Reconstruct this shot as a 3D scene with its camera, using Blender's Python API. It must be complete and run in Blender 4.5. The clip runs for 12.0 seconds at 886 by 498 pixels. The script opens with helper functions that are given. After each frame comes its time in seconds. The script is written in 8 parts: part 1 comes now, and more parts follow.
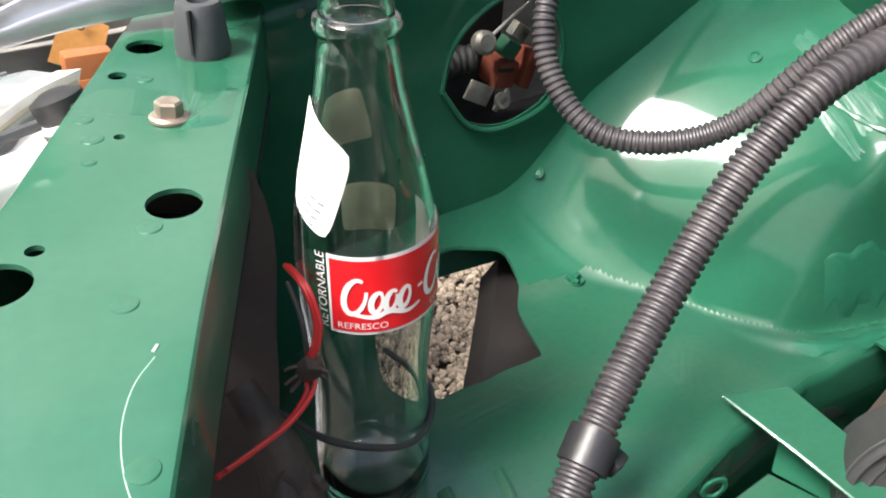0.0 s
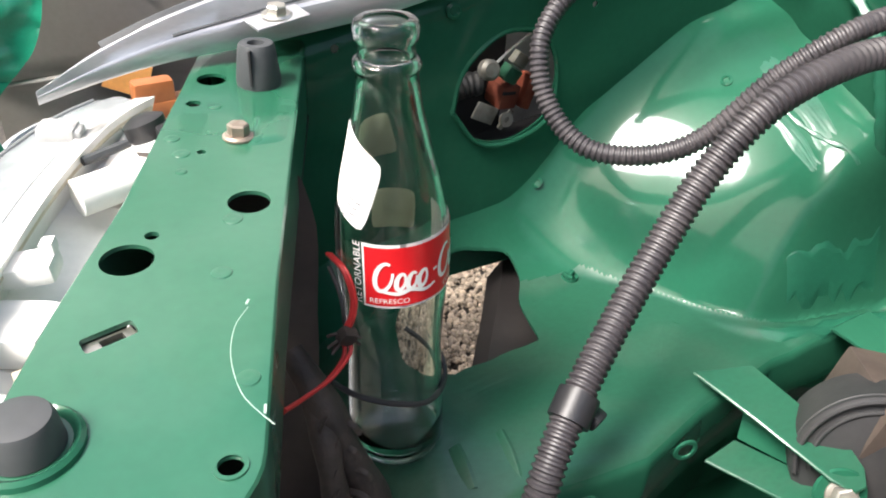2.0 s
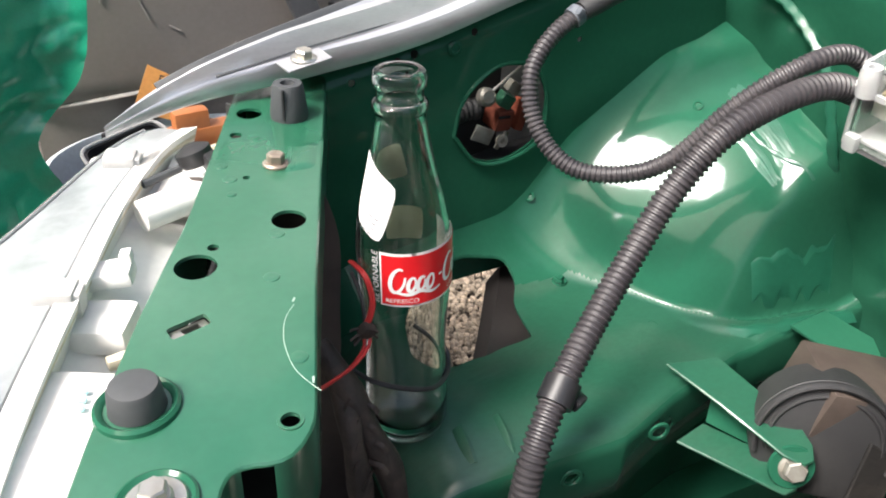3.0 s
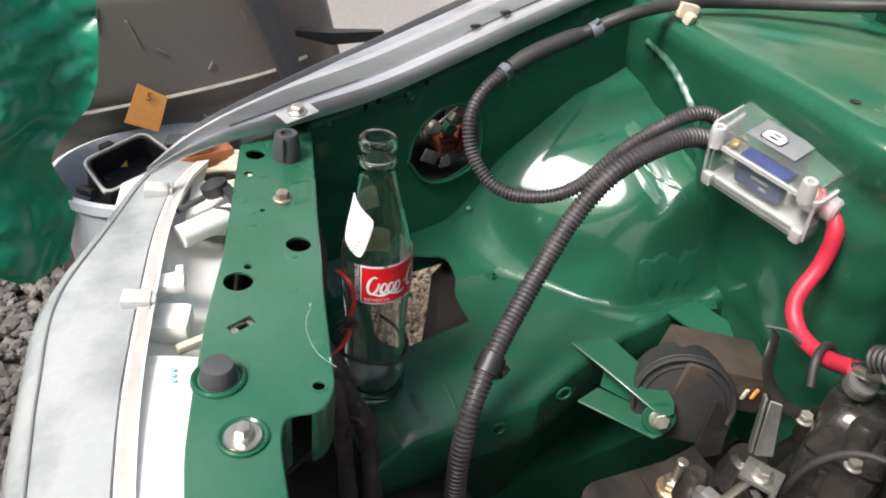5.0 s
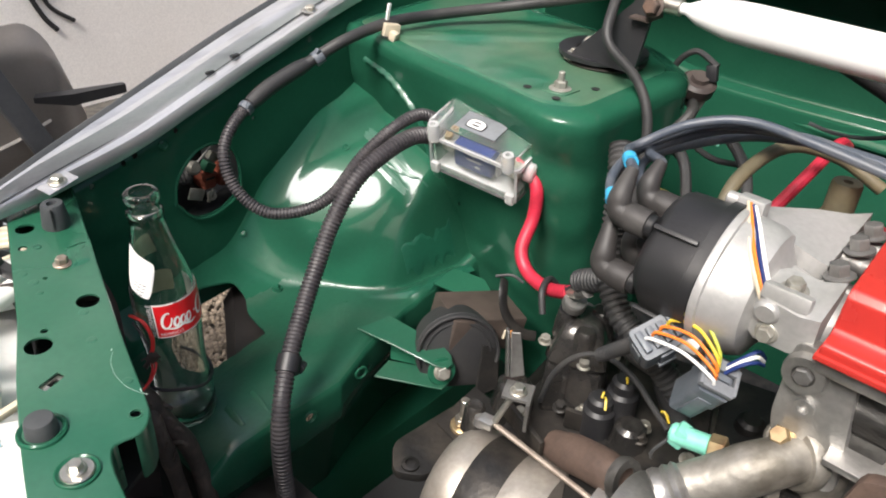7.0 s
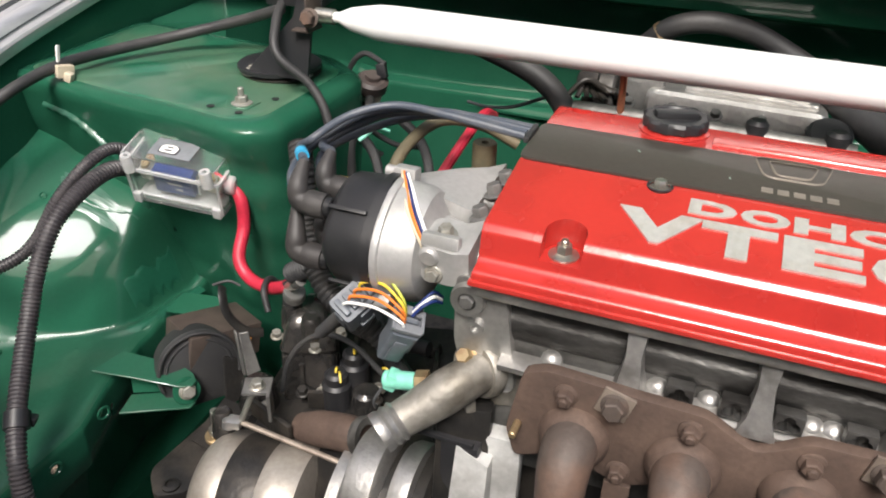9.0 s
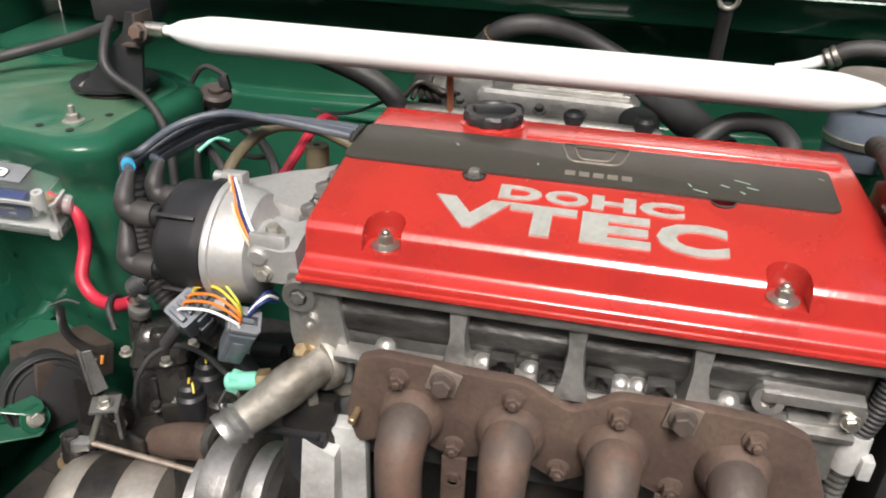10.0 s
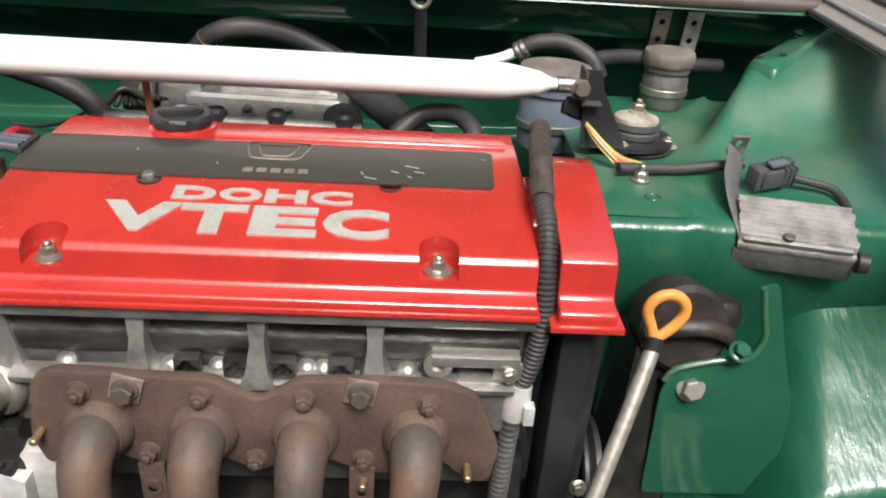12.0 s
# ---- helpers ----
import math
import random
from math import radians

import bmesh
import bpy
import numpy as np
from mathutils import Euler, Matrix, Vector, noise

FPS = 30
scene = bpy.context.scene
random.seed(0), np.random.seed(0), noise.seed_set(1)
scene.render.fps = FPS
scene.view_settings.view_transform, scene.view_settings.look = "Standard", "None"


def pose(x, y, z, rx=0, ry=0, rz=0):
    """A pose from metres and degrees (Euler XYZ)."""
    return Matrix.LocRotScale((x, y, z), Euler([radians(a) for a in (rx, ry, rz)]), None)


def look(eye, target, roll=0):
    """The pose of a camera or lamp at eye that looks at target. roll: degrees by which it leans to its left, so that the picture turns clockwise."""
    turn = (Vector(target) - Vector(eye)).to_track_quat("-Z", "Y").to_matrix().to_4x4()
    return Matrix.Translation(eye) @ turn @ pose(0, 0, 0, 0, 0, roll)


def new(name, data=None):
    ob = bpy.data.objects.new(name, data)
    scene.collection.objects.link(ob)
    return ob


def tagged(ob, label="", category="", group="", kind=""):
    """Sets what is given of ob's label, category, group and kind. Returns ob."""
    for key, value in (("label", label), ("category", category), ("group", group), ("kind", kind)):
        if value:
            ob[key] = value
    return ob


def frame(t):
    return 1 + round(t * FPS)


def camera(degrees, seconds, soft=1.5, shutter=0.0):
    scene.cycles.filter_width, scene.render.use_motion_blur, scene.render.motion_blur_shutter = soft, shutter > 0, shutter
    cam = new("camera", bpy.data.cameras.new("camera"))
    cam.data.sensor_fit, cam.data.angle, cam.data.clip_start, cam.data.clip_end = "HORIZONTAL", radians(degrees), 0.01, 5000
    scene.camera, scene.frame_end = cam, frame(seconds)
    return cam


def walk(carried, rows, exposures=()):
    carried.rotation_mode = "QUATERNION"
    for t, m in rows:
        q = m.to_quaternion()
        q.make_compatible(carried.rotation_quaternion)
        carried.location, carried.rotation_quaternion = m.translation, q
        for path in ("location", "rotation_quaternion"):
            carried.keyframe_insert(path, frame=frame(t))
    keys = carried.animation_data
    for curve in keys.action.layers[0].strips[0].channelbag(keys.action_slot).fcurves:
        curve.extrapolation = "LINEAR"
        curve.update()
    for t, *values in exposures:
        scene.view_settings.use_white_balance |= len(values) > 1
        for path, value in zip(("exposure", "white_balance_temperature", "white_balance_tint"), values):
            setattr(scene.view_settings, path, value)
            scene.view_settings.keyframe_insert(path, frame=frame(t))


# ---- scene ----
cam = camera(60.0, 12.0, soft=1.9)
PATH = [
    (0, (-0.094, -0.248, 0.827), (0.651, 1.233, -0.292), 3.9),
    (0.5, (-0.103, -0.261, 0.836), (0.644, 1.221, -0.28), 3.9),
    (1, (-0.11, -0.274, 0.846), (0.633, 1.202, -0.279), 4.0),
    (1.5, (-0.116, -0.296, 0.853), (0.609, 1.201, -0.257), 3.5),
    (2, (-0.126, -0.315, 0.862), (0.599, 1.199, -0.225), 3.2),
    (2.5, (-0.14, -0.34, 0.877), (0.585, 1.19, -0.188), 2.8),
    (4.3, (-0.203, -0.448, 0.988), (0.559, 1.03, -0.124), 4.0),
    (4.5, (-0.212, -0.454, 0.997), (0.573, 1.008, -0.119), 4.5),
    (5, (-0.234, -0.476, 1.025), (0.632, 0.935, -0.097), 6.5),
    (5.5, (-0.247, -0.507, 1.056), (0.704, 0.845, -0.071), 7.4),
    (6, (-0.257, -0.524, 1.07), (0.806, 0.758, -0.039), 5.9),
    (6.5, (-0.264, -0.551, 1.079), (0.905, 0.653, -0.009), 4.2),
    (7, (-0.271, -0.572, 1.091), (1.002, 0.53, 0.012), 3.2),
    (7.2, (-0.276, -0.582, 1.094), (1.049, 0.466, 0.024), 3.1),
    (8.8, (-0.305, -0.651, 1.111), (1.286, -0.007, 0.084), 1.7),
    (9, (-0.304, -0.664, 1.108), (1.308, -0.056, 0.092), 1.7),
    (9.5, (-0.312, -0.698, 1.109), (1.356, -0.227, 0.112), 1.7),
    (10, (-0.319, -0.73, 1.11), (1.388, -0.375, 0.129), 1.9),
    (10.5, (-0.319, -0.766, 1.109), (1.414, -0.516, 0.142), 2.8),
    (11, (-0.323, -0.8, 1.112), (1.424, -0.653, 0.149), 3.0),
    (11.5, (-0.327, -0.832, 1.117), (1.427, -0.81, 0.155), 2.8),
    (12, (-0.333, -0.853, 1.116), (1.424, -0.961, 0.167), 3.9),
]
EXPOSURES = [(0.0, 2.24), (2.5, 2.12), (4.5, 1.53), (6.0, 1.42), (7.0, 1.36), (9.0, 1.18), (11.0, 1.10), (12.0, 1.16)]
walk(cam, [(t, look(eye, target, roll)) for t, eye, target, roll in PATH], EXPOSURES)

# ---- world, sun, exposure ----
world = bpy.data.worlds.new("world")
scene.world = world
world.use_nodes = True
wn = world.node_tree.nodes
sky = wn.new("ShaderNodeTexSky")
sky.sky_type, sky.sun_disc = "NISHITA", False
sky.sun_elevation, sky.sun_rotation = radians(52), radians(-95)
sky.air_density, sky.dust_density, sky.ozone_density = 1.0, 7.0, 0.6
wn["Background"].inputs["Strength"].default_value = 0.075
world.node_tree.links.new(sky.outputs["Color"], wn["Background"].inputs["Color"])
sun = new("sun", bpy.data.lights.new("sun", "SUN"))
sun.data.energy, sun.data.angle, sun.data.color = 1.85, radians(20), (1.0, 0.985, 0.97)
sun.matrix_world = look((-1.60, -0.59, 2.97), (0.2, -0.2, 0.6))


# ---- materials ----
def mat(name, base, rough=0.5, metal=0.0, second=None, scale=12.0, mixlo=0.45, mixhi=0.65, fine=180.0, grain=0.08, bump=0.0,
        bumpscale=60.0, coat=0.0, roughvar=0.1, island=0.0, stretch=(1, 1, 1), transmission=0.0, ior=1.5, wave=None):
    m = bpy.data.materials.new(name)
    m.use_nodes = True
    nt = m.node_tree
    n, link = nt.nodes, nt.links.new
    b = n["Principled BSDF"]
    b.inputs["Metallic"].default_value = metal
    b.inputs["Coat Weight"].default_value = coat
    b.inputs["Coat Roughness"].default_value = 0.035
    b.inputs["Transmission Weight"].default_value = transmission
    b.inputs["IOR"].default_value = ior
    co = n.new("ShaderNodeTexCoord")
    mp = n.new("ShaderNodeMapping")
    mp.inputs["Scale"].default_value = stretch
    link(co.outputs["Object"], mp.inputs["Vector"])
    big = n.new("ShaderNodeTexNoise")
    big.inputs["Scale"].default_value, big.inputs["Detail"].default_value = scale, 6
    small = n.new("ShaderNodeTexNoise")
    small.inputs["Scale"].default_value, small.inputs["Detail"].default_value = fine, 4
    link(mp.outputs["Vector"], big.inputs["Vector"])
    link(mp.outputs["Vector"], small.inputs["Vector"])
    ramp = n.new("ShaderNodeMapRange")
    ramp.inputs["From Min"].default_value, ramp.inputs["From Max"].default_value = mixlo, mixhi
    link(big.outputs["Fac"], ramp.inputs["Value"])
    mix = n.new("ShaderNodeMix")
    mix.data_type = "RGBA"
    mix.inputs["A"].default_value = (*base, 1)
    mix.inputs["B"].default_value = (*(second or tuple(c * 0.8 for c in base)), 1)
    link(ramp.outputs["Result"], mix.inputs["Factor"])
    hsv = n.new("ShaderNodeHueSaturation")
    link(mix.outputs["Result"], hsv.inputs["Color"])
    val = n.new("ShaderNodeMapRange")
    val.inputs["To Min"].default_value, val.inputs["To Max"].default_value = 1 - 2 * grain, 1 + 2 * grain
    link(small.outputs["Fac"], val.inputs["Value"])
    last = val.outputs["Result"]
    if island:
        oi = n.new("ShaderNodeNewGeometry")
        isl = n.new("ShaderNodeMapRange")
        isl.inputs["To Min"].default_value, isl.inputs["To Max"].default_value = 1 - island, 1 + island
        link(oi.outputs["Random Per Island"], isl.inputs["Value"])
        mul = n.new("ShaderNodeMath")
        mul.operation = "MULTIPLY"
        link(last, mul.inputs[0])
        link(isl.outputs["Result"], mul.inputs[1])
        last = mul.outputs["Value"]
    link(last, hsv.inputs["Value"])
    link(hsv.outputs["Color"], b.inputs["Base Color"])
    rr = n.new("ShaderNodeMapRange")
    rr.inputs["To Min"].default_value, rr.inputs["To Max"].default_value = max(rough - roughvar, 0.02), min(rough + roughvar, 1)
    link(big.outputs["Fac"], rr.inputs["Value"])
    link(rr.outputs["Result"], b.inputs["Roughness"])
    if bump:
        bn = n.new("ShaderNodeTexNoise")
        bn.inputs["Scale"].default_value, bn.inputs["Detail"].default_value = bumpscale, 5
        link(mp.outputs["Vector"], bn.inputs["Vector"])
        bp = n.new("ShaderNodeBump")
        bp.inputs["Strength"].default_value, bp.inputs["Distance"].default_value = bump, 0.002
        link(bn.outputs["Fac"], bp.inputs["Height"])
        link(bp.outputs["Normal"], b.inputs["Normal"])
        if coat:
            link(bp.outputs["Normal"], b.inputs["Coat Normal"])
    return m


GREEN = mat("green_paint", (0.015, 0.088, 0.050), 0.20, second=(0.021, 0.105, 0.061), scale=6, coat=0.36, bump=0.12, bumpscale=20, grain=0.05, roughvar=0.12)
GREEN.node_tree.nodes["Principled BSDF"].inputs["Specular IOR Level"].default_value = 0.06
GREEN.node_tree.nodes["Principled BSDF"].inputs["Coat Roughness"].default_value = 0.055
GREEN_TOP = mat("green_paint_dulled", (0.018, 0.100, 0.055), 0.30, second=(0.046, 0.132, 0.084), scale=9, mixlo=0.44, mixhi=0.72, coat=0.45, bump=0.07, bumpscale=26, grain=0.06, roughvar=0.18)
GREEN_DUSTY = mat("green_paint_dusty", (0.018, 0.120, 0.066), 0.34, second=(0.090, 0.155, 0.096), scale=11, mixlo=0.42, mixhi=0.72, coat=0.35, bump=0.08, bumpscale=40, grain=0.08)
GREEN_FLOOR = mat("green_paint_dusted", (0.018, 0.086, 0.050), 0.34, second=(0.052, 0.104, 0.070), scale=10, mixlo=0.46, mixhi=0.82, coat=0.40, bump=0.16, bumpscale=60, grain=0.10, stretch=(1.0, 1.7, 1.0))
SEALANT = mat("painted_sealant", (0.014, 0.100, 0.058), 0.34, coat=0.22, bump=0.30, bumpscale=70)
PRINT_GREEN = mat("bare_scratch", (0.32, 0.42, 0.36), 0.5)
OILY = mat("oily_black_casting", (0.040, 0.038, 0.036), 0.24, metal=0.5, second=(0.070, 0.064, 0.058), scale=30, coat=0.5, bump=0.5, bumpscale=70, grain=0.15)
RED_WIRE = mat("red_wire_jacket", (0.62, 0.035, 0.035), 0.4)
CLOTH_TAPE = mat("worn_cloth_tape", (0.045, 0.035, 0.030), 0.65, second=(0.085, 0.064, 0.052), scale=60, bump=0.5, bumpscale=200)
TAN_STEEL = mat("tan_plated_steel", (0.27, 0.225, 0.185), 0.5, metal=0.4, second=(0.20, 0.16, 0.13), scale=60)
LINER = mat("liner_plastic", (0.020, 0.017, 0.016), 0.6, second=(0.030, 0.026, 0.024), scale=20)
SHIELD = mat("dusty_brown_plastic", (0.065, 0.050, 0.045), 0.5, second=(0.085, 0.068, 0.060), scale=20, bump=0.15)
DUSTY_STEEL = mat("dusty_zinc", (0.36, 0.35, 0.31), 0.5, metal=0.55, second=(0.26, 0.24, 0.20), scale=80)
BRUSHED = mat("brushed_green_coat", (0.011, 0.090, 0.050), 0.30, second=(0.018, 0.105, 0.060), scale=8, coat=0.26, bump=0.9, bumpscale=20, stretch=(1.0, 3.5, 1.5), grain=0.05)
# near black: shade painted into holes and cavities, also a dark wire
DARK = mat("dark_parts_and_shade", (0.012, 0.012, 0.013), 0.8, second=(0.02, 0.02, 0.02))
BLACK_PLASTIC = mat("black_plastic", (0.018, 0.018, 0.020), 0.42, second=(0.035, 0.034, 0.034), bump=0.1, bumpscale=200, roughvar=0.12)
BLACK_RUBBER = mat("black_rubber", (0.025, 0.025, 0.026), 0.55, second=(0.05, 0.048, 0.046), bump=0.15, bumpscale=140)
LOOM = mat("loom_plastic", (0.040, 0.036, 0.039), 0.46, second=(0.060, 0.054, 0.056), scale=30)
GREY_RUBBER = mat("grey_rubber", (0.048, 0.052, 0.055), 0.6, second=(0.068, 0.070, 0.072), bump=0.1)
GREY_PLASTIC = mat("grey_connector_plastic", (0.10, 0.115, 0.135), 0.45, second=(0.14, 0.15, 0.165), scale=40)
RED = mat("red_enamel", (0.45, 0.031, 0.024), 0.26, second=(0.39, 0.026, 0.021), scale=14, coat=1.0, bump=0.10, bumpscale=160, grain=0.03)
RED_CABLE = mat("red_cable_jacket", (0.50, 0.024, 0.052), 0.46, second=(0.42, 0.02, 0.042), scale=60)
ALLOY = mat("cast_alloy", (0.52, 0.51, 0.49), 0.42, metal=0.85, second=(0.34, 0.33, 0.31), scale=18, bump=0.4, bumpscale=170, grain=0.1)
ALLOY_DIRTY = mat("dirty_cast_alloy", (0.21, 0.205, 0.195), 0.5, metal=0.6, second=(0.045, 0.042, 0.038), scale=11, bump=0.5, bumpscale=150, grain=0.12)
ALLOY_DARK = mat("oily_cast_iron", (0.020, 0.019, 0.018), 0.45, metal=0.3, second=(0.050, 0.043, 0.036), scale=22, bump=0.5, bumpscale=120, grain=0.15)
HOUSING = mat("dull_housing_alloy", (0.40, 0.365, 0.32), 0.42, metal=0.55, second=(0.25, 0.22, 0.19), scale=9, bump=0.25, bumpscale=120, grain=0.10)
RIB_ALLOY = mat("rib_alloy", (0.38, 0.37, 0.355), 0.42, metal=0.7, second=(0.12, 0.115, 0.105), scale=22, bump=0.4, bumpscale=150, grain=0.12)
SILVER = mat("bare_silver_panel", (0.60, 0.60, 0.615), 0.32, metal=0.6, second=(0.46, 0.46, 0.48), scale=9, stretch=(1, 6, 6), grain=0.05)
BRIGHT_CAST = mat("clean_cast_alloy", (0.60, 0.60, 0.585), 0.45, metal=0.3, second=(0.42, 0.415, 0.40), scale=24, bump=0.3, bumpscale=150, grain=0.1)
COPPER = mat("copper_tube", (0.62, 0.25, 0.14), 0.38, metal=0.7, second=(0.45, 0.17, 0.10), scale=50)
STEEL = mat("zinc_bolt_steel", (0.60, 0.58, 0.52), 0.32, metal=0.9, second=(0.45, 0.42, 0.36), scale=60)
BRASS_STEEL = mat("yellow_zinc_steel", (0.50, 0.38, 0.22), 0.4, metal=0.8, second=(0.34, 0.22, 0.12), scale=70)
BROWN_BOLT = mat("weathered_bolt", (0.30, 0.24, 0.19), 0.45, metal=0.6, second=(0.42, 0.38, 0.32), scale=120)
RUST = mat("rusty_iron", (0.092, 0.062, 0.049), 0.70, metal=0.2, second=(0.128, 0.086, 0.066), scale=20, bump=0.45, bumpscale=180, grain=0.14)
RUST_ORANGE = mat("heat_rusted_iron", (0.096, 0.075, 0.064), 0.62, metal=0.25, second=(0.180, 0.100, 0.066), scale=14, mixlo=0.48, mixhi=0.72, bump=0.4, bumpscale=160, grain=0.12)
BROWN_STEEL = mat("brown_coated_steel", (0.10, 0.078, 0.066), 0.5, metal=0.3, second=(0.075, 0.058, 0.05), scale=30, bump=0.15)
WHITE_PAINT = mat("white_enamel", (0.86, 0.86, 0.85), 0.3, second=(0.80, 0.80, 0.79), scale=6, coat=0.2, grain=0.02)
WHITE_PLASTIC = mat("white_lamp_housing", (0.82, 0.80, 0.77), 0.45, second=(0.74, 0.71, 0.66), scale=9, mixlo=0.5, mixhi=0.8, grain=0.04)
CREAM = mat("cream_plastic", (0.62, 0.55, 0.42), 0.5, second=(0.5, 0.43, 0.32), scale=30)
BLACK_COVER = mat("worn_black_cover", (0.062, 0.054, 0.046), 0.36, metal=0.2, second=(0.065, 0.055, 0.047), scale=26, bump=0.08, grain=0.1)
LETTER = mat("bare_letter_alloy", (0.72, 0.70, 0.66), 0.35, metal=0.55, second=(0.62, 0.59, 0.53), scale=60)
ENGRAVE = mat("engraved_line", (0.24, 0.21, 0.175), 0.5, metal=0.3)
CAP_BLACK = mat("distributor_cap_plastic", (0.016, 0.016, 0.017), 0.42, second=(0.024, 0.024, 0.025), bump=0.1, bumpscale=200)
BOOT_GREY = mat("boot_rubber", (0.034, 0.031, 0.030), 0.55, second=(0.075, 0.07, 0.066), bump=0.15, bumpscale=140)
BLUE_WIRE = mat("blue_grey_wire", (0.066, 0.078, 0.100), 0.42, second=(0.090, 0.098, 0.112), scale=40)
CYAN = mat("light_blue_clip", (0.05, 0.42, 0.70), 0.4)
TEAL = mat("pale_green_connector", (0.22, 0.62, 0.47), 0.4, second=(0.18, 0.52, 0.40))
YELLOW = mat("yellow_wire", (0.75, 0.55, 0.05), 0.4)
YELLOW_GREEN = mat("yellow_green_wire", (0.55, 0.58, 0.08), 0.4)
ORANGE = mat("orange_wire", (0.80, 0.22, 0.03), 0.4)
WHITE_WIRE = mat("white_wire", (0.75, 0.73, 0.70), 0.4)
OLIVE = mat("olive_hose", (0.11, 0.095, 0.06), 0.5, second=(0.15, 0.12, 0.07), scale=30)
ORANGE_HANDLE = mat("orange_plastic", (0.80, 0.33, 0.075), 0.45, second=(0.70, 0.27, 0.06), scale=40)
PAPER = mat("white_paper", (0.85, 0.85, 0.83), 0.7, grain=0.03)
PAPER_BACK = mat("aged_paper_back", (0.50, 0.52, 0.36), 0.7)
PRINT_RED = mat("red_label_ink", (0.75, 0.012, 0.018), 0.35, grain=0.02)
PRINT_WHITE = mat("white_label_ink", (0.88, 0.87, 0.84), 0.4, grain=0.02)
PRINT_GREY = mat("grey_print", (0.30, 0.30, 0.31), 0.6)
BLUE_CARD = mat("blue_fuse_body", (0.010, 0.024, 0.115), 0.35, second=(0.016, 0.034, 0.14))
TARP = mat("green_tarp", (0.012, 0.27, 0.150), 0.34, second=(0.018, 0.32, 0.175), scale=5, bump=0.30, bumpscale=38, fine=420, coat=0.45)
# pale tone of the bumper scuffs and of its painted crease highlight
PALE_GREY = mat("pale_scuff_and_highlight", (0.36, 0.33, 0.30), 0.6, second=(0.28, 0.26, 0.24), scale=30)
POST_GREY = mat("dark_grey_trim", (0.075, 0.077, 0.083), 0.5, second=(0.05, 0.051, 0.055), scale=12)
BUMPER = mat("faded_grey_plastic", (0.26, 0.23, 0.205), 0.46, second=(0.21, 0.195, 0.188), scale=3, bump=0.05, grain=0.05)
PLASTER = mat("white_plaster", (0.90, 0.865, 0.825), 0.85, second=(0.84, 0.80, 0.755), scale=1.5, bump=0.2, bumpscale=50)
CONCRETE = mat("grey_concrete", (0.34, 0.325, 0.30), 0.85, second=(0.26, 0.25, 0.235), scale=2, bump=0.3, bumpscale=40)
GRAVEL = mat("gravel_stone", (0.18, 0.168, 0.155), 0.85, second=(0.13, 0.12, 0.11), scale=20, island=0.45, bump=0.4)
TAN_GRAVEL = mat("tan_gravel_stone", (0.30, 0.245, 0.185), 0.85, second=(0.20, 0.165, 0.125), scale=30, island=0.5, bump=0.4)
SOIL = mat("gravel_bed", (0.10, 0.088, 0.074), 0.9, second=(0.06, 0.055, 0.05), scale=40, bump=0.6)
BRICK_RED = mat("brick_shard", (0.36, 0.13, 0.075), 0.8, bump=0.4)
ORANGE_CARD = mat("orange_tag_card", (0.80, 0.36, 0.10), 0.6)


def glass(name, color, rough, ior=1.5):
    m = bpy.data.materials.new(name)
    m.use_nodes = True
    b = m.node_tree.nodes["Principled BSDF"]
    b.inputs["Base Color"].default_value = (*color, 1)
    b.inputs["Roughness"].default_value = rough
    b.inputs["Transmission Weight"].default_value = 1.0
    b.inputs["IOR"].default_value = ior
    return m


BOTTLE_GLASS = glass("green_tint_glass", (0.945, 0.985, 0.955), 0.01)
CLEAR_PLASTIC = mat("clear_plastic", (0.95, 0.95, 0.94), 0.04, transmission=0.965, ior=1.46, grain=0.02, second=(0.88, 0.88, 0.87), roughvar=0.04)
CASE_PLASTIC = mat("scuffed_clear_plastic", (0.96, 0.955, 0.94), 0.06, second=(0.84, 0.84, 0.83), scale=30, transmission=0.95, ior=1.38, grain=0.03)
FROST = mat("cloudy_clear_plastic", (0.88, 0.88, 0.87), 0.14, second=(0.80, 0.80, 0.79), transmission=0.62, ior=1.3, grain=0.03)
EDGE_GREY = mat("hazed_edge_plastic", (0.24, 0.25, 0.25), 0.4)
PALE_TEAL = mat("pale_teal_print", (0.30, 0.58, 0.62), 0.6)
GREY_FILM = mat("grey_print_film", (0.20, 0.21, 0.225), 0.45)
LENS_PLASTIC = mat("hazy_lens_plastic", (0.62, 0.65, 0.66), 0.20, second=(0.40, 0.43, 0.44), scale=18, transmission=0.5, ior=1.35, grain=0.05)
TANK_PLASTIC = mat("milky_tank_plastic", (0.135, 0.16, 0.20), 0.35, second=(0.10, 0.125, 0.16))


# ---- mesh helpers ----
def xf(bm, m):
    bmesh.ops.transform(bm, matrix=m, verts=bm.verts)
    return bm


def merge(*bms):
    out = bmesh.new()
    for b in bms:
        me = bpy.data.meshes.new("tmp")
        b.to_mesh(me)
        out.from_mesh(me)
        bpy.data.meshes.remove(me)
        b.free()
    return out


def part(name, bm, material, parent=None, label="", m=None, smooth=35, recalc=True):
    if recalc:
        bmesh.ops.recalc_face_normals(bm, faces=bm.faces)
    me = bpy.data.meshes.new(name)
    bm.to_mesh(me)
    bm.free()
    me.materials.append(material)
    me.shade_smooth()
    me.set_sharp_from_angle(angle=radians(smooth))
    ob = new(name, me)
    if m is not None:
        ob.matrix_basis = m
    if parent is not None:
        ob.parent = parent
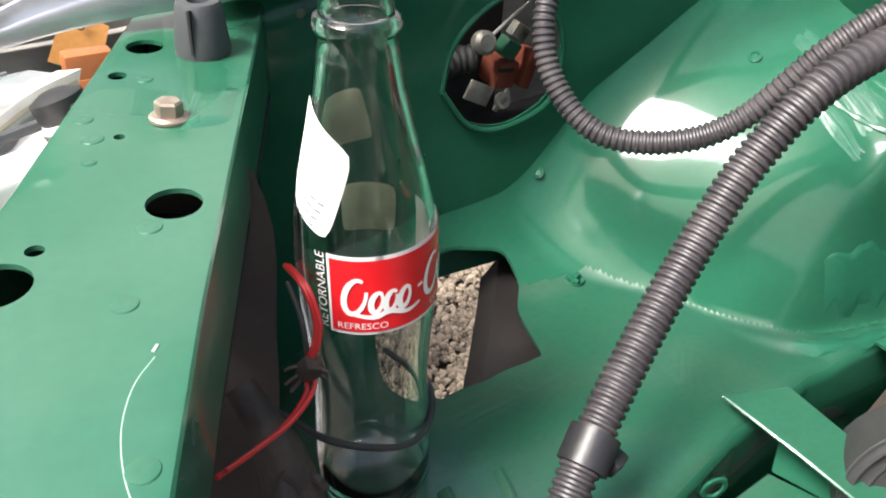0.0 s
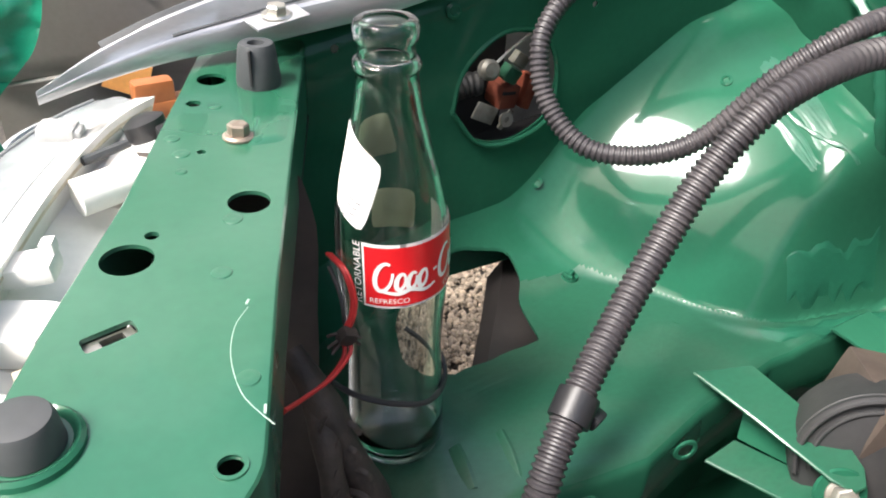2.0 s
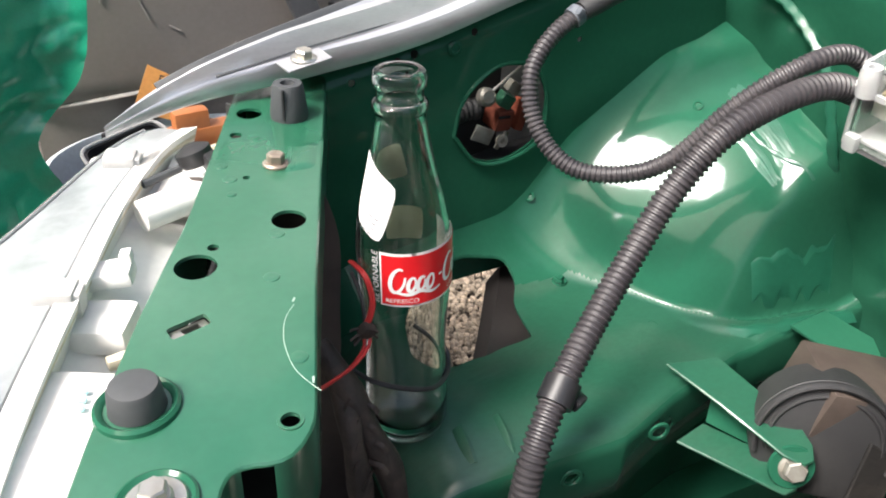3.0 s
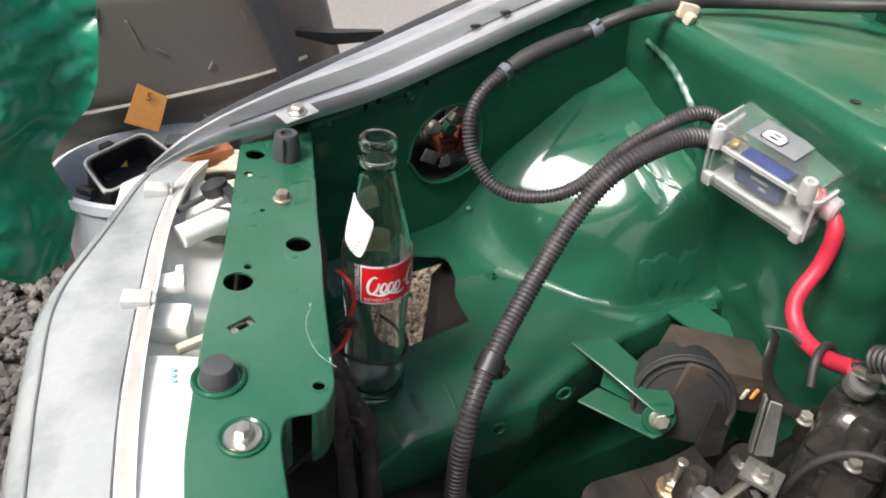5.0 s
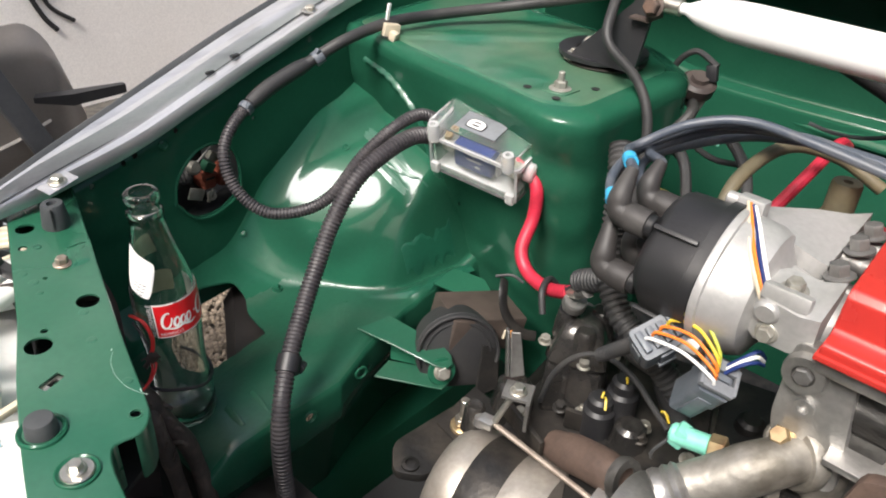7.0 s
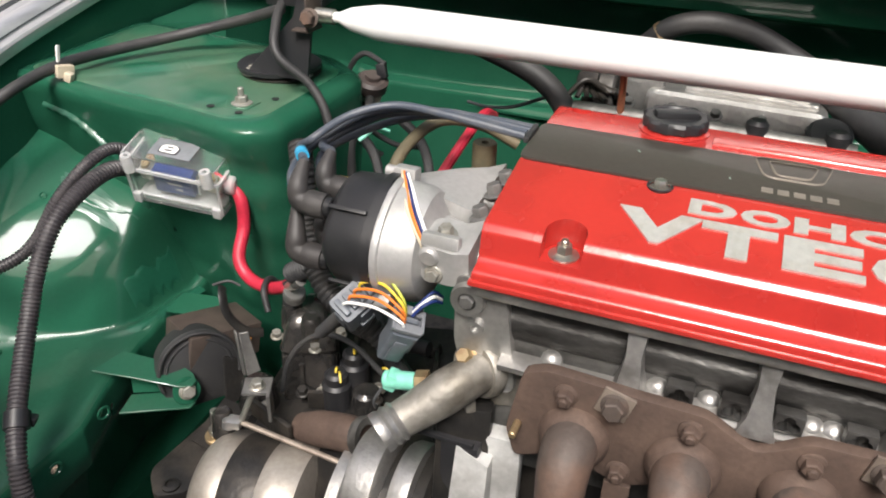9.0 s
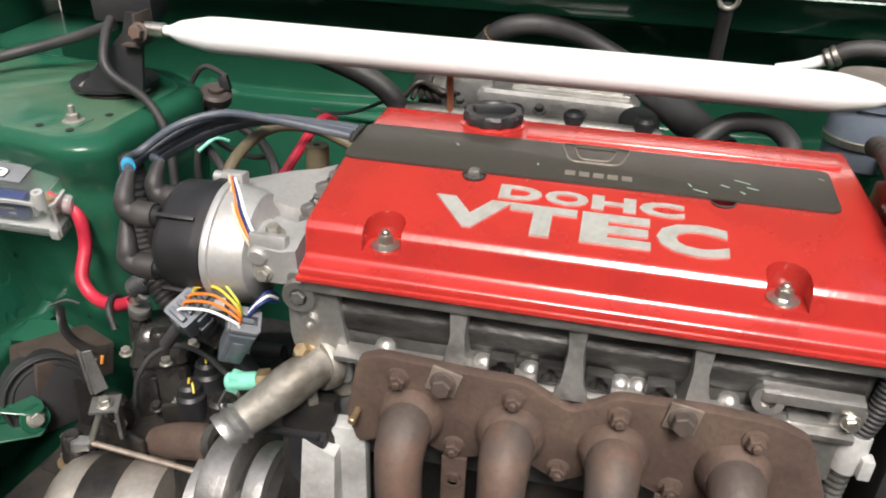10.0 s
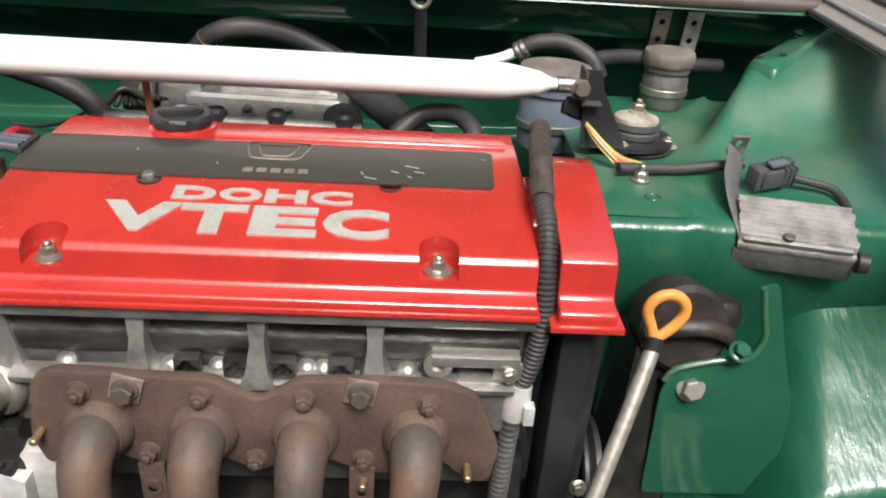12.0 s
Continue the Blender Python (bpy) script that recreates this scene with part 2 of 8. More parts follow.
        if m is not None:
            ob.matrix_basis = parent_world(parent).inverted() @ m
        else:
            ob.matrix_basis = parent_world(parent).inverted()
    if label:
        tagged(ob, label=label)
    return ob


def parent_world(o):
    return o.matrix_basis if o.parent is None else parent_world(o.parent) @ o.matrix_basis


def thing(name, label, category, at=(0, 0, 0), group="", kind=""):
    ob = new(name)
    ob.empty_display_size = 0.02
    ob.matrix_basis = Matrix.Translation(at)
    return tagged(ob, label, category, group, kind)


def bevel(bm, w, seg=2, angle=30):
    if w > 0:
        es = [e for e in bm.edges if len(e.link_faces) == 2 and e.calc_face_angle(0) > radians(angle)]
        bmesh.ops.bevel(bm, geom=es, offset=w, segments=seg, profile=0.6, affect="EDGES", clamp_overlap=True)
    return bm


def box(sx, sy, sz, b=0.0, m=None, seg=2):
    bm = bmesh.new()
    bmesh.ops.create_cube(bm, size=1)
    xf(bm, Matrix.Diagonal((sx, sy, sz, 1)))
    bevel(bm, b, seg)
    return xf(bm, m) if m is not None else bm


def axis_m(a, direction, roll=0.0):
    """A pose at a whose z points along direction."""
    q = Vector(direction).to_track_quat("Z", "Y")
    return Matrix.Translation(a) @ q.to_matrix().to_4x4() @ Matrix.Rotation(roll, 4, "Z")


def lathe(profile, seg=32, m=None, cap=True):
    """Turns (radius, z) pairs round z."""
    bm = bmesh.new()
    rings = []
    for r, z in profile:
        if r < 1e-6:
            rings.append([bm.verts.new((0, 0, z))])
        else:
            rings.append([bm.verts.new((r * math.cos(2 * math.pi * i / seg), r * math.sin(2 * math.pi * i / seg), z)) for i in range(seg)])
    for a, b in zip(rings, rings[1:]):
        for i in range(seg):
            j = (i + 1) % seg
            if len(a) == 1 and len(b) > 1:
                bm.faces.new((a[0], b[i], b[j]))
            elif len(b) == 1 and len(a) > 1:
                bm.faces.new((a[i], a[j], b[0]))
            elif len(a) > 1:
                bm.faces.new((a[i], a[j], b[j], b[i]))
    if cap:
        for r in (rings[0], rings[-1]):
            if len(r) > 2:
                bm.faces.new(r)
    return xf(bm, m) if m is not None else bm


def cyl(r, a, b, seg=24, bev=0.0, r2=None):
    a, b = Vector(a), Vector(b)
    h = (b - a).length
    r2 = r if r2 is None else r2
    prof = [(r - bev, 0), (r, bev), (r2, h - bev), (r2 - bev, h)] if bev else [(r, 0), (r2, h)]
    return lathe(prof, seg, axis_m(a, b - a))


def smooth_path(points, step=0.006):
    """A Catmull-Rom line through the points, cut into even steps."""
    p = [Vector(q) for q in points]
    p = [2 * p[0] - p[1]] + p + [2 * p[-1] - p[-2]]
    fine = []
    for i in range(1, len(p) - 2):
        for k in range(24):
            t = k / 24
            a, b, c, d = p[i - 1], p[i], p[i + 1], p[i + 2]
            fine.append(0.5 * (2 * b + (c - a) * t + (2 * a - 5 * b + 4 * c - d) * t * t + (3 * b - a - 3 * c + d) * t ** 3))
    fine.append(p[-2])
    out, left = [fine[0]], step
    for a, b in zip(fine, fine[1:]):
        d = (b - a).length
        while d >= left and d > 0:
            a = a + (b - a) * (left / d)
            d = (b - a).length
            out.append(a)
            left = step
        left -= d
    if (out[-1] - fine[-1]).length > step * 0.4:
        out.append(fine[-1])
    return out


def tube(points, r, seg=12, step=0.006, ribs=0.0, pitch=0.006, cap=True, flat=1.0, radii=None, raw=False):
    """A hose along points; ribs: depth of its corrugation; flat: squash across."""
    path = [Vector(q) for q in points] if raw else smooth_path(points, pitch / 4 if ribs else step)
    bm = bmesh.new()
    t0 = (path[1] - path[0]).normalized()
    u = t0.orthogonal().normalized()
    rings = []
    for i, c in enumerate(path):
        t = (path[min(i + 1, len(path) - 1)] - path[max(i - 1, 0)]).normalized()
        u = (u - t * u.dot(t)).normalized()
        v = t.cross(u)
        rad = r if radii is None else r * np.interp(i / (len(path) - 1), [a for a, _ in radii], [b for _, b in radii])
        if ribs:
            rad = rad - (ribs if i % 4 in (2, 3) else 0)
        rings.append([bm.verts.new(c + (u * math.cos(2 * math.pi * k / seg) + v * math.sin(2 * math.pi * k / seg) * flat) * rad) for k in range(seg)])
    for a, b in zip(rings, rings[1:]):
        for k in range(seg):
            bm.faces.new((a[k], a[(k + 1) % seg], b[(k + 1) % seg], b[k]))
    if cap:
        bm.faces.new(rings[0])
        bm.faces.new(rings[-1])
    return bm


def prism(poly, z0, z1, b=0.0, m=None, seg=2):
    """A plate with the outline poly (x, y), from z0 to z1."""
    bm = bmesh.new()
    f = bm.faces.new([bm.verts.new((x, y, z0)) for x, y in poly])
    ext = bmesh.ops.extrude_face_region(bm, geom=[f])
    bmesh.ops.translate(bm, vec=(0, 0, z1 - z0), verts=[v for v in ext["geom"] if isinstance(v, bmesh.types.BMVert)])
    bmesh.ops.recalc_face_normals(bm, faces=bm.faces)
    bevel(bm, b, seg, 25)
    return xf(bm, m) if m is not None else bm


def rounded(poly, r, seg=4):
    """poly with its corners rounded."""
    out, n = [], len(poly)
    for i in range(n):
        p, a, b = Vector(poly[i]), Vector(poly[i - 1]), Vector(poly[(i + 1) % n])
        d = min(r, (a - p).length * 0.45, (b - p).length * 0.45)
        s, e = p + (a - p).normalized() * d, p + (b - p).normalized() * d
        for k in range(seg + 1):
            t = k / seg
            out.append(tuple((1 - t) ** 2 * s + 2 * t * (1 - t) * p + t * t * e))
    return out


def disc(cx, cy, rx, ry=None, seg=24, turn=0.0):
    ry = ry or rx
    pts = []
    for k in range(seg):
        a = 2 * math.pi * k / seg
        x, y = rx * math.cos(a), ry * math.sin(a)
        pts.append((cx + x * math.cos(turn) - y * math.sin(turn), cy + x * math.sin(turn) + y * math.cos(turn)))
    return pts


def cut(bm, cutters):
    """bm less the cutters (exact boolean)."""
    def temp(b):
        me = bpy.data.meshes.new("tmp")
        bmesh.ops.recalc_face_normals(b, faces=b.faces)
        b.to_mesh(me)
        b.free()
        return new("tmp", me)
    ob = temp(bm)
    tools = [temp(c) for c in cutters]
    for tool in tools:
        mod = ob.modifiers.new("cut", "BOOLEAN")
        mod.operation, mod.solver, mod.object = "DIFFERENCE", "EXACT", tool
    bpy.context.view_layer.update()
    me = bpy.data.meshes.new_from_object(ob.evaluated_get(bpy.context.evaluated_depsgraph_get()))
    out = bmesh.new()
    out.from_mesh(me)
    for o in [ob, *tools]:
        old = o.data
        bpy.data.objects.remove(o)
        bpy.data.meshes.remove(old)
    bpy.data.meshes.remove(me)
    return out


def sheet(fx, us, vs, thick):
    """A closed sheet: fx(u, v) gives the upper point; the lower lies thick (a vector) off."""
    bm = bmesh.new()
    top = [[bm.verts.new(fx(u, v)) for v in vs] for u in us]
    low = [[bm.verts.new(Vector(p.co) + Vector(thick)) for p in row] for row in top]
    n, k = len(us), len(vs)
    for i in range(n - 1):
        for j in range(k - 1):
            bm.faces.new((top[i][j], top[i + 1][j], top[i + 1][j + 1], top[i][j + 1]))
            bm.faces.new((low[i][j], low[i][j + 1], low[i + 1][j + 1], low[i + 1][j]))
    for i in range(n - 1):
        bm.faces.new((top[i][0], low[i][0], low[i + 1][0], top[i + 1][0]))
        bm.faces.new((top[i][-1], top[i + 1][-1], low[i + 1][-1], low[i][-1]))
    for j in range(k - 1):
        bm.faces.new((top[0][j], top[0][j + 1], low[0][j + 1], low[0][j]))
        bm.faces.new((top[-1][j], low[-1][j], low[-1][j + 1], top[-1][j + 1]))
    return bm


def plate(points, thick):
    """A flat plate with a 3D outline, thick along its normal."""
    bm = bmesh.new()
    f = bm.faces.new([bm.verts.new(p) for p in points])
    f.normal_update()
    n = f.normal.copy()
    ext = bmesh.ops.extrude_face_region(bm, geom=[f])
    bmesh.ops.translate(bm, vec=n * thick, verts=[v for v in ext["geom"] if isinstance(v, bmesh.types.BMVert)])
    bmesh.ops.recalc_face_normals(bm, faces=bm.faces)
    return bevel(bm, thick * 0.3, 1)


def frange(a, b, n):
    return [a + (b - a) * i / (n - 1) for i in range(n)]


def sstep(a, b, x):
    t = min(max((x - a) / (b - a), 0), 1)
    return t * t * (3 - 2 * t)


def hexbolt(at, direction, r=0.006, h=0.006, flange=1.6, stud=0.0, seg=6, roll=0.3):
    """A bolt head on a flanged washer, or a nut with its stud."""
    m = axis_m(at, direction, roll)
    bms = [lathe([(0, 0), (r * flange, 0), (r * flange, 0.0012), (r * flange * 0.85, 0.0022), (0, 0.0022)], 20, m.copy(), cap=False),
           lathe([(0, 0.002), (r, 0.002), (r, 0.002 + h * 0.85), (r * 0.86, 0.002 + h), (0, 0.002 + h)], seg, m.copy(), cap=False)]
    if stud:
        bms.append(lathe([(r * 0.5, h), (r * 0.5, h + stud - 0.001), (r * 0.38, h + stud), (0, h + stud)], 12, m.copy(), cap=False))
    return merge(*bms)


def text_mesh(body, size, extrude, m, width=1.0, shear=0.0, bold=0.0):
    cu = bpy.data.curves.new("tmp", "FONT")
    cu.body, cu.size, cu.extrude, cu.align_x, cu.align_y, cu.shear = body, size, extrude, "CENTER", "CENTER", shear
    cu.resolution_u = 3
    cu.offset = size * bold
    ob = new("tmp", cu)
    bpy.context.view_layer.update()
    me = bpy.data.meshes.new_from_object(ob.evaluated_get(bpy.context.evaluated_depsgraph_get()))
    bm = bmesh.new()
    bm.from_mesh(me)
    bpy.data.objects.remove(ob)
    bpy.data.curves.remove(cu)
    bpy.data.meshes.remove(me)
    xf(bm, Matrix.Diagonal((width, 1, 1, 1)))
    return xf(bm, m)


# ---- ground, east yard wall and unseen walls that shape the light ----
def loft(polys):
    """A solid through rings of points of equal count."""
    bm = bmesh.new()
    rings = [[bm.verts.new(p) for p in ring] for ring in polys]
    n = len(rings[0])
    for a, b in zip(rings, rings[1:]):
        for i in range(n):
            bm.faces.new((a[i], a[(i + 1) % n], b[(i + 1) % n], b[i]))
    bm.faces.new(rings[0])
    bm.faces.new(rings[-1])
    bmesh.ops.recalc_face_normals(bm, faces=bm.faces)
    return bm


ground = part("ground", sheet(lambda u, v: (u, v, 0.012 * noise.noise((u * 3, v * 3, 0))), [-60, -20, -6] + frange(-3, 3, 50) + [6, 20, 60],
              [-60, -20, -6] + frange(-3, 3, 50) + [6, 20, 60], (0, 0, -0.3)), SOIL)
tagged(ground, "grey gravel bed of a yard", "ground", kind="structure")
# three walls added out of view; their heights shape sky light and reflections
for nm, sx, sy, x, y, h in (("unseen_wall_front", 0.15, 9, -3.2, -0.6, 3.2), ("unseen_wall_left", 9, 0.15, 0.5, -4.2, 1.9), ("unseen_wall_back", 0.15, 9, 4.6, -0.6, 1.9)):
    tagged(part(nm, box(sx, sy, h, 0.0, Matrix.Translation((x, y, h / 2))), PLASTER if nm == "unseen_wall_back" else CONCRETE), "unseen wall added to shape light and reflections", "wall", kind="structure")
wall = part("wall_east", box(9, 0.15, 3.0, 0.0, Matrix.Translation((0.5, 2.1, 1.5))), PLASTER)
tagged(wall, "white plastered yard wall", "wall", kind="structure")


# ---- car body ----
car = thing("car_body", "dark green car engine bay with bare painted panels", "car body", (0.4, -0.5, 0))


def shear_z(bm, k, y0=0.0):
    for v in bm.verts:
        v.co.z += k * (v.co.y - y0)
    return bm


def beam():
    left = [(-0.066, 0.180), (-0.130, 0.003), (-0.160, -0.065), (-0.183, -0.125), (-0.199, -0.172), (-0.214, -0.24), (-0.245, -0.36)]
    right = [(-0.188, -0.36), (-0.158, -0.235), (-0.148, -0.186), (-0.140, -0.166), (-0.118, -0.172), (-0.104, -0.158), (-0.078, -0.068), (-0.043, 0.042), (0.002, 0.182)]
    outline = rounded(left + right, 0.012, 3)
    body = prism(outline, 0.645, 0.690, 0.004, seg=3)
    c = Vector((-0.11, -0.02))
    inner = [tuple(c + (Vector(p) - c) * 1.0 + (Vector((0.004, 0)) if p[0] < -0.11 - 0.3 * (-0.02 - p[1]) else Vector((-0.004, 0)))) for p in outline]
    holes = [prism(inner, 0.5, 0.688),
             prism(disc(-0.077, -0.010, 0.0095), 0.6, 0.8), prism(disc(-0.131, -0.038, 0.0105), 0.6, 0.8),
             prism(disc(-0.120, -0.024, 0.003), 0.6, 0.8), prism(disc(-0.069, 0.128, 0.0085), 0.6, 0.8),
             prism(disc(-0.084, 0.098, 0.004), 0.6, 0.8), prism(disc(-0.089, 0.042, 0.0022), 0.6, 0.8),
             prism(rounded([(-0.149, -0.089), (-0.131, -0.083), (-0.133, -0.075), (-0.151, -0.081)], 0.002), 0.6, 0.8),
             prism(disc(-0.113, -0.152, 0.0042), 0.6, 0.8), prism(disc(-0.188, -0.212, 0.0042), 0.6, 0.8)]
    return shear_z(cut(body, holes), 0.045)


# outline of the near-black plate that darkens the punched holes
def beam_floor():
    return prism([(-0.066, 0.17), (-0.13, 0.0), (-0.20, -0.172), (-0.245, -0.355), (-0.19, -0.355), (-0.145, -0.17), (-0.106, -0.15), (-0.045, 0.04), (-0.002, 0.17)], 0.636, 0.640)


def beam_z(y):
    return 0.690 + 0.045 * y


support = part("radiator_support", beam(), GREEN_TOP, car, "bright green upper radiator support with punched holes", smooth=28)


def cone_bump(x, y, r, h, z=None):
    return lathe([(r, 0), (r * 0.97, h * 0.2), (r * 0.90, h * 0.8), (r * 0.82, h * 0.95), (r * 0.6, h), (0, h)], 28, Matrix.Translation((x, y, z if z is not None else beam_z(y))), cap=False)


# added near-black plate, paints the shade below the punched holes
part("hole_shade_plate", shear_z(beam_floor(), 0.045), DARK, support)
part("stamped_ring", lathe([(0.0172, -0.001), (0.0168, 0.0012), (0.0155, 0.0024), (0.0140, 0.0015), (0.0130, 0.0004)], 32, Matrix.Translation((-0.167, -0.124, beam_z(-0.124))), cap=False), GREEN, support)
part("rubber_bumper", cone_bump(-0.167, -0.124, 0.0114, 0.0122), GREY_RUBBER, support, "dark grey rubber hood stop")
part("rubber_stop", lathe([(0.0125, 0), (0.013, 0.004), (0.0105, 0.023), (0.0095, 0.025), (0.005, 0.025), (0.0045, 0.021), (0, 0.021)], 24,
            Matrix.Translation((-0.044, 0.116, beam_z(0.116) - 0.001)), cap=False), GREY_RUBBER, support, "dark grey split rubber stop")
part("bolt", hexbolt((-0.069, 0.052, beam_z(0.05)), (0.05, 0, 1), 0.0056, 0.006, 1.45), BROWN_BOLT, support, "weathered hexagon bolt")
part("washer", lathe([(0.004, 0), (0.0105, 0), (0.0112, 0.0008), (0.0105, 0.0018), (0.004, 0.0018)], 28, Matrix.Translation((-0.166, -0.173, beam_z(-0.173))), cap=False), STEEL, support)
part("bolt", hexbolt((-0.166, -0.173, beam_z(-0.173) + 0.002), (0, 0, 1), 0.0052, 0.005, 1.25), STEEL, support, "bright zinc hexagon bolt")
part("stamped_ring", lathe([(0.0150, 0), (0.0147, 0.0012), (0.0136, 0.0018), (0.012, 0.0006)], 32, Matrix.Translation((-0.166, -0.173, beam_z(-0.173))), cap=False), GREEN, support)
part("weld_nut", lathe([(0.0040, -0.001), (0.0056, -0.001), (0.0054, 0.0005), (0.0040, 0.0005)], 20, Matrix.Translation((-0.113, -0.152, beam_z(-0.152))), cap=False), GREEN_TOP, support)
for x, y, r in ((-0.1005, 0.060, 0.0042), (-0.0985, 0.043, 0.0046), (-0.0865, -0.0215, 0.0046), (-0.098, -0.058, 0.0044), (-0.0735, 0.092, 0.0040), (-0.1010, 0.0255, 0.0030), (-0.1005, -0.118, 0.0044)):
    part("weld_dimple", lathe([(r, -0.0003), (r * 0.9, 0.0003), (r * 0.55, 0.0006), (r * 0.25, 0.0005), (0, 0.0004)], 18, Matrix.Translation((x, y, beam_z(y))), cap=False), GREEN_TOP, support)
part("pressed_pad", sheet(lambda u, v: (-0.062 + 0.024 * u + 0.012 * (v - 0.5), 0.040 + 0.036 * v, beam_z(0.040 + 0.036 * v) - 0.0006 + 0.0022 * min(1.0, 7 * u, 7 * v, 7 * (1 - v)) * sstep(1.0, 0.55, u)), frange(0, 1, 14), frange(0, 1, 14), (0, 0, -0.001)), GREEN_TOP, support)
part("slot_clip", cut(box(0.0185, 0.0082, 0.002, 0.0004, Matrix.Translation((-0.141, -0.082, beam_z(-0.083) - 0.0035)) @ Matrix.Rotation(0.33, 4, "Z")), [box(0.0085, 0.0050, 0.01, 0.0, Matrix.Translation((-0.140, -0.0815, beam_z(-0.083) - 0.0035)) @ Matrix.Rotation(0.33, 4, "Z"))]), STEEL, support, "bright spring clip in the slot")
part("stop_slit", box(0.0012, 0.003, 0.020, 0.0, Matrix.Translation((-0.050, 0.1055, beam_z(0.11) + 0.013)) @ Matrix.Rotation(-0.5, 4, "Z")), DARK, support)
for x, y, a, l in ((-0.0925, -0.079, 60, 0.003), (-0.0985, -0.1335, 75, 0.004)):
    part("paint_chip", box(l, 0.0009, 0.0005, 0.0, pose(x, y, beam_z(y) + 0.0001, 0, 0, a)), PRINT_GREEN, support)
part("paint_scratch", tube([(x, y, beam_z(y) - 0.0001) for x, y in ((-0.093, -0.082), (-0.099, -0.090), (-0.103, -0.101), (-0.1045, -0.112), (-0.104, -0.124), (-0.101, -0.133), (-0.097, -0.141))], 0.00022, 6, 0.003), PRINT_GREEN, support, "pale scratch in the green paint")

# side apron: floor, rolled inner edge and wheelhouse dome in one pressing
EDGE_X = [-0.05, 0.10, 0.15, 0.215, 0.30, 0.40, 0.65]
EDGE_Y = [-0.066, -0.067, -0.066, -0.042, -0.020, -0.015, -0.02]


def soft_min(a, b, k):
    h = max(k - abs(a - b), 0.0) / k
    return min(a, b) - h * h * k * 0.25


def dome_front(x, y):
    d = (1.08 * (x - 0.247) + 0.80 * (y - 0.105)) / 1.344
    return 0.498 + (1.9 * d if d < 0 else 1.9 * d - 5.6 * d * d if d < 0.10 else 0.134 + 0.78 * (d - 0.10))


def dome_side(x, y):
    return 0.498 + 3.6 * ((y - 0.008) + 0.15 * (x - 0.36))


def foot(x, y):
    """Distance inward from the foot of the wheelhouse dome."""
    return soft_min((dome_front(x, y) - 0.498) / 1.6, (dome_side(x, y) - 0.498) / 3.6, 0.03)


def dome_z(x, y):
    """A slanted front, a steep side towards the engine and a crown that runs into the tower."""
    crown = 0.716 + 0.10 * (x - 0.36) - 1.1 * (y - 0.16) ** 2
    z = soft_min(soft_min(dome_front(x, y), dome_side(x, y), 0.042), crown, 0.075)
    hollow = math.hypot((x - 0.372) / 0.016, (y - 0.052) / 0.022)
    return z - 0.0045 * math.exp(-hollow * hollow)


def floor_z(x, y):
    z = 0.490 + 0.005 * noise.noise((x * 9, y * 9, 3.1))
    z -= 0.03 * sstep(0.02, -0.05, x)
    if y > 0.10:
        t = min((y - 0.10) / 0.105, 0.999)
        z += 0.085 * (1 - math.sqrt(1 - t * t)) * sstep(0.34, 0.24, x)
    d = foot(x, y)
    z += 0.0050 * sstep(0.013, 0.004, abs(d + 0.012)) * sstep(0.09, 0.05, y) * sstep(0.27, 0.31, x)
    t = min(max((y - wall_y(x) + 0.030) / 0.032, 0.0), 0.98)
    top = dome_z(x, y) + 0.0008 * noise.noise((x * 22, y * 22, 7.7)) + 0.028 * (1 - math.sqrt(1 - t * t)) * sstep(0.40, 0.34, x)
    return min(-soft_min(-z, -top, 0.008 + 0.030 * sstep(0.06, 0.15, y)), 0.775)


def wall_y(x):
    return 0.178 + 0.09 * x


def apron_point(x, s):
    e = float(np.interp(x, EDGE_X, EDGE_Y))
    if s < 0:
        low = s < -0.5
        return (x, e + (0.035 if s < -0.8 else (0.012 if low else 0.0)), {-1.0: 0.30, -0.75: 0.415, -0.45: 0.430, -0.3: 0.455}[s])
    if s < 0.05:
        a = s / 0.05 * math.pi / 2
        z1 = floor_z(x, e + 0.012)
        return (x, e + 0.012 * (1 - math.cos(a)) + 0.0005, z1 - 0.012 + 0.012 * math.sin(a))
    y = e + 0.012 + (0.215 - e - 0.012) * (s - 0.05) / 0.95
    return (x, y, floor_z(x, y))


ss = [-1.0, -0.75, -0.45, -0.3, 0.0, 0.0125, 0.025, 0.0375] + frange(0.05, 1.0, 120)
apron = sheet(apron_point, frange(-0.03, 0.46, 190), ss, (0, 0.002, -0.002))
hole = rounded([(0.122, 0.172), (0.165, 0.163), (0.163, 0.134), (0.147, 0.109), (0.143, 0.082), (0.141, 0.060), (0.117, 0.047), (0.083, 0.043), (0.050, 0.053), (0.035, 0.075), (0.045, 0.12), (0.08, 0.16)], 0.010, 3)
apron = cut(apron, [prism(hole, 0.40, 0.56), prism(disc(0.25, 0.039, 0.004), 0.4, 0.6), prism(disc(0.205, 0.124, 0.0045), 0.4, 0.6),
                    cyl(0.0055, (0.189, -0.12, 0.471), (0.189, -0.02, 0.471)), cyl(0.0055, (0.103, -0.12, 0.466), (0.103, -0.02, 0.466)), cyl(0.004, (0.215, -0.12, 0.455), (0.215, 0.0, 0.455))])
apron = part("apron", apron, GREEN, car, "dark green wheel apron with rounded wheelhouse dome", smooth=70)
apron.data.materials.append(GREEN_FLOOR)
for face in apron.data.polygons:
    if face.normal.z > 0.75 and face.center.y < 0.13 and foot(face.center.x, face.center.y) < -0.005:
        face.material_index = 1
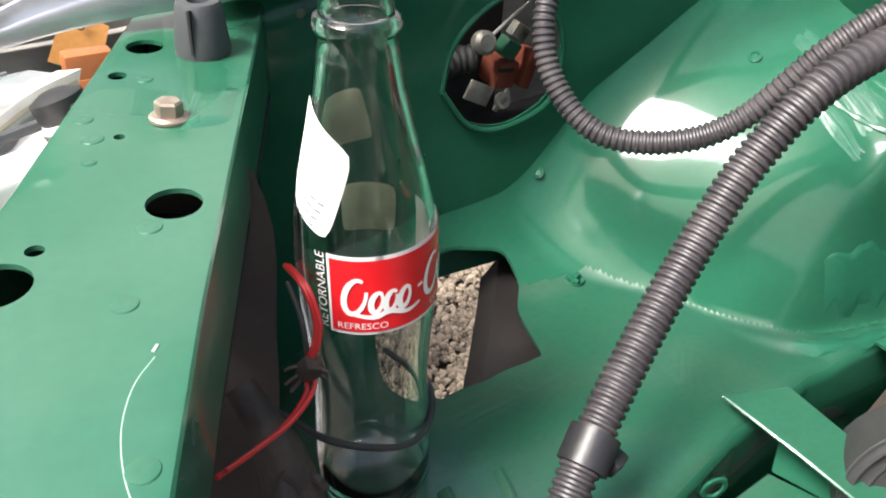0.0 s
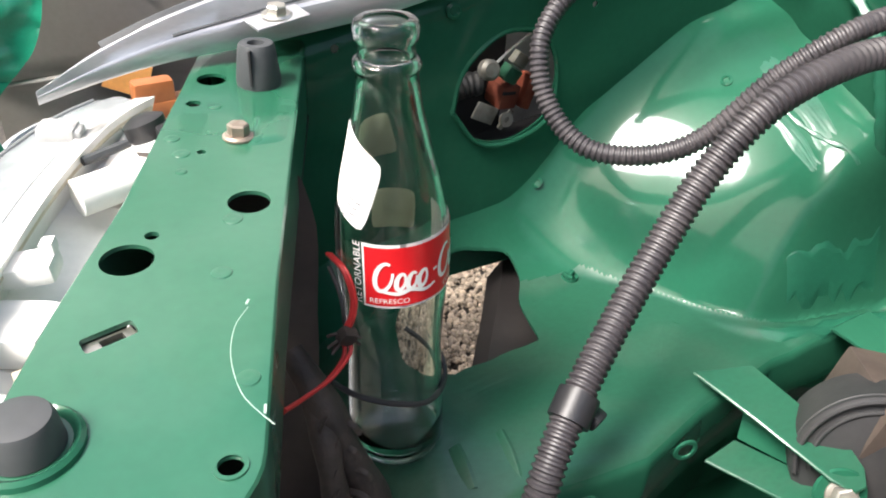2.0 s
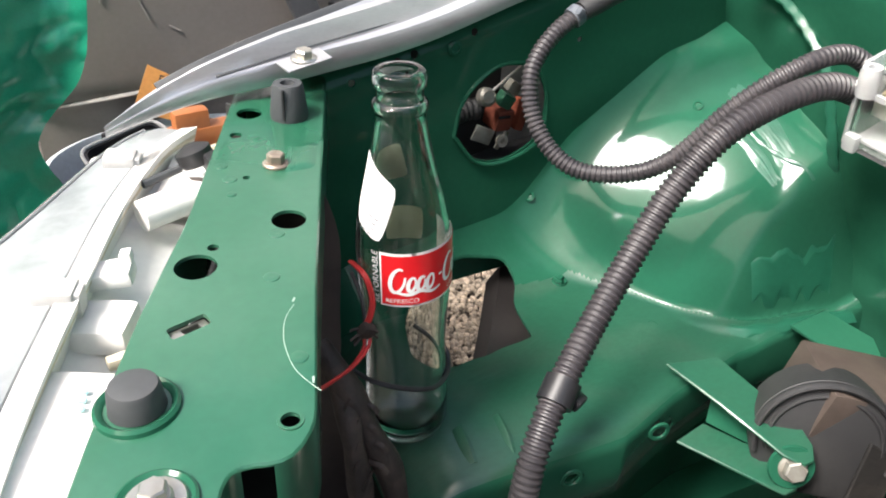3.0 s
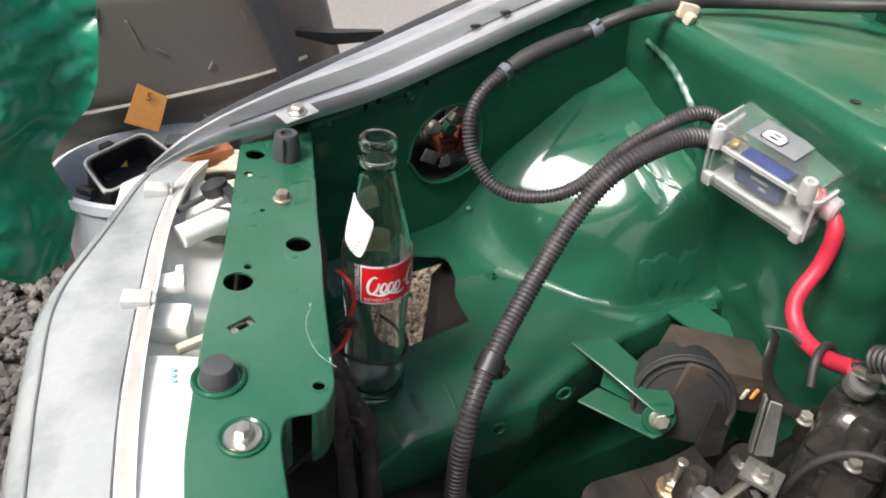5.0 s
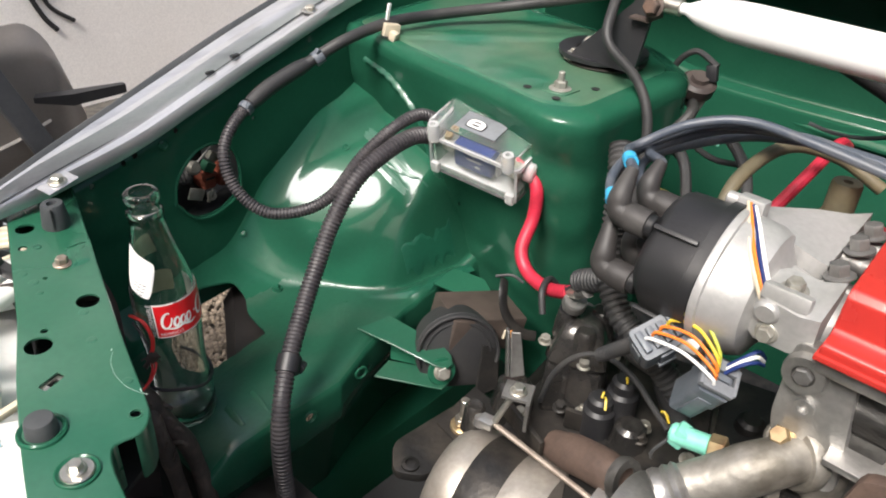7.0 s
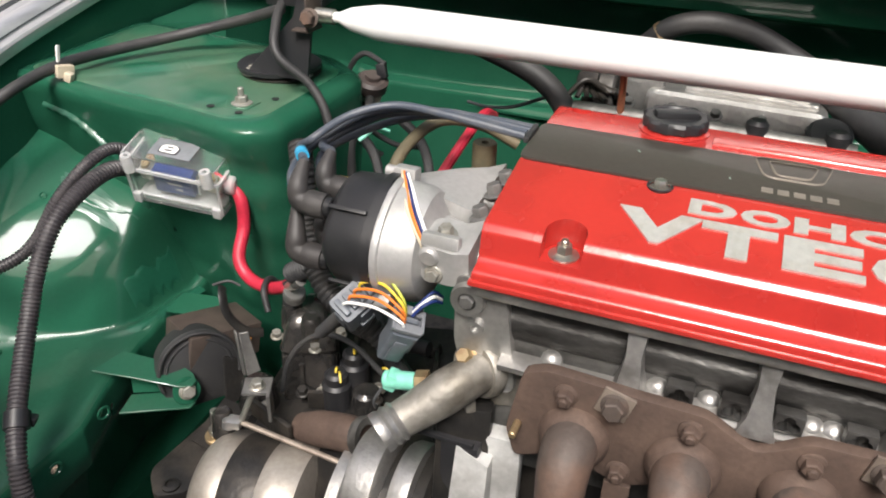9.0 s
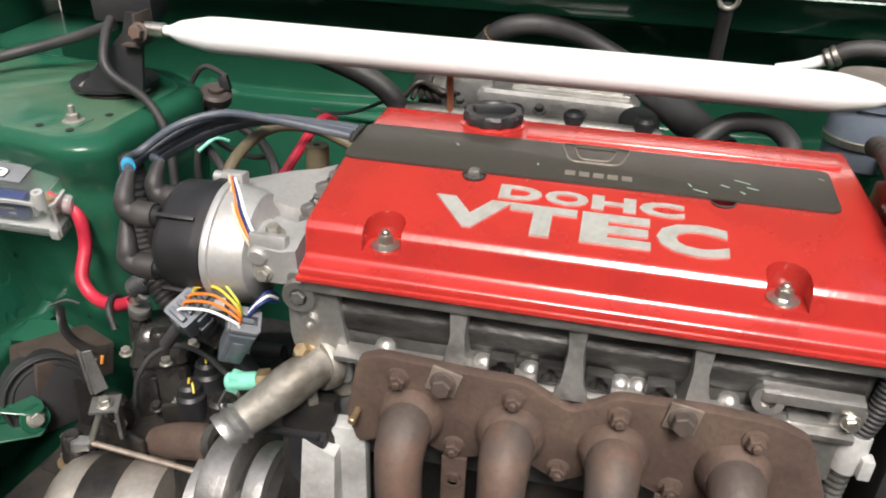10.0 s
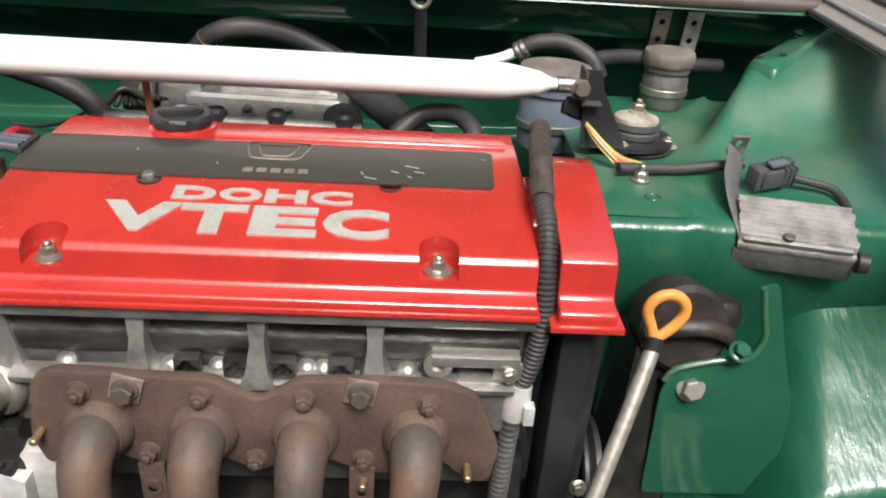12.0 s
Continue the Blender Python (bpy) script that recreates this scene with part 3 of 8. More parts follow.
part("weld_ring", lathe([(0.0045, 0.0), (0.007, 0.001), (0.0075, 0.0), (0.0072, -0.002)], 18, Matrix.Translation((0.205, 0.124, floor_z(0.205, 0.124) + 0.001)), cap=False), GREEN, apron)
part("floor_clip", merge(box(0.010, 0.004, 0.004, 0.0008, Matrix.Translation((0.205, 0.124, floor_z(0.205, 0.124) + 0.003)) @ Matrix.Rotation(0.5, 4, "Z")),
                         box(0.003, 0.010, 0.003, 0.0008, Matrix.Translation((0.202, 0.122, floor_z(0.205, 0.124) + 0.0035)) @ Matrix.Rotation(0.3, 4, "Z"))), GREEN, apron)


def on_dome(x, y, h=0.0003):
    return (x, y, floor_z(x, y) + h)


def sealant_smear(x0, x1, d0, d1, seed):
    """A brushed coat of sealant that follows the foot of the dome."""
    def f(u, v):
        x = x0 + (x1 - x0) * u
        y = 0.03
        for _ in range(14):
            y += (d0 + (d1 - d0) * v + 0.004 * noise.noise((u * 9, v * 2, seed)) - foot(x, y)) * 0.9
        fade = min(1.0, 6 * u, 6 * (1 - u), 5 * v, 5 * (1 - v))
        return (x, y - 0.0012 * fade, floor_z(x, y) - 0.0006 + 0.0012 * fade + 0.00022 * fade * noise.noise((u * 5, v * 30, seed)))
    return sheet(f, frange(0, 1, 60), frange(0, 1, 44), (0, 0.001, -0.001))


part("sealant_coat", sealant_smear(0.335, 0.42, 0.002, 0.016, 1.3), SEALANT, apron)
part("sealant_coat", sealant_smear(0.30, 0.43, -0.024, -0.010, 5.1), SEALANT, apron)
for k, path in enumerate(([(0.4055, 0.17, 0.748), (0.402, 0.135, 0.742), (0.399, 0.108, 0.733), (0.397, 0.08, 0.716), (0.399, 0.06, 0.695), (0.407, 0.045, 0.650), (0.416, 0.036, 0.610)],
                          [on_dome(0.372, 0.105), on_dome(0.376, 0.085), on_dome(0.384, 0.066), on_dome(0.392, 0.050), on_dome(0.396, 0.038)])):
    part("sealant_bead", tube(path, (0.0048, 0.0024, 0.002, 0.0025)[k], 8, 0.004, flat=0.45, ribs=0.0010, pitch=0.017), SEALANT, apron)
for x, y in ((0.352, 0.150), (0.205, 0.192)):
    part("panel_plug", lathe([(0.005, 0), (0.0052, 0.0012), (0.003, 0.002), (0.0024, 0.001), (0, 0.001)], 16, axis_m(on_dome(x, y), (-0.6, -0.3, 0.7)), cap=False), GREEN, apron)

def floor_smear(a, b, width, seed):
    """Brushed sealant over the floor between two points."""
    a, b = Vector(a), Vector(b)
    side = Vector((-(b - a).y, (b - a).x)).normalized()

    def f(u, v):
        p = a.lerp(b, u) + side * width * (v - 0.5) * (1 + 0.5 * noise.noise((u * 4, v, seed)))
        fade = min(1.0, 3 * u, 3 * (1 - u), 2.2 * v, 2.2 * (1 - v))
        return (p.x, p.y, floor_z(p.x, p.y) - 0.0004 + 0.0010 * fade + 0.0003 * fade * noise.noise((u * 3, v * 16, seed)))
    return sheet(f, frange(0, 1, 50), frange(0, 1, 40), (0, 0, -0.0008))


part("sealant_coat", floor_smear((0.384, 0.158), (0.388, 0.050), 0.024, 2.2), SEALANT, apron)
part("sealant_coat", floor_smear((0.362, 0.120), (0.374, 0.046), 0.014, 6.4), SEALANT, apron)
part("sealant_coat", floor_smear((0.042, 0.023), (0.167, 0.058), 0.034, 3.3), GREEN_FLOOR, apron)
part("sealant_coat", floor_smear((0.205, 0.0), (0.250, 0.045), 0.030, 8.1), GREEN_FLOOR, apron)
part("floor_bracket", plate([(0.352, -0.018, 0.502), (0.400, -0.012, 0.502), (0.420, -0.052, 0.494), (0.414, -0.088, 0.470), (0.400, -0.092, 0.462), (0.372, -0.050, 0.490)], 0.003), GREEN, apron)
part("floor_stiffener", tube([(0.03, -0.045, 0.486), (0.032, -0.03, 0.489), (0.033, -0.012, 0.489)], 0.007, 10, 0.004, flat=0.5), GREEN_FLOOR, apron)
part("floor_stiffener", tube([(0.06, -0.05, 0.486), (0.064, -0.03, 0.489), (0.066, -0.012, 0.489)], 0.006, 10, 0.004, flat=0.5), GREEN_FLOOR, apron)


def fender_wall():
    def f(x, v):
        top = 0.708 + 0.245 * max(0.0, x)
        z = 0.47 + (top - 0.47) * v
        return (x, wall_y(x) + 0.012 * sstep(0.9, 1.0, v) - 0.004 * sstep(0.60, 0.64, z), z)
    bm = sheet(f, frange(-0.035, 0.93, 76), frange(0, 0.88, 22) + [0.90, 0.92, 0.94, 0.96, 0.98, 1.0], (0, 0.002, 0))
    oval = rounded([(0.115, 0.625), (0.120, 0.655), (0.134, 0.674), (0.158, 0.687), (0.194, 0.682), (0.210, 0.655), (0.209, 0.608), (0.172, 0.592), (0.140, 0.598)], 0.02, 4)
    tools = [xf(prism(oval, -0.1, 0.1), Matrix(((1, 0, 0, 0), (0, 0, -1, 0.19), (0, 1, 0, 0), (0, 0, 0, 1))))]
    for x, z, r in ((0.06, 0.702, 0.003), (0.075, 0.706, 0.0035), (0.13, 0.718, 0.003), (0.24, 0.70, 0.0025), (0.105, 0.58, 0.003), (0.103, 0.565, 0.0025), (0.02, 0.69, 0.003)):
        tools.append(cyl(r, (x, 0.1, z), (x, 0.3, z), 14))
    return cut(bm, tools)


iwall = part("inner_fender_wall", fender_wall(), GREEN, car, "dark green inner fender panel with large oval opening", smooth=50)
part("oval_lip", tube([(0.115, wall_y(0.115) - 0.003, 0.628), (0.120, wall_y(0.12) - 0.003, 0.655), (0.136, wall_y(0.13) - 0.003, 0.675), (0.160, wall_y(0.16) - 0.003, 0.687), (0.192, wall_y(0.19) - 0.003, 0.682),
                       (0.210, wall_y(0.21) - 0.003, 0.655), (0.208, wall_y(0.2) - 0.003, 0.610), (0.172, wall_y(0.17) - 0.003, 0.593), (0.140, wall_y(0.14) - 0.003, 0.598), (0.115, wall_y(0.115) - 0.003, 0.628)], 0.0022, 8), GREEN, iwall)
part("screw_head", lathe([(0.006, 0), (0.0062, 0.0015), (0.004, 0.003), (0.003, 0.002), (0, 0.002)], 18, axis_m((0.11, wall_y(0.11) - 0.005, 0.708), (0, -1, 0.1)), cap=False), GREEN, iwall)
part("corner_post", loft([[(-0.035, 0.10, z), (-0.02, 0.13, z), (-0.012, 0.178, z), (-0.04, 0.178, z)] for z in (0.45, 0.66)]), GREEN, iwall)


def walked(ring, step=0.008):
    """The closed outline in even steps."""
    out = []
    for a, b in zip(ring, ring[1:] + ring[:1]):
        a, b = Vector(a), Vector(b)
        for k in range(max(1, int((b - a).length / step))):
            out.append(tuple(a.lerp(b, k / max(1, int((b - a).length / step)))))
    return out


TOWER = walked(rounded([(0.412, 0.24), (0.384, 0.05), (0.376, -0.06), (0.358, -0.160), (0.384, -0.200), (0.60, -0.205), (0.66, -0.13), (0.70, 0.26)], 0.025, 5))


def tower_ring(inset):
    c = Vector((0.5, 0.0))
    return [tuple(c + (Vector(p) - c) * (1 - inset / 0.16)) for p in TOWER]


def tower():
    """A strut tower with rounded edges and a dented front."""
    low = [(x + 0.120 * sstep(0.6, 0.36, x), y + (0.02 if y < 0 else 0)) for x, y in TOWER]
    rings = []
    for k in range(41):
        t = k / 40
        ring = []
        for (lx, ly), (x, y) in zip(low, TOWER):
            p = Vector(((1 - t) * lx + t * x, (1 - t) * ly + t * y, 0.30 + (0.772 - 0.30) * t))
            b = 0.005 * noise.noise(p * 9) + 0.0052 * noise.noise(p * 26) * sstep(0.78, 0.72, p.z)
            b += 0.005 * sstep(0.03, 0.0, abs(p.z - 0.735 - 0.2 * (p.y + 0.1))) * sstep(-0.02, -0.10, p.y)
            p.x += b * sstep(1.0, 0.9, t)
            ring.append(tuple(p))
        rings.append(ring)
    for inset, z in ((0.003, 0.7785), (0.009, 0.7835), (0.017, 0.785)):
        rings.append([(x, y, z) for x, y in tower_ring(inset)])
    return loft(rings)


strut = part("strut_tower", tower(), GREEN, car, "green strut tower with a flat dusty top", smooth=50)


def tower_plate():
    outline = tower_ring(0.021)
    return loft([[(x, y, 0.7835) for x, y in outline], [(x, y, 0.7862) for x, y in tower_ring(0.024)]] +
                [[(x, y, 0.7864 + 0.0025 * sstep(0.03, 0.012, abs(y - 0.12 + 0.9 * (x - 0.43))) + 0.0008 * noise.noise((x * 30, y * 30, 2))) for x, y in tower_ring(r)] for r in frange(0.03, 0.155, 22)])


part("tower_top", tower_plate(), GREEN_DUSTY, strut, smooth=50)
part("nut_plate", plate([(0.405, -0.118, 0.7875), (0.428, -0.105, 0.7875), (0.446, -0.125, 0.7875), (0.438, -0.146, 0.7875), (0.412, -0.144, 0.7875)], 0.0015), GREEN_DUSTY, strut)
part("stud", hexbolt((0.425, -0.128, 0.787), (0, 0, 1), 0.0075, 0.008, 1.7, stud=0.012), DUSTY_STEEL, strut, "dusty zinc nut on a threaded stud")
# solid near-black discs paint the shade of open holes
for x, y in ((0.402, -0.10), (0.455, -0.155), (0.398, -0.142)):
    part("tower_hole", lathe([(0.004, 0), (0.005, 0.0008), (0.004, 0.0006), (0, 0.0004)], 14, Matrix.Translation((x, y, 0.7868)), cap=False), DARK, strut)


DUST_CUP = mat("dusty_pale_cup", (0.42, 0.385, 0.33), 0.7, metal=0.2, second=(0.26, 0.23, 0.19), scale=50, bump=0.2, bumpscale=150, grain=0.12)


def strut_mount(x, y, z, name, tall=1.0):
    up = Matrix.Diagonal((1, 1, tall, 1))
    base = thing(name, "dirty round strut mount plate with nuts", "strut mount", (x, y, z), "strut mounts")
    part("plate", lathe([(0.050, 0), (0.052, 0.003), (0.048, 0.006), (0.036, 0.008), (0.034, 0.014), (0, 0.014)], 36, Matrix.Translation((x, y, z)), cap=False), ALLOY_DARK, base)
    part("rubber_ring", lathe([(0.027, 0.012), (0.031, 0.015), (0.031, 0.021), (0.029, 0.023), (0.031, 0.026), (0.030, 0.032), (0.020, 0.034)], 32, Matrix.Translation((x, y, z)) @ up), GREY_RUBBER, base)
    part("collar", lathe([(0.026, 0.031), (0.028, 0.033), (0.027, 0.037), (0.018, 0.040), (0.011, 0.041), (0.010, 0.045), (0, 0.045)], 28, Matrix.Translation((x, y, z)) @ up, cap=False), DUST_CUP, base, "pale dusty metal cup")
    for a in (0.6, 2.6, 4.4):
        part("nut", hexbolt((x + 0.043 * math.cos(a), y + 0.043 * math.sin(a), z + 0.005), (0, 0, 1), 0.0075, 0.007, 1.6, stud=0.005), DUSTY_STEEL, base)
    part("centre_nut", hexbolt((x, y, z + 0.043 * tall), (0, 0, 1), 0.008, 0.009, 1.2, stud=0.007), BROWN_BOLT, base, "brown weathered nut")
    return base


strut_mount(0.552, -0.105, 0.786, "strut_mount", 0.62)

# rail arm that carries the gearbox mount
arm = part("mount_arm", plate([(0.216, -0.020, 0.503), (0.262, -0.030, 0.503), (0.273, -0.108, 0.497), (0.270, -0.126, 0.493), (0.262, -0.136, 0.490), (0.253, -0.136, 0.489), (0.243, -0.124, 0.492), (0.228, -0.072, 0.500)], 0.0028), GREEN_FLOOR, car, "green pressed steel mount bracket", smooth=30)
part("lower_plate", plate([(0.206, -0.060, 0.458), (0.236, -0.055, 0.462), (0.262, -0.105, 0.464), (0.264, -0.124, 0.464), (0.256, -0.136, 0.463), (0.244, -0.136, 0.462)], 0.0028), GREEN_FLOOR, arm)
part("web", plate([(0.262, -0.032, 0.502), (0.271, -0.108, 0.495), (0.268, -0.124, 0.492), (0.262, -0.122, 0.464), (0.261, -0.105, 0.464), (0.238, -0.055, 0.462)], 0.003), GREEN, arm)
tip = Vector((-0.42, -0.80, 0.34)).normalized()
part("tip_plate", lathe([(0, 0), (0.0165, 0), (0.0175, 0.001), (0.0165, 0.003), (0, 0.003)], 24, axis_m(Vector((0.2535, -0.126, 0.478)), tip), cap=False), GREEN, arm)
part("bolt", hexbolt(Vector((0.2535, -0.126, 0.478)) + tip * 0.003, tip, 0.0085, 0.007, 1.25), DUSTY_STEEL, arm, "large zinc hexagon bolt")
for x, y, z in ((0.189, -0.0563, 0.471), (0.103, -0.0672, 0.466)):
    part("hole_rim", lathe([(0.0055, 0), (0.0062, 0.0012), (0.0085, 0.0012), (0.0095, 0)], 20, axis_m((x, y, z), (-0.15, -1, 0)), cap=False), GREEN, apron)

# firewall and cowl
fw = part("firewall", sheet(lambda y, z: (0.90 + 0.012 * math.sin(y * 9) * sstep(0.5, 0.7, z) - 0.016 * sstep(0.694, 0.674, z), y, z), frange(-1.5, 0.24, 60), frange(0.2, 0.66, 20) + frange(0.668, 0.70, 9) + frange(0.71, 0.90, 12), (0.002, 0, 0)), GREEN, car, "dark green firewall")
part("firewall_rib", tube([(0.885, -0.05, 0.69), (0.885, -0.2, 0.665), (0.885, -0.5, 0.66), (0.885, -0.9, 0.66)], 0.012, 10, 0.02, flat=0.5), GREEN, fw)
cowl = part("cowl", merge(sheet(lambda y, s: [(0.905, y, 0.86), (0.815, y, 0.862), (0.800, y, 0.870), (0.796, y, 0.885), (0.796, y, 0.925), (0.790, y, 0.932), (0.74, y, 0.934), (0.735, y, 0.926)][s],
            frange(-1.52, 0.26, 20), list(range(8)), (0.002, 0, 0.002)), box(0.5, 1.78, 0.004, 0, Matrix.Translation((1.05, -0.63, 0.936)))), GREEN, car, "green cowl shelf below the windscreen")
part("cowl_seal", tube([(0.744, -0.90, 0.938), (0.744, -1.1, 0.938), (0.744, -1.3, 0.937), (0.752, -1.5, 0.936)], 0.012, 12, 0.02), SHIELD, cowl, "grey cowl weather strip")
part("bulkhead_side", loft([[(0.68, 0.215, z), (0.74, 0.12, z), (0.91, 0.10, z), (0.95, 0.255, z), (0.70, 0.232, z)] for z in (0.3, 0.783)]), GREEN, fw)


# left apron with tower top and sloping fender shelf
def left_point(u, v):
    """u: from the front edge to the rear, v: from the engine side outward."""
    x = 0.365 + u * 0.42
    y = -1.058 - v * 0.40
    edge = 0.405 + 0.72 * (u - 0.49)
    high = 0.135 * sstep(-0.15, 0.75, u)
    z = 0.785 + high * (0.62 * sstep(edge - 0.03, edge + 0.06, v) * sstep(0.38, 0.70, u) + 0.38 * sstep(max(edge, 0.30), 1.05, v))
    z += 0.007 * sstep(0.035, 0.0, abs(v - edge + 0.17)) * sstep(0.40, 0.55, u)
    z += 0.006 * sstep(0.025, 0.0, abs(v - 0.245)) * sstep(0.32, 0.10, u)
    return (x, y, z)


ltop = part("left_tower_shelf", sheet(left_point, frange(0, 1, 40), frange(0, 1, 44), (0, 0, -0.003)), GREEN_DUSTY, car, "dusty green tower top and fender shelf", smooth=50)


def left_front(y, s):
    z0 = left_point(0, (-1.058 - y) / 0.40)[2]
    prof = [(0.365, z0), (0.357, z0 - 0.004), (0.352, z0 - 0.011), (0.352, z0 - 0.045), (0.362, z0 - 0.085), (0.385, z0 - 0.14), (0.41, z0 - 0.25), (0.42, z0 - 0.45)]
    return (prof[s][0], y, prof[s][1])


part("left_tower_front", sheet(left_front, frange(-1.058, -1.46, 40), list(range(8)), (0.002, 0, 0)), BRUSHED, car, smooth=50)
part("left_tower_side", loft([[(0.365, -1.060, z), (0.78, -1.060, z), (0.78, -1.09, z), (0.372, -1.09, z)] for z in (0.3, 0.783)]), GREEN, car)


def left_dome(u, v):
    x = 0.10 + u * 0.30
    y = -1.16 - v * 0.34
    slope = 0.635 + 0.72 * (x - 0.30) - 0.20 * (y + 1.33) - 1.0 * max(0.0, x - 0.30) ** 2 - 1.2 * max(0.0, 0.21 - x)
    side = 0.47 + 2.6 * (-1.225 - y) + 0.2 * (x - 0.25)
    z = soft_min(soft_min(slope, side, 0.07), 0.74, 0.08)
    return (x, y, -soft_min(-z, -0.47, 0.03) + 0.0012 * noise.noise((x * 30, y * 12, 4.0)))


part("left_apron", sheet(left_dome, frange(0, 1, 50), frange(0, 1, 50), (0, 0, -0.002)), BRUSHED, car, "glossy green wheelhouse panel", smooth=50)
lbr = part("left_mount_bracket", cut(prism(rounded([(-1.122, 0.50), (-1.117, 0.640), (-1.128, 0.668), (-1.168, 0.679), (-1.195, 0.681), (-1.206, 0.706), (-1.190, 0.764), (-1.206, 0.768), (-1.232, 0.69), (-1.258, 0.62), (-1.266, 0.50)], 0.010), -0.004, 0.0, 0.0015, m=Matrix(((0, 0, 1, 0.272), (1, 0, 0, 0), (0, 1, 0, 0), (0, 0, 0, 1)))), []), GREEN, car, "green engine mount bracket")
part("bolt", hexbolt((0.268, -1.147, 0.645), (-1, 0, 0.3), 0.011, 0.009, 1.35), DUSTY_STEEL, lbr, "large zinc bolt")
part("clip_nut", hexbolt((0.262, -1.183, 0.694), (-0.6, 0, 0.8), 0.008, 0.008, 1.4), GREEN, lbr)
part("folded_edge", tube([(0.270, -1.119, 0.652), (0.268, -1.129, 0.668), (0.267, -1.168, 0.680), (0.267, -1.195, 0.683), (0.267, -1.206, 0.706), (0.267, -1.198, 0.738), (0.267, -1.191, 0.764)], 0.0032, 10, 0.006), GREEN_DUSTY, lbr)
part("stud", hexbolt((0.462, -1.120, 0.786), (0, 0, 1), 0.0075, 0.008, 1.6, stud=0.010), STEEL, ltop, "zinc nut on stud")
def shelf_z(x, y):
    return left_point((x - 0.365) / 0.42, (-1.058 - y) / 0.40)[2]


def strip_point(u, v):
    x, y = 0.668 + 0.105 * u - 0.045 * v, -1.292 - 0.125 * u - 0.030 * v
    return (x, y, shelf_z(x, y) - 0.001 + 0.010 * (0.05 < v < 0.95 and 0.02 < u < 0.98))


part("stamped_strip", sheet(strip_point, [0.0, 0.04] + frange(0.1, 0.9, 14) + [0.96, 1.0], [0, 0.1] + frange(0.2, 0.8, 6) + [0.9, 1.0], (0, 0, -0.002)), GREEN_DUSTY, ltop)
# near-black discs, hole shade put in as colour
for u, v in ((0.14, 0.25), (0.22, 0.75), (0.72, 0.3)):
    part("shelf_hole", lathe([(0.0045, 0), (0.0055, 0.0008), (0, 0.0004)], 14, Matrix.Translation(Vector(strip_point(u, v)) + Vector((0, 0, 0.0006))), cap=False), DARK, ltop)
part("stud", hexbolt(Vector(strip_point(0.80, 0.3)) + Vector((0, 0, 0.0005)), (0, -0.2, 1), 0.008, 0.003, 1.5), GREEN, ltop)
part("drain_hole", lathe([(0.006, 0), (0.007, 0.0012), (0.0085, 0.0012), (0.0095, 0)], 20, Matrix.Translation((0.415, -1.122, 0.7855)), cap=False), GREEN, ltop)
strut_mount(0.575, -1.138, 0.786, "strut_mount")

# right fender edge, bare metal
FEN_IN = [(-0.160, 0.122, 0.697), (-0.125, 0.138, 0.704), (-0.085, 0.146, 0.712), (-0.03, 0.150, 0.720), (0.07, 0.166, 0.731), (0.166, 0.177, 0.756), (0.27, 0.192, 0.782), (0.45, 0.21, 0.826), (0.80, 0.24, 0.885)]
FEN_OUT = [(-0.161, 0.127, 0.699), (-0.124, 0.150, 0.715), (-0.085, 0.159, 0.730), (-0.007, 0.194, 0.745), (0.106, 0.241, 0.765), (0.191, 0.273, 0.780), (0.30, 0.305, 0.800), (0.48, 0.335, 0.835), (0.82, 0.365, 0.895)]


def fender_sheet():
    a, b = smooth_path(FEN_IN, 0.012), smooth_path(FEN_OUT, 0.012)
    n = 90
    pick = lambda path, t: path[0].lerp(path[0], 0) if t <= 0 else (path[int(t * (len(path) - 1))] if t >= 1 else path[int(t * (len(path) - 1))].lerp(path[int(t * (len(path) - 1)) + 1], t * (len(path) - 1) % 1))  # noqa: E731
    prof = [(0.0, -0.012), (0.0, 0.0), (0.03, 0.003), (0.10, 0.003), (0.14, -0.002), (0.30, -0.002), (0.36, 0.008), (0.44, 0.012), (0.60, 0.010), (0.70, 0.0), (0.80, 0.002), (0.93, 0.002), (1.0, -0.004), (1.0, -0.03)]

    def f(t, s):
        p = pick(a, t).lerp(pick(b, t), prof[s][0] * (0.86 - 0.14 * min(1.0, t * 3)))
        p.z += prof[s][1] * min(1, 0.2 + t * 6)
        return p
    return sheet(f, frange(0, 1, n), list(range(len(prof))), (0, 0.001, -0.0015))


fender = part("fender", fender_sheet(), SILVER, None, smooth=40)
tagged(fender, "bare silver metal fender with an unpainted top flange", "fender")
part("bolt", hexbolt((-0.026, 0.1385, 0.7265), (0, -0.1, 1), 0.0062, 0.005, 1.5), STEEL, fender)
part("bolt", hexbolt((0.355, 0.218, 0.808), (0, -0.1, 1), 0.0065, 0.005, 1.7), STEEL, fender)
# near-black blocks paint the shade inside the flange holes
for t in ((0.19, 0.19, 0.768), (0.23, 0.195, 0.778), (0.40, 0.215, 0.817)):
    part("flange_hole", box(0.012, 0.006, 0.003, 0.001, Matrix.Translation((t[0], t[1] + 0.012, t[2] + 0.001)) @ Matrix.Rotation(0.12, 4, "Z")), DARK, fender)
groove = [Vector(p).lerp(Vector(q), 0.22) + Vector((0, 0, 0.0005)) for p, q in zip(FEN_IN[2:], FEN_OUT[2:])]
part("fender_seam", tube(groove, 0.0012, 8, 0.01, flat=0.6), GREY_RUBBER, fender, "dark seam along the flange")
part("outer_hem", tube([Vector(p).lerp(Vector(q), 0.735) + Vector((0, 0, 0.001)) for p, q in zip(FEN_IN[1:], FEN_OUT[1:])], 0.0042, 8, 0.012, flat=0.6), GREY_RUBBER, fender, "dark outer hem of the fender")
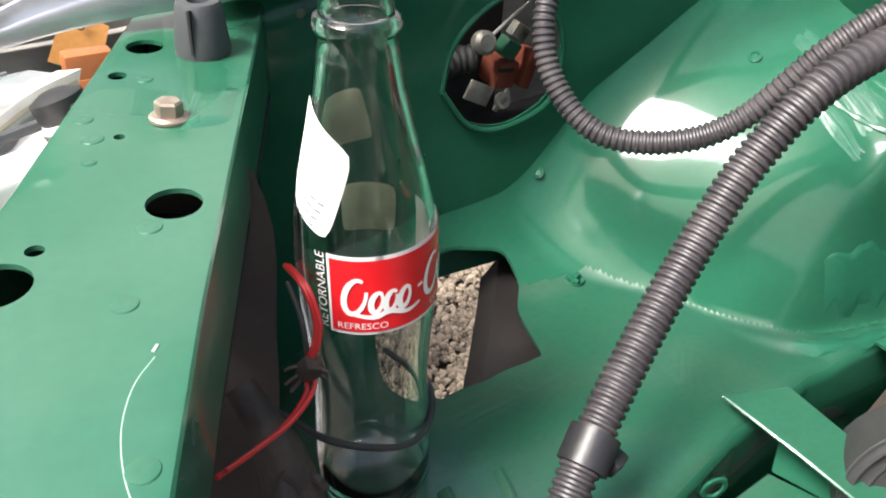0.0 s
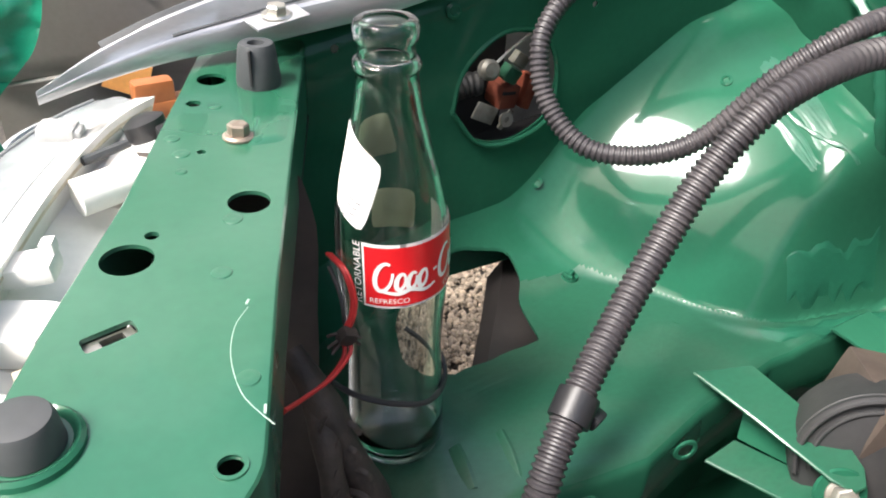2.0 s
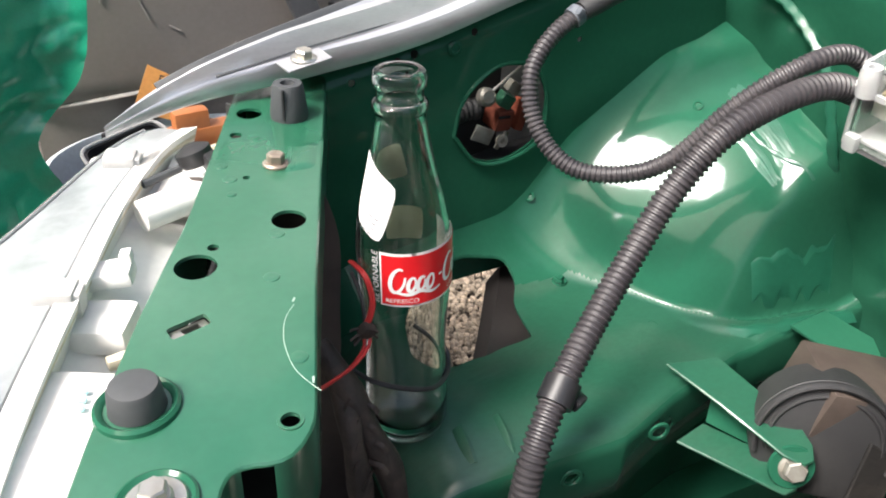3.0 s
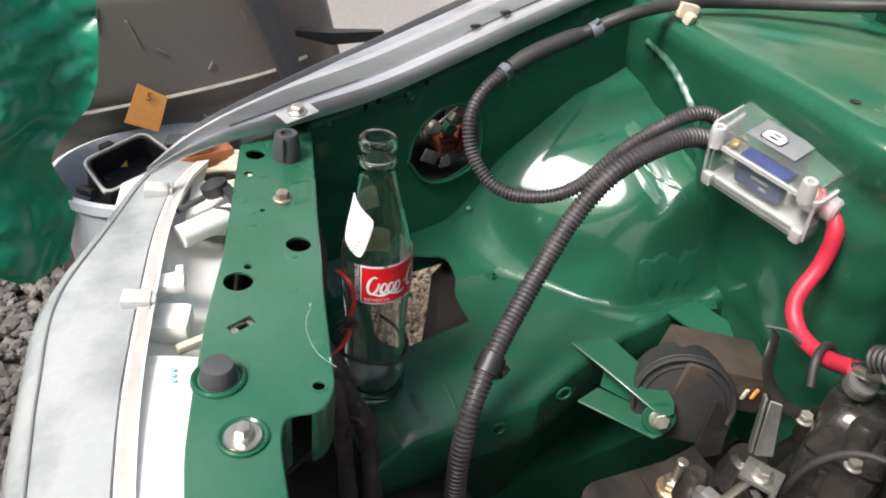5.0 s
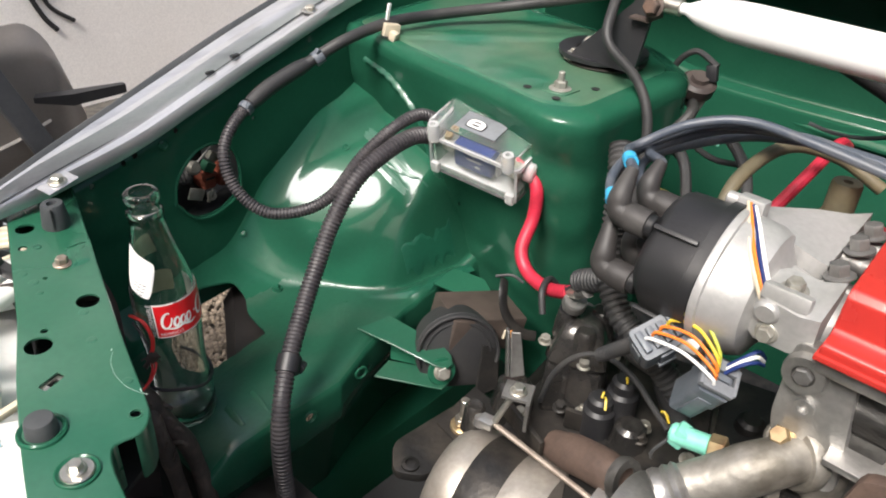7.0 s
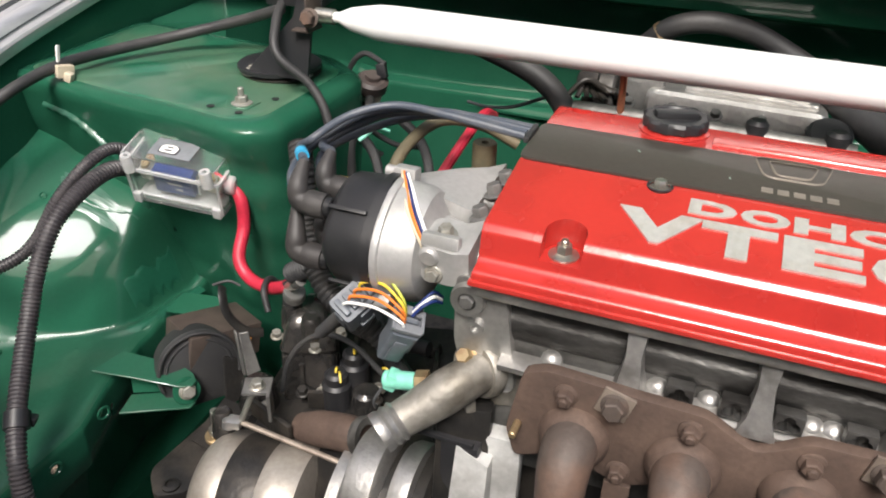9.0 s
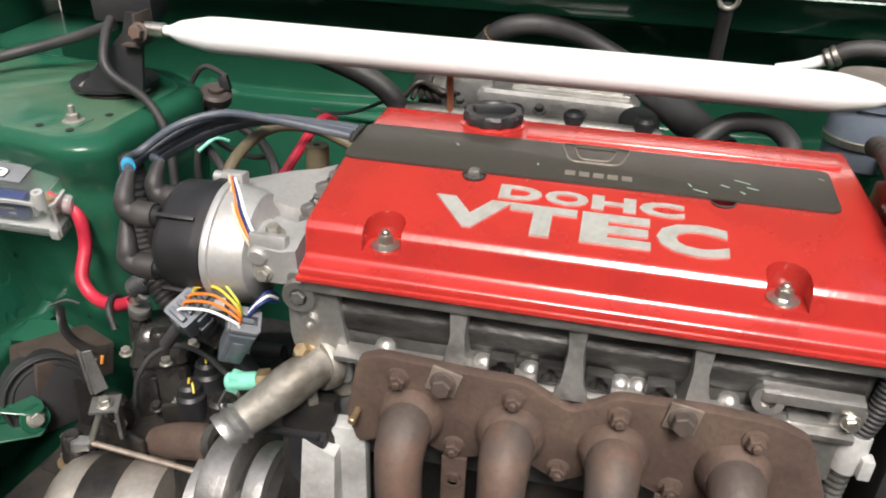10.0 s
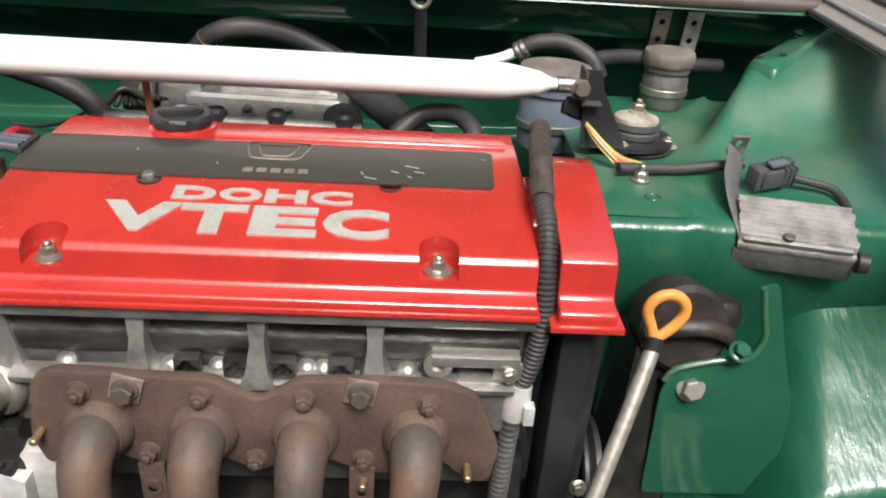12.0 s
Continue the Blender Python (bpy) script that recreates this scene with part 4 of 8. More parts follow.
part("flange_tab", box(0.034, 0.020, 0.002, 0.0008, pose(-0.026, 0.138, 0.7255, 4, -8, 12)), SILVER, fender)
part("fender_skin", sheet(lambda t, s: [(0.0, 0.205, 0.73 - 0.28 * s), (0.12, 0.25, 0.75 - 0.28 * s), (0.35, 0.318, 0.79 - 0.30 * s), (0.85, 0.37, 0.86 - 0.3 * s)][t], [0, 1, 2, 3], [0, 0.5, 1], (0, 0.002, 0)), SILVER, fender)
lfend = part("left_fender", sheet(lambda t, s: (0.1 + t * 0.9, -1.40 - 0.03 * s - 0.06 * (0 if s else 1) * 0, 0.90 + 0.045 * t + 0.02 * s), frange(0, 1, 12), [0, 0.3, 0.6, 1, 3], (0, 0, -0.004)), BUMPER, None)
tagged(lfend, "grey brown fender edge beside the engine bay", "fender")
for off, hh, mt in ((0.0, 0.0, GREY_RUBBER), (-0.022, 0.016, SILVER), (-0.05, 0.034, GREY_RUBBER)):
    part("edge_bead", tube([(0.1 + 0.9 * t, -1.40 + off, 0.902 + 0.045 * t + hh) for t in (0, 0.3, 0.6, 1.0)], 0.004, 8, 0.03), mt, lfend)


# front wheels that the body stands on
for wy in (0.165, -1.415):
    at = axis_m((0.63, wy - 0.085, 0.288), (0, 1, 0))
    wheel = part("wheel", lathe([(0.03, 0.075), (0.10, 0.070), (0.165, 0.05), (0.178, 0.02), (0.178, 0.15), (0.165, 0.13), (0.10, 0.12), (0.03, 0.125)], 40, at), ALLOY_DIRTY, car, "dull alloy wheel")
    part("tyre", lathe([(0.178, 0.012), (0.230, 0.004), (0.270, 0.010), (0.286, 0.030), (0.289, 0.085), (0.286, 0.140), (0.270, 0.160), (0.230, 0.166), (0.178, 0.158)], 48, at), BLACK_RUBBER, wheel, "black rubber tyre")


# raised hood, added out of view to shape light, and the front of the bay
hood = part("hood", sheet(lambda u, v: (0.86 - 0.22 * v + 0.05 * math.sin(v * 3), -1.30 + 1.40 * u, 0.97 + 0.86 * v), frange(0, 1, 12), frange(0, 1, 12), (0.012, 0, 0.006)), GREEN, car, "unseen green hood added to shape the light")
for y in (-1.2, -0.6, 0.0):
    part("unseen_hood_rib", tube([(0.85, y, 0.985), (0.76, y, 1.40), (0.64, y, 1.82)], 0.02, 8, 0.05), GREEN, hood)
# added near-black sheet stands in for deep shade under the engine
part("bay_shade_sheet", box(0.75, 1.10, 0.004, 0, pose(0.14, -0.62, 0.27)), DARK, car, "added near-black sheet for the shade below the bay")
part("frame_rail", box(0.70, 0.10, 0.12, 0.008, pose(0.28, 0.045, 0.20)), GREEN, car, "green lower frame rail")
part("lower_crossmember", box(0.05, 1.0, 0.09, 0.01, pose(-0.13, -0.62, 0.33)), GREEN, car)
part("left_rail", box(0.60, 0.10, 0.14, 0.01, pose(0.15, -1.25, 0.40)), GREEN, car)


# ---- bottle ----
def bottle():
    b = thing("glass_bottle", "empty pale green glass contour bottle with red label", "bottle", (0.002, 0.010, 0.492))
    prof = [(0.0, 0.000), (0.022, 0.000), (0.0275, 0.003), (0.0295, 0.010), (0.0295, 0.030), (0.0285, 0.055), (0.0275, 0.080), (0.0285, 0.100), (0.0302, 0.122), (0.0305, 0.140), (0.0302, 0.160), (0.0290, 0.172),
            (0.0255, 0.190), (0.0210, 0.208), (0.0175, 0.224), (0.0155, 0.236), (0.0148, 0.2445), (0.0158, 0.2455), (0.0165, 0.248), (0.0158, 0.2505), (0.0138, 0.2515), (0.0135, 0.2585), (0.0152, 0.2600), (0.0155, 0.2650), (0.0148, 0.2680), (0.0135, 0.2690)]
    inner = [(max(r - 0.0028, 0.001), z) for r, z in prof[3:-2]]
    inner = [(0.0105, 0.2690)] + [(r, z) for r, z in reversed(inner)] + [(0.022, 0.006), (0.0, 0.009)]
    m = pose(0.004, 0.010, 0.4915, 0, -2, 0)
    part("glass", lathe(prof + inner, 56, m, cap=False), BOTTLE_GLASS, b, smooth=60)

    def wrap(name, z0, z1, a0, a1, r0, r1, thick, material, label="", inset=0.0, slant=0.0):
        def f(a, z):
            r = np.interp(z, [z0, z1], [r0, r1])
            zz = z + slant * (a - a0)
            return m @ Vector((r * math.cos(a), r * math.sin(a), zz))
        return part(name, sheet(f, frange(a0, a1, 26), frange(z0, z1, 5), (0, 0, 0.00005)), material, b, label, smooth=60, recalc=False)
    wrap("label_border", 0.1275, 0.1665, radians(-139), radians(16), 0.0309, 0.0307, 0, PRINT_WHITE, "white border of the label")
    wrap("label", 0.1292, 0.1648, radians(-136.5), radians(13.5), 0.0313, 0.0311, 0, PRINT_RED, "red printed label")

    def wrapped_word(word, size, a, z, turn=0.0, rad=0.0315):
        """A printed word bent round the glass."""
        bm = text_mesh(word, size, 0.0, Matrix.Rotation(turn, 4, "Z"))
        for v in bm.verts:
            t = radians(a) + v.co.x / rad
            v.co = m @ Vector((rad * math.cos(t), rad * math.sin(t), z + v.co.y))
        part("print_word", bm, PRINT_WHITE, b)

    def on_label(points, width, name, material, rad=0.0316):
        """A flat ribbon on the label; points (degrees, height)."""
        path = smooth_path([(p[0] * 0.01, p[1], 0) for p in points], 0.0025) if len(points) > 2 else [Vector((p[0] * 0.01, p[1], 0)) for p in points]
        bm = bmesh.new()
        row = []
        n = len(path)
        for i, p in enumerate(path):
            t = (path[min(i + 1, n - 1)] - path[max(i - 1, 0)])
            arc = Vector((t.x * 100 * math.pi / 180 * rad, t.y)).normalized()
            nrm = Vector((-arc.y, arc.x)) * width * 0.5 * (0.55 + 0.45 * math.sin(math.pi * i / max(n - 1, 1)))
            quad = []
            for s in (1, -1):
                a = radians(p.x * 100 + s * nrm.x / rad * 180 / math.pi)
                quad.append(bm.verts.new(m @ Vector((rad * math.cos(a), rad * math.sin(a), p.y + s * nrm.y))))
            row.append(quad)
        for q, w in zip(row, row[1:]):
            bm.faces.new((q[0], q[1], w[1], w[0]))
        part(name, bm, material, b, smooth=60)
    def oval(a, z, w, h, gap=0):
        pts = [(a + w * math.cos(t) + 3.2 * h * 100 * math.sin(t), z + h * math.sin(t)) for t in frange(radians(40 + gap), radians(400 - gap), 14)]
        on_label(pts, 0.0026, "swash_stroke", PRINT_WHITE)
    oval(-118, 0.1475, 8, 0.0085, 22)
    for k in range(3):
        oval(-102 + 11 * k, 0.1445, 4.2, 0.0048, 8 if k == 1 else 0)
    on_label([(-68, 0.1465), (-63, 0.1472)], 0.0030, "swash_stroke", PRINT_WHITE)
    oval(-50, 0.1480, 9, 0.0090, 22)
    for k in range(2):
        oval(-33 + 11 * k, 0.1450, 4.2, 0.0050)
    on_label([(-10, 0.1405), (-8, 0.1500), (-3, 0.1590), (-5, 0.1480), (-3, 0.1410)], 0.0024, "swash_stroke", PRINT_WHITE)
    oval(5, 0.1455, 4, 0.0050)
    on_label([(-122, 0.1390), (-105, 0.1372), (-92, 0.1392), (-78, 0.1368), (-66, 0.1385)], 0.0026, "swash_stroke", PRINT_WHITE)
    wrapped_word("REFRESCO", 0.0046, -113, 0.1322)
    wrapped_word("CONT.", 0.0044, -40, 0.1330)
    wrapped_word("RETORNABLE", 0.0062, -144.5, 0.1475, math.pi / 2, 0.0308)

    def wrapped_bar(a, z, w):
        r = float(np.interp(z, [p[1] for p in prof], [p[0] for p in prof])) + 0.0009
        part("print_bar", sheet(lambda u, v: m @ Vector((r * math.cos(radians(a) + u / r), r * math.sin(radians(a) + u / r), z + v - u * 0.2)), [0, w / 2, w], [0, 0.0013], (0, 0, 0.00003)), PRINT_GREY, b)

    # torn paper stickers on the shoulder
    def sticker(name, corners, material, off):
        rr = lambda z: float(np.interp(z, [p[1] for p in prof], [p[0] for p in prof]))  # noqa: E731

        def f(u, v):
            u, v = 2 * u - 1, 2 * v - 1
            u, v = (u * math.sqrt(1 - 0.16 * v ** 6) + 1) / 2, (v * math.sqrt(1 - 0.16 * u ** 6) + 1) / 2
            (a00, z00), (a10, z10), (a11, z11), (a01, z01) = corners
            a = (1 - u) * ((1 - v) * a00 + v * a01) + u * ((1 - v) * a10 + v * a11)
            z = (1 - u) * ((1 - v) * z00 + v * z01) + u * ((1 - v) * z10 + v * z11)
            r = rr(z) + off
            return m @ Vector((r * math.cos(radians(a)), r * math.sin(radians(a)), z))
        return part(name, sheet(f, frange(0, 1, 10), frange(0, 1, 10), (0, 0, 0.00005)), material, b, "torn white paper sticker", smooth=60, recalc=False)
    sticker("sticker", [(-184, 0.180), (-139, 0.171), (-117, 0.206), (-196, 0.224)], PAPER, 0.0006)
    for k in range(4):
        for q in range(3):
            wrapped_bar(-176 + 9 * q + 3 * k, 0.1785 - 0.0014 * q + 0.0032 * k, 0.0034)
    sticker("sticker_back", [(58, 0.190), (128, 0.186), (128, 0.214), (70, 0.216)], PAPER_BACK, 0.0006)
    sticker("sticker_back", [(43, 0.140), (93, 0.140), (93, 0.166), (40, 0.166)], PAPER_BACK, 0.0006)
    return b


bottle()
tie = part("bottle_tie", tube([(-0.060, 0.012, 0.572), (-0.043, 0.0, 0.564), (-0.031, -0.014, 0.560), (-0.013, -0.0225, 0.555), (0.008, -0.0225, 0.548), (0.024, -0.010, 0.543), (0.0335, 0.006, 0.542), (0.0335, 0.022, 0.548), (0.020, 0.038, 0.556)], 0.0017, 8, 0.004), BLACK_RUBBER)
tagged(tie, "thin black elastic tie looped round the bottle", "elastic tie")

# ---- wiring beside the bottle ----
RED_PATH = [(-0.034, 0.014, 0.637), (-0.031, -0.004, 0.637), (-0.0285, -0.010, 0.623), (-0.031, -0.013, 0.612), (-0.035, -0.014, 0.605), (-0.034, -0.018, 0.596), (-0.047, -0.030, 0.593), (-0.063, -0.040, 0.594), (-0.077, -0.050, 0.598)]
for k, (dx, dy, dz) in enumerate(((0, 0, 0), (-0.0035, 0.001, -0.002))):
    wire = part("red_wire", tube([(x + dx * (0.4 + 0.6 * (q > 4)), y + dy, z + dz * (q > 4) * 1.6) for q, (x, y, z) in enumerate(RED_PATH)], 0.0012, 8, 0.003), RED_WIRE)
    tagged(wire, "thin red wire beside the bottle", "wire")
tagged(part("black_wire", tube([(-0.036, 0.010, 0.632), (-0.0345, -0.004, 0.622), (-0.0345, -0.010, 0.606), (-0.036, -0.012, 0.600)], 0.0012, 7, 0.003), BLACK_RUBBER), "thin black wire beside the red wires", "wire")
kc = Vector((-0.035, -0.015, 0.604))
knot = merge(box(0.010, 0.008, 0.010, 0.003, pose(*kc, 20, 30, 10)), *[tube([kc, kc + Vector((0.6 * dx, 0.6 * dy, 0.6 * dz)), kc + Vector((dx, 0.8 * dy, 0.8 * dz - 0.002))], 0.0009, 6, 0.003)
             for dx, dy, dz in ((-0.011, -0.002, -0.002), (-0.010, -0.004, -0.007), (-0.008, 0.002, -0.009), (0.006, -0.006, 0.003), (-0.010, 0.003, 0.003), (0.007, -0.003, -0.006))])
tagged(part("tape_knot", knot, CLOTH_TAPE), "dark taped wire joint with frayed ends", "wire joint")
harness = thing("wire_harness", "taped dark brown wiring harness hanging behind the support", "wiring harness", (-0.04, -0.03, 0.55))
for pts, r in (([(-0.062, 0.0, 0.590), (-0.054, -0.018, 0.574), (-0.047, -0.030, 0.558), (-0.040, -0.038, 0.535), (-0.030, -0.046, 0.505), (-0.026, -0.056, 0.46), (-0.03, -0.075, 0.40), (-0.035, -0.09, 0.32)], 0.0085),
               ([(-0.058, -0.012, 0.578), (-0.054, -0.028, 0.560), (-0.054, -0.042, 0.540), (-0.052, -0.050, 0.50), (-0.050, -0.06, 0.44), (-0.05, -0.08, 0.34)], 0.0075)):
    part("taped_run", tube(pts, r, 12, 0.004, radii=[(0, 0.8), (0.12, 1.15), (0.2, 0.9), (0.33, 1.2), (0.42, 0.95), (0.6, 1.15), (0.75, 0.9), (1, 1.0)]), CLOTH_TAPE, harness)
for k in range(9):
    a = Vector((-0.048 + 0.002 * (k % 3), -0.026 - 0.003 * k, 0.566 - 0.006 * k))
    part("loose_tape", tube([a, a + Vector((0.006 * (1 if k % 2 else -1), -0.008, 0.002)), a + Vector((0.010 * (1 if k % 2 else -1), -0.010, -0.005))], 0.0018, 6, 0.003, flat=0.4), CLOTH_TAPE, harness)


def shield_flap():
    edge = lambda z: float(np.interp(z, [0.30, 0.50, 0.59, 0.622, 0.634, 0.659, 0.678], [-0.045, -0.043, -0.040, -0.034, -0.032, -0.034, -0.044]))  # noqa: E731
    return sheet(lambda u, z: (edge(z) - 0.075 * u - 0.002 * math.sin(u * 9 + z * 40), 0.045 + 0.03 * u - 0.25 * (0.64 - z) * (z > 0.5) - 0.035 * (z <= 0.5), z), frange(0, 1, 12), frange(0.30, 0.676, 30), (-0.002, 0.002, 0))


shield = part("air_shield", shield_flap(), SHIELD)
tagged(shield, "dark brown plastic air shield under the radiator support", "shield")
tray = part("splash_shield", sheet(lambda x, y: (x, y, 0.398 + 0.006 * math.sin(x * 60) + 0.05 * max(0.0, -0.05 - x)), frange(-0.115, 0.075, 16), frange(-0.11, 0.085, 12), (0, 0, -0.003)), LINER)
tagged(tray, "black plastic splash shield below the radiator support", "shield")
liner = part("wheel_liner", sheet(lambda u, v: (0.050 + 0.118 * v + 0.012 * v * (1 - v) + u * 0.17, 0.02 + v * 0.18, 0.470 - 0.02 * u - 0.02 * (u < 0.05)), frange(0, 1, 12), frange(0, 1, 12), (0, 0, -0.003)), LINER)
tagged(liner, "black wheel arch liner seen through the apron opening", "wheel liner")

# ---- looms ----
thin = part("thin_corrugated_loom", tube([(0.378, -0.004, 0.716), (0.345, 0.006, 0.736), (0.305, 0.010, 0.730), (0.272, 0.03, 0.696), (0.244, 0.05, 0.65), (0.216, 0.07, 0.630), (0.183, 0.10, 0.627), (0.165, 0.13, 0.651), (0.165, 0.15, 0.690),
                                            (0.192, 0.16, 0.722), (0.244, 0.165, 0.747)], 0.0075, 14, ribs=0.0011, pitch=0.0042), LOOM)
part("smooth_run", tube([(0.240, 0.165, 0.746), (0.300, 0.160, 0.766), (0.344, 0.142, 0.790), (0.412, 0.133, 0.802), (0.488, 0.117, 0.803), (0.57, 0.062, 0.812), (0.600, -0.02, 0.835), (0.585, -0.09, 0.86)], 0.0073, 14, 0.006), BLACK_RUBBER, thin, "smooth black cable")
tagged(thin, "thin black corrugated cable loom along the inner fender", "cable loom")
part("tape_sleeve", tube([(0.215, 0.163, 0.735), (0.244, 0.165, 0.747), (0.275, 0.163, 0.758), (0.300, 0.160, 0.766)], 0.0098, 14, 0.006, radii=[(0, 0.85), (0.15, 1), (0.85, 1), (1, 0.85)]), BLACK_RUBBER, thin, "black tape sleeve")
part("clear_tie", merge(tube([(0.308, 0.155, 0.770), (0.318, 0.152, 0.776)], 0.0095, 12, 0.004), box(0.006, 0.006, 0.006, 0.001, pose(0.310, 0.150, 0.782, 10, 30, 0))), GREY_PLASTIC, thin)
part("clear_tie", merge(tube([(0.206, 0.162, 0.730), (0.214, 0.163, 0.735)], 0.0092, 12, 0.004), box(0.005, 0.006, 0.006, 0.001, pose(0.208, 0.154, 0.738, 10, 30, 0))), GREY_PLASTIC, thin)
clipw = thing("loom_clip", "cream plastic cable clip on the loom", "cable clip", (0.415, 0.132, 0.80))
part("clip_block", merge(box(0.022, 0.012, 0.016, 0.002, pose(0.408, 0.124, 0.796, 0, 10, -20)), box(0.010, 0.010, 0.012, 0.002, pose(0.406, 0.116, 0.790, 20, 0, 10))), CREAM, clipw)
part("clip_tail", box(0.005, 0.003, 0.026, 0.001, pose(0.409, 0.130, 0.815, 5, 8, 0)), PRINT_WHITE, clipw)

BIG = [(0.366, -0.006, 0.704), (0.325, -0.004, 0.718), (0.279, -0.004, 0.713), (0.234, -0.002, 0.692), (0.199, -0.002, 0.653), (0.165, -0.012, 0.612), (0.129, -0.03, 0.580), (0.090, -0.054, 0.550), (0.060, -0.077, 0.520), (0.046, -0.090, 0.478), (0.043, -0.096, 0.422), (0.045, -0.10, 0.33)]
big = part("thick_corrugated_loom", tube(BIG, 0.0102, 16, ribs=0.0016, pitch=0.0046), LOOM)
tagged(big, "thick black corrugated cable loom hanging over the rail", "cable loom")
part("loom_clamp", merge(tube([(0.093, -0.0525, 0.5525), (0.081, -0.061, 0.542)], 0.0128, 18, 0.003), box(0.012, 0.008, 0.010, 0.002, pose(0.099, -0.063, 0.540, 20, 10, 30))), BLACK_PLASTIC, big, "black plastic loom clamp")
red = thing("red_power_cable", "thick red power cable from the fuse holder", "cable", (0.382, -0.135, 0.70))
part("jacket", tube([(0.383, -0.112, 0.703), (0.384, -0.130, 0.700), (0.379, -0.145, 0.682), (0.374, -0.148, 0.65), (0.352, -0.152, 0.618), (0.342, -0.172, 0.600), (0.330, -0.208, 0.603), (0.312, -0.245, 0.626)], 0.0078, 14, 0.004), RED_CABLE, red)
part("cable_end", tube([(0.312, -0.245, 0.626), (0.300, -0.262, 0.638)], 0.005, 10, 0.004), STEEL, red, "crimped metal cable lug")


# ---- clear fuse holder ----
def fuse_holder():
    f = thing("fuse_holder", "clear plastic fuse holder with a blue fuse", "fuse holder", (0.375, -0.078, 0.722))
    x = Vector((0.13, -0.985, -0.075)).normalized()
    z = Vector((-0.24, -0.10, 0.96))
    z = (z - x * z.dot(x)).normalized()
    y = z.cross(x)
    m = Matrix((x, y, z)).transposed().to_4x4()
    m.translation = Vector((0.376, -0.069, 0.715))
    m = m @ Matrix.Diagonal((1.17, 0.90, 1.27, 1.0))
    even = Matrix.Diagonal((1.0, 1.25, 0.95, 1.0))
    body = lambda w, d, z0, z1, r: loft([[(x, y, z) for x, y in rounded([(-w, -d), (w, -d), (w, d), (-w, d)], r, 4)] for z in (z0, z1)])  # noqa: E731
    part("base", xf(cut(body(0.051, 0.033, -0.034, 0.006, 0.006), [body(0.0485, 0.0305, -0.0315, 0.02, 0.005)]), m), CASE_PLASTIC, f, "clear plastic lower case").visible_shadow = False
    part("lid", xf(cut(bevel(body(0.0525, 0.0345, 0.0065, 0.022, 0.007), 0.002, 2), [body(0.050, 0.032, 0.0, 0.0195, 0.006)]), m), CLEAR_PLASTIC, f, "clear plastic lid").visible_shadow = False
    part("lid_rim", xf(cut(body(0.0545, 0.0365, 0.0045, 0.008, 0.008), [body(0.0505, 0.0325, 0.0, 0.02, 0.006)]), m), FROST, f)
    for sx in (-1, 1):
        for sy in (-1, 1):
            part("screw_post", xf(lathe([(0.002, 0.006), (0.0062, 0.006), (0.0065, 0.021), (0.0055, 0.0245), (0.0025, 0.0245), (0.002, 0.021), (0, 0.021)], 18, cap=False), m @ pose(sx * 0.043, sy * 0.0365, 0) @ even), FROST, f)
        part("corner_foot", xf(box(0.010, 0.010, 0.012, 0.003), m @ pose(sx * 0.045, -0.033, -0.029)), FROST, f)
    part("carrier", xf(merge(box(0.092, 0.056, 0.0025, 0.001, pose(0, 0, -0.028)), box(0.003, 0.044, 0.012, 0.001, pose(-0.024, 0, -0.012)), box(0.003, 0.044, 0.012, 0.001, pose(0.024, 0, -0.012))), m), FROST, f)
    part("fuse_body", xf(box(0.044, 0.026, 0.026, 0.002), m @ pose(-0.002, -0.014, -0.007)), BLUE_CARD, f, "dark blue fuse")
    for k, w in enumerate((0.010, 0.016, 0.007)):
        part("print_bar", xf(box(w, 0.0022, 0.0006, 0.0), m @ pose(-0.004 + 0.004 * k, -0.0273, -0.001 - 0.006 * k) @ pose(0, 0, 0, 90)), PRINT_GREY, f)
    for sx in (-1, 1):
        part("corner_rib", xf(box(0.003, 0.003, 0.036, 0.001), m @ pose(sx * 0.0505, -0.0325, -0.014)), FROST, f)
    for sx in (-1, 1):
        part("fuse_blade", xf(box(0.018, 0.012, 0.002, 0.0004), m @ pose(sx * 0.028, -0.010, -0.002)), STEEL, f)
        part("terminal_block", xf(box(0.014, 0.030, 0.014, 0.002), m @ pose(sx * 0.038, -0.002, -0.008)), STEEL, f, "plated terminal block")
        for yy in (-0.012, 0.008):
            part("set_screw", xf(lathe([(0, 0), (0.0042, 0), (0.0042, 0.002), (0.002, 0.002), (0.002, 0.0005), (0, 0.0005)], 12, cap=False), m @ pose(sx * 0.038, yy, 0.0) @ even), BRASS_STEEL, f)
    part("badge_panel", xf(box(0.046, 0.034, 0.0008, 0.0003), m @ pose(-0.002, -0.006, 0.0226)), GREY_FILM, f, "grey printed panel on the lid")
    part("badge", xf(prism(rounded([(-0.010, -0.008), (0.010, -0.008), (0.011, 0.005), (0.005, 0.010), (-0.005, 0.010), (-0.011, 0.005)], 0.003), 0, 0.0005), m @ pose(-0.006, -0.010, 0.0231)), BLACK_PLASTIC, f)
    part("badge_ring", xf(cut(prism(rounded([(-0.0088, -0.0068), (0.0088, -0.0068), (0.0096, 0.0045), (0.0045, 0.0088), (-0.0045, 0.0088), (-0.0096, 0.0045)], 0.003), 0, 0.0005), [prism(disc(0, -0.002, 0.0050, 0.0020), -0.1, 0.1), prism(disc(0, 0.0042, 0.0046, 0.0018), -0.1, 0.1)]), m @ pose(-0.006, -0.010, 0.0236)), PRINT_WHITE, f)
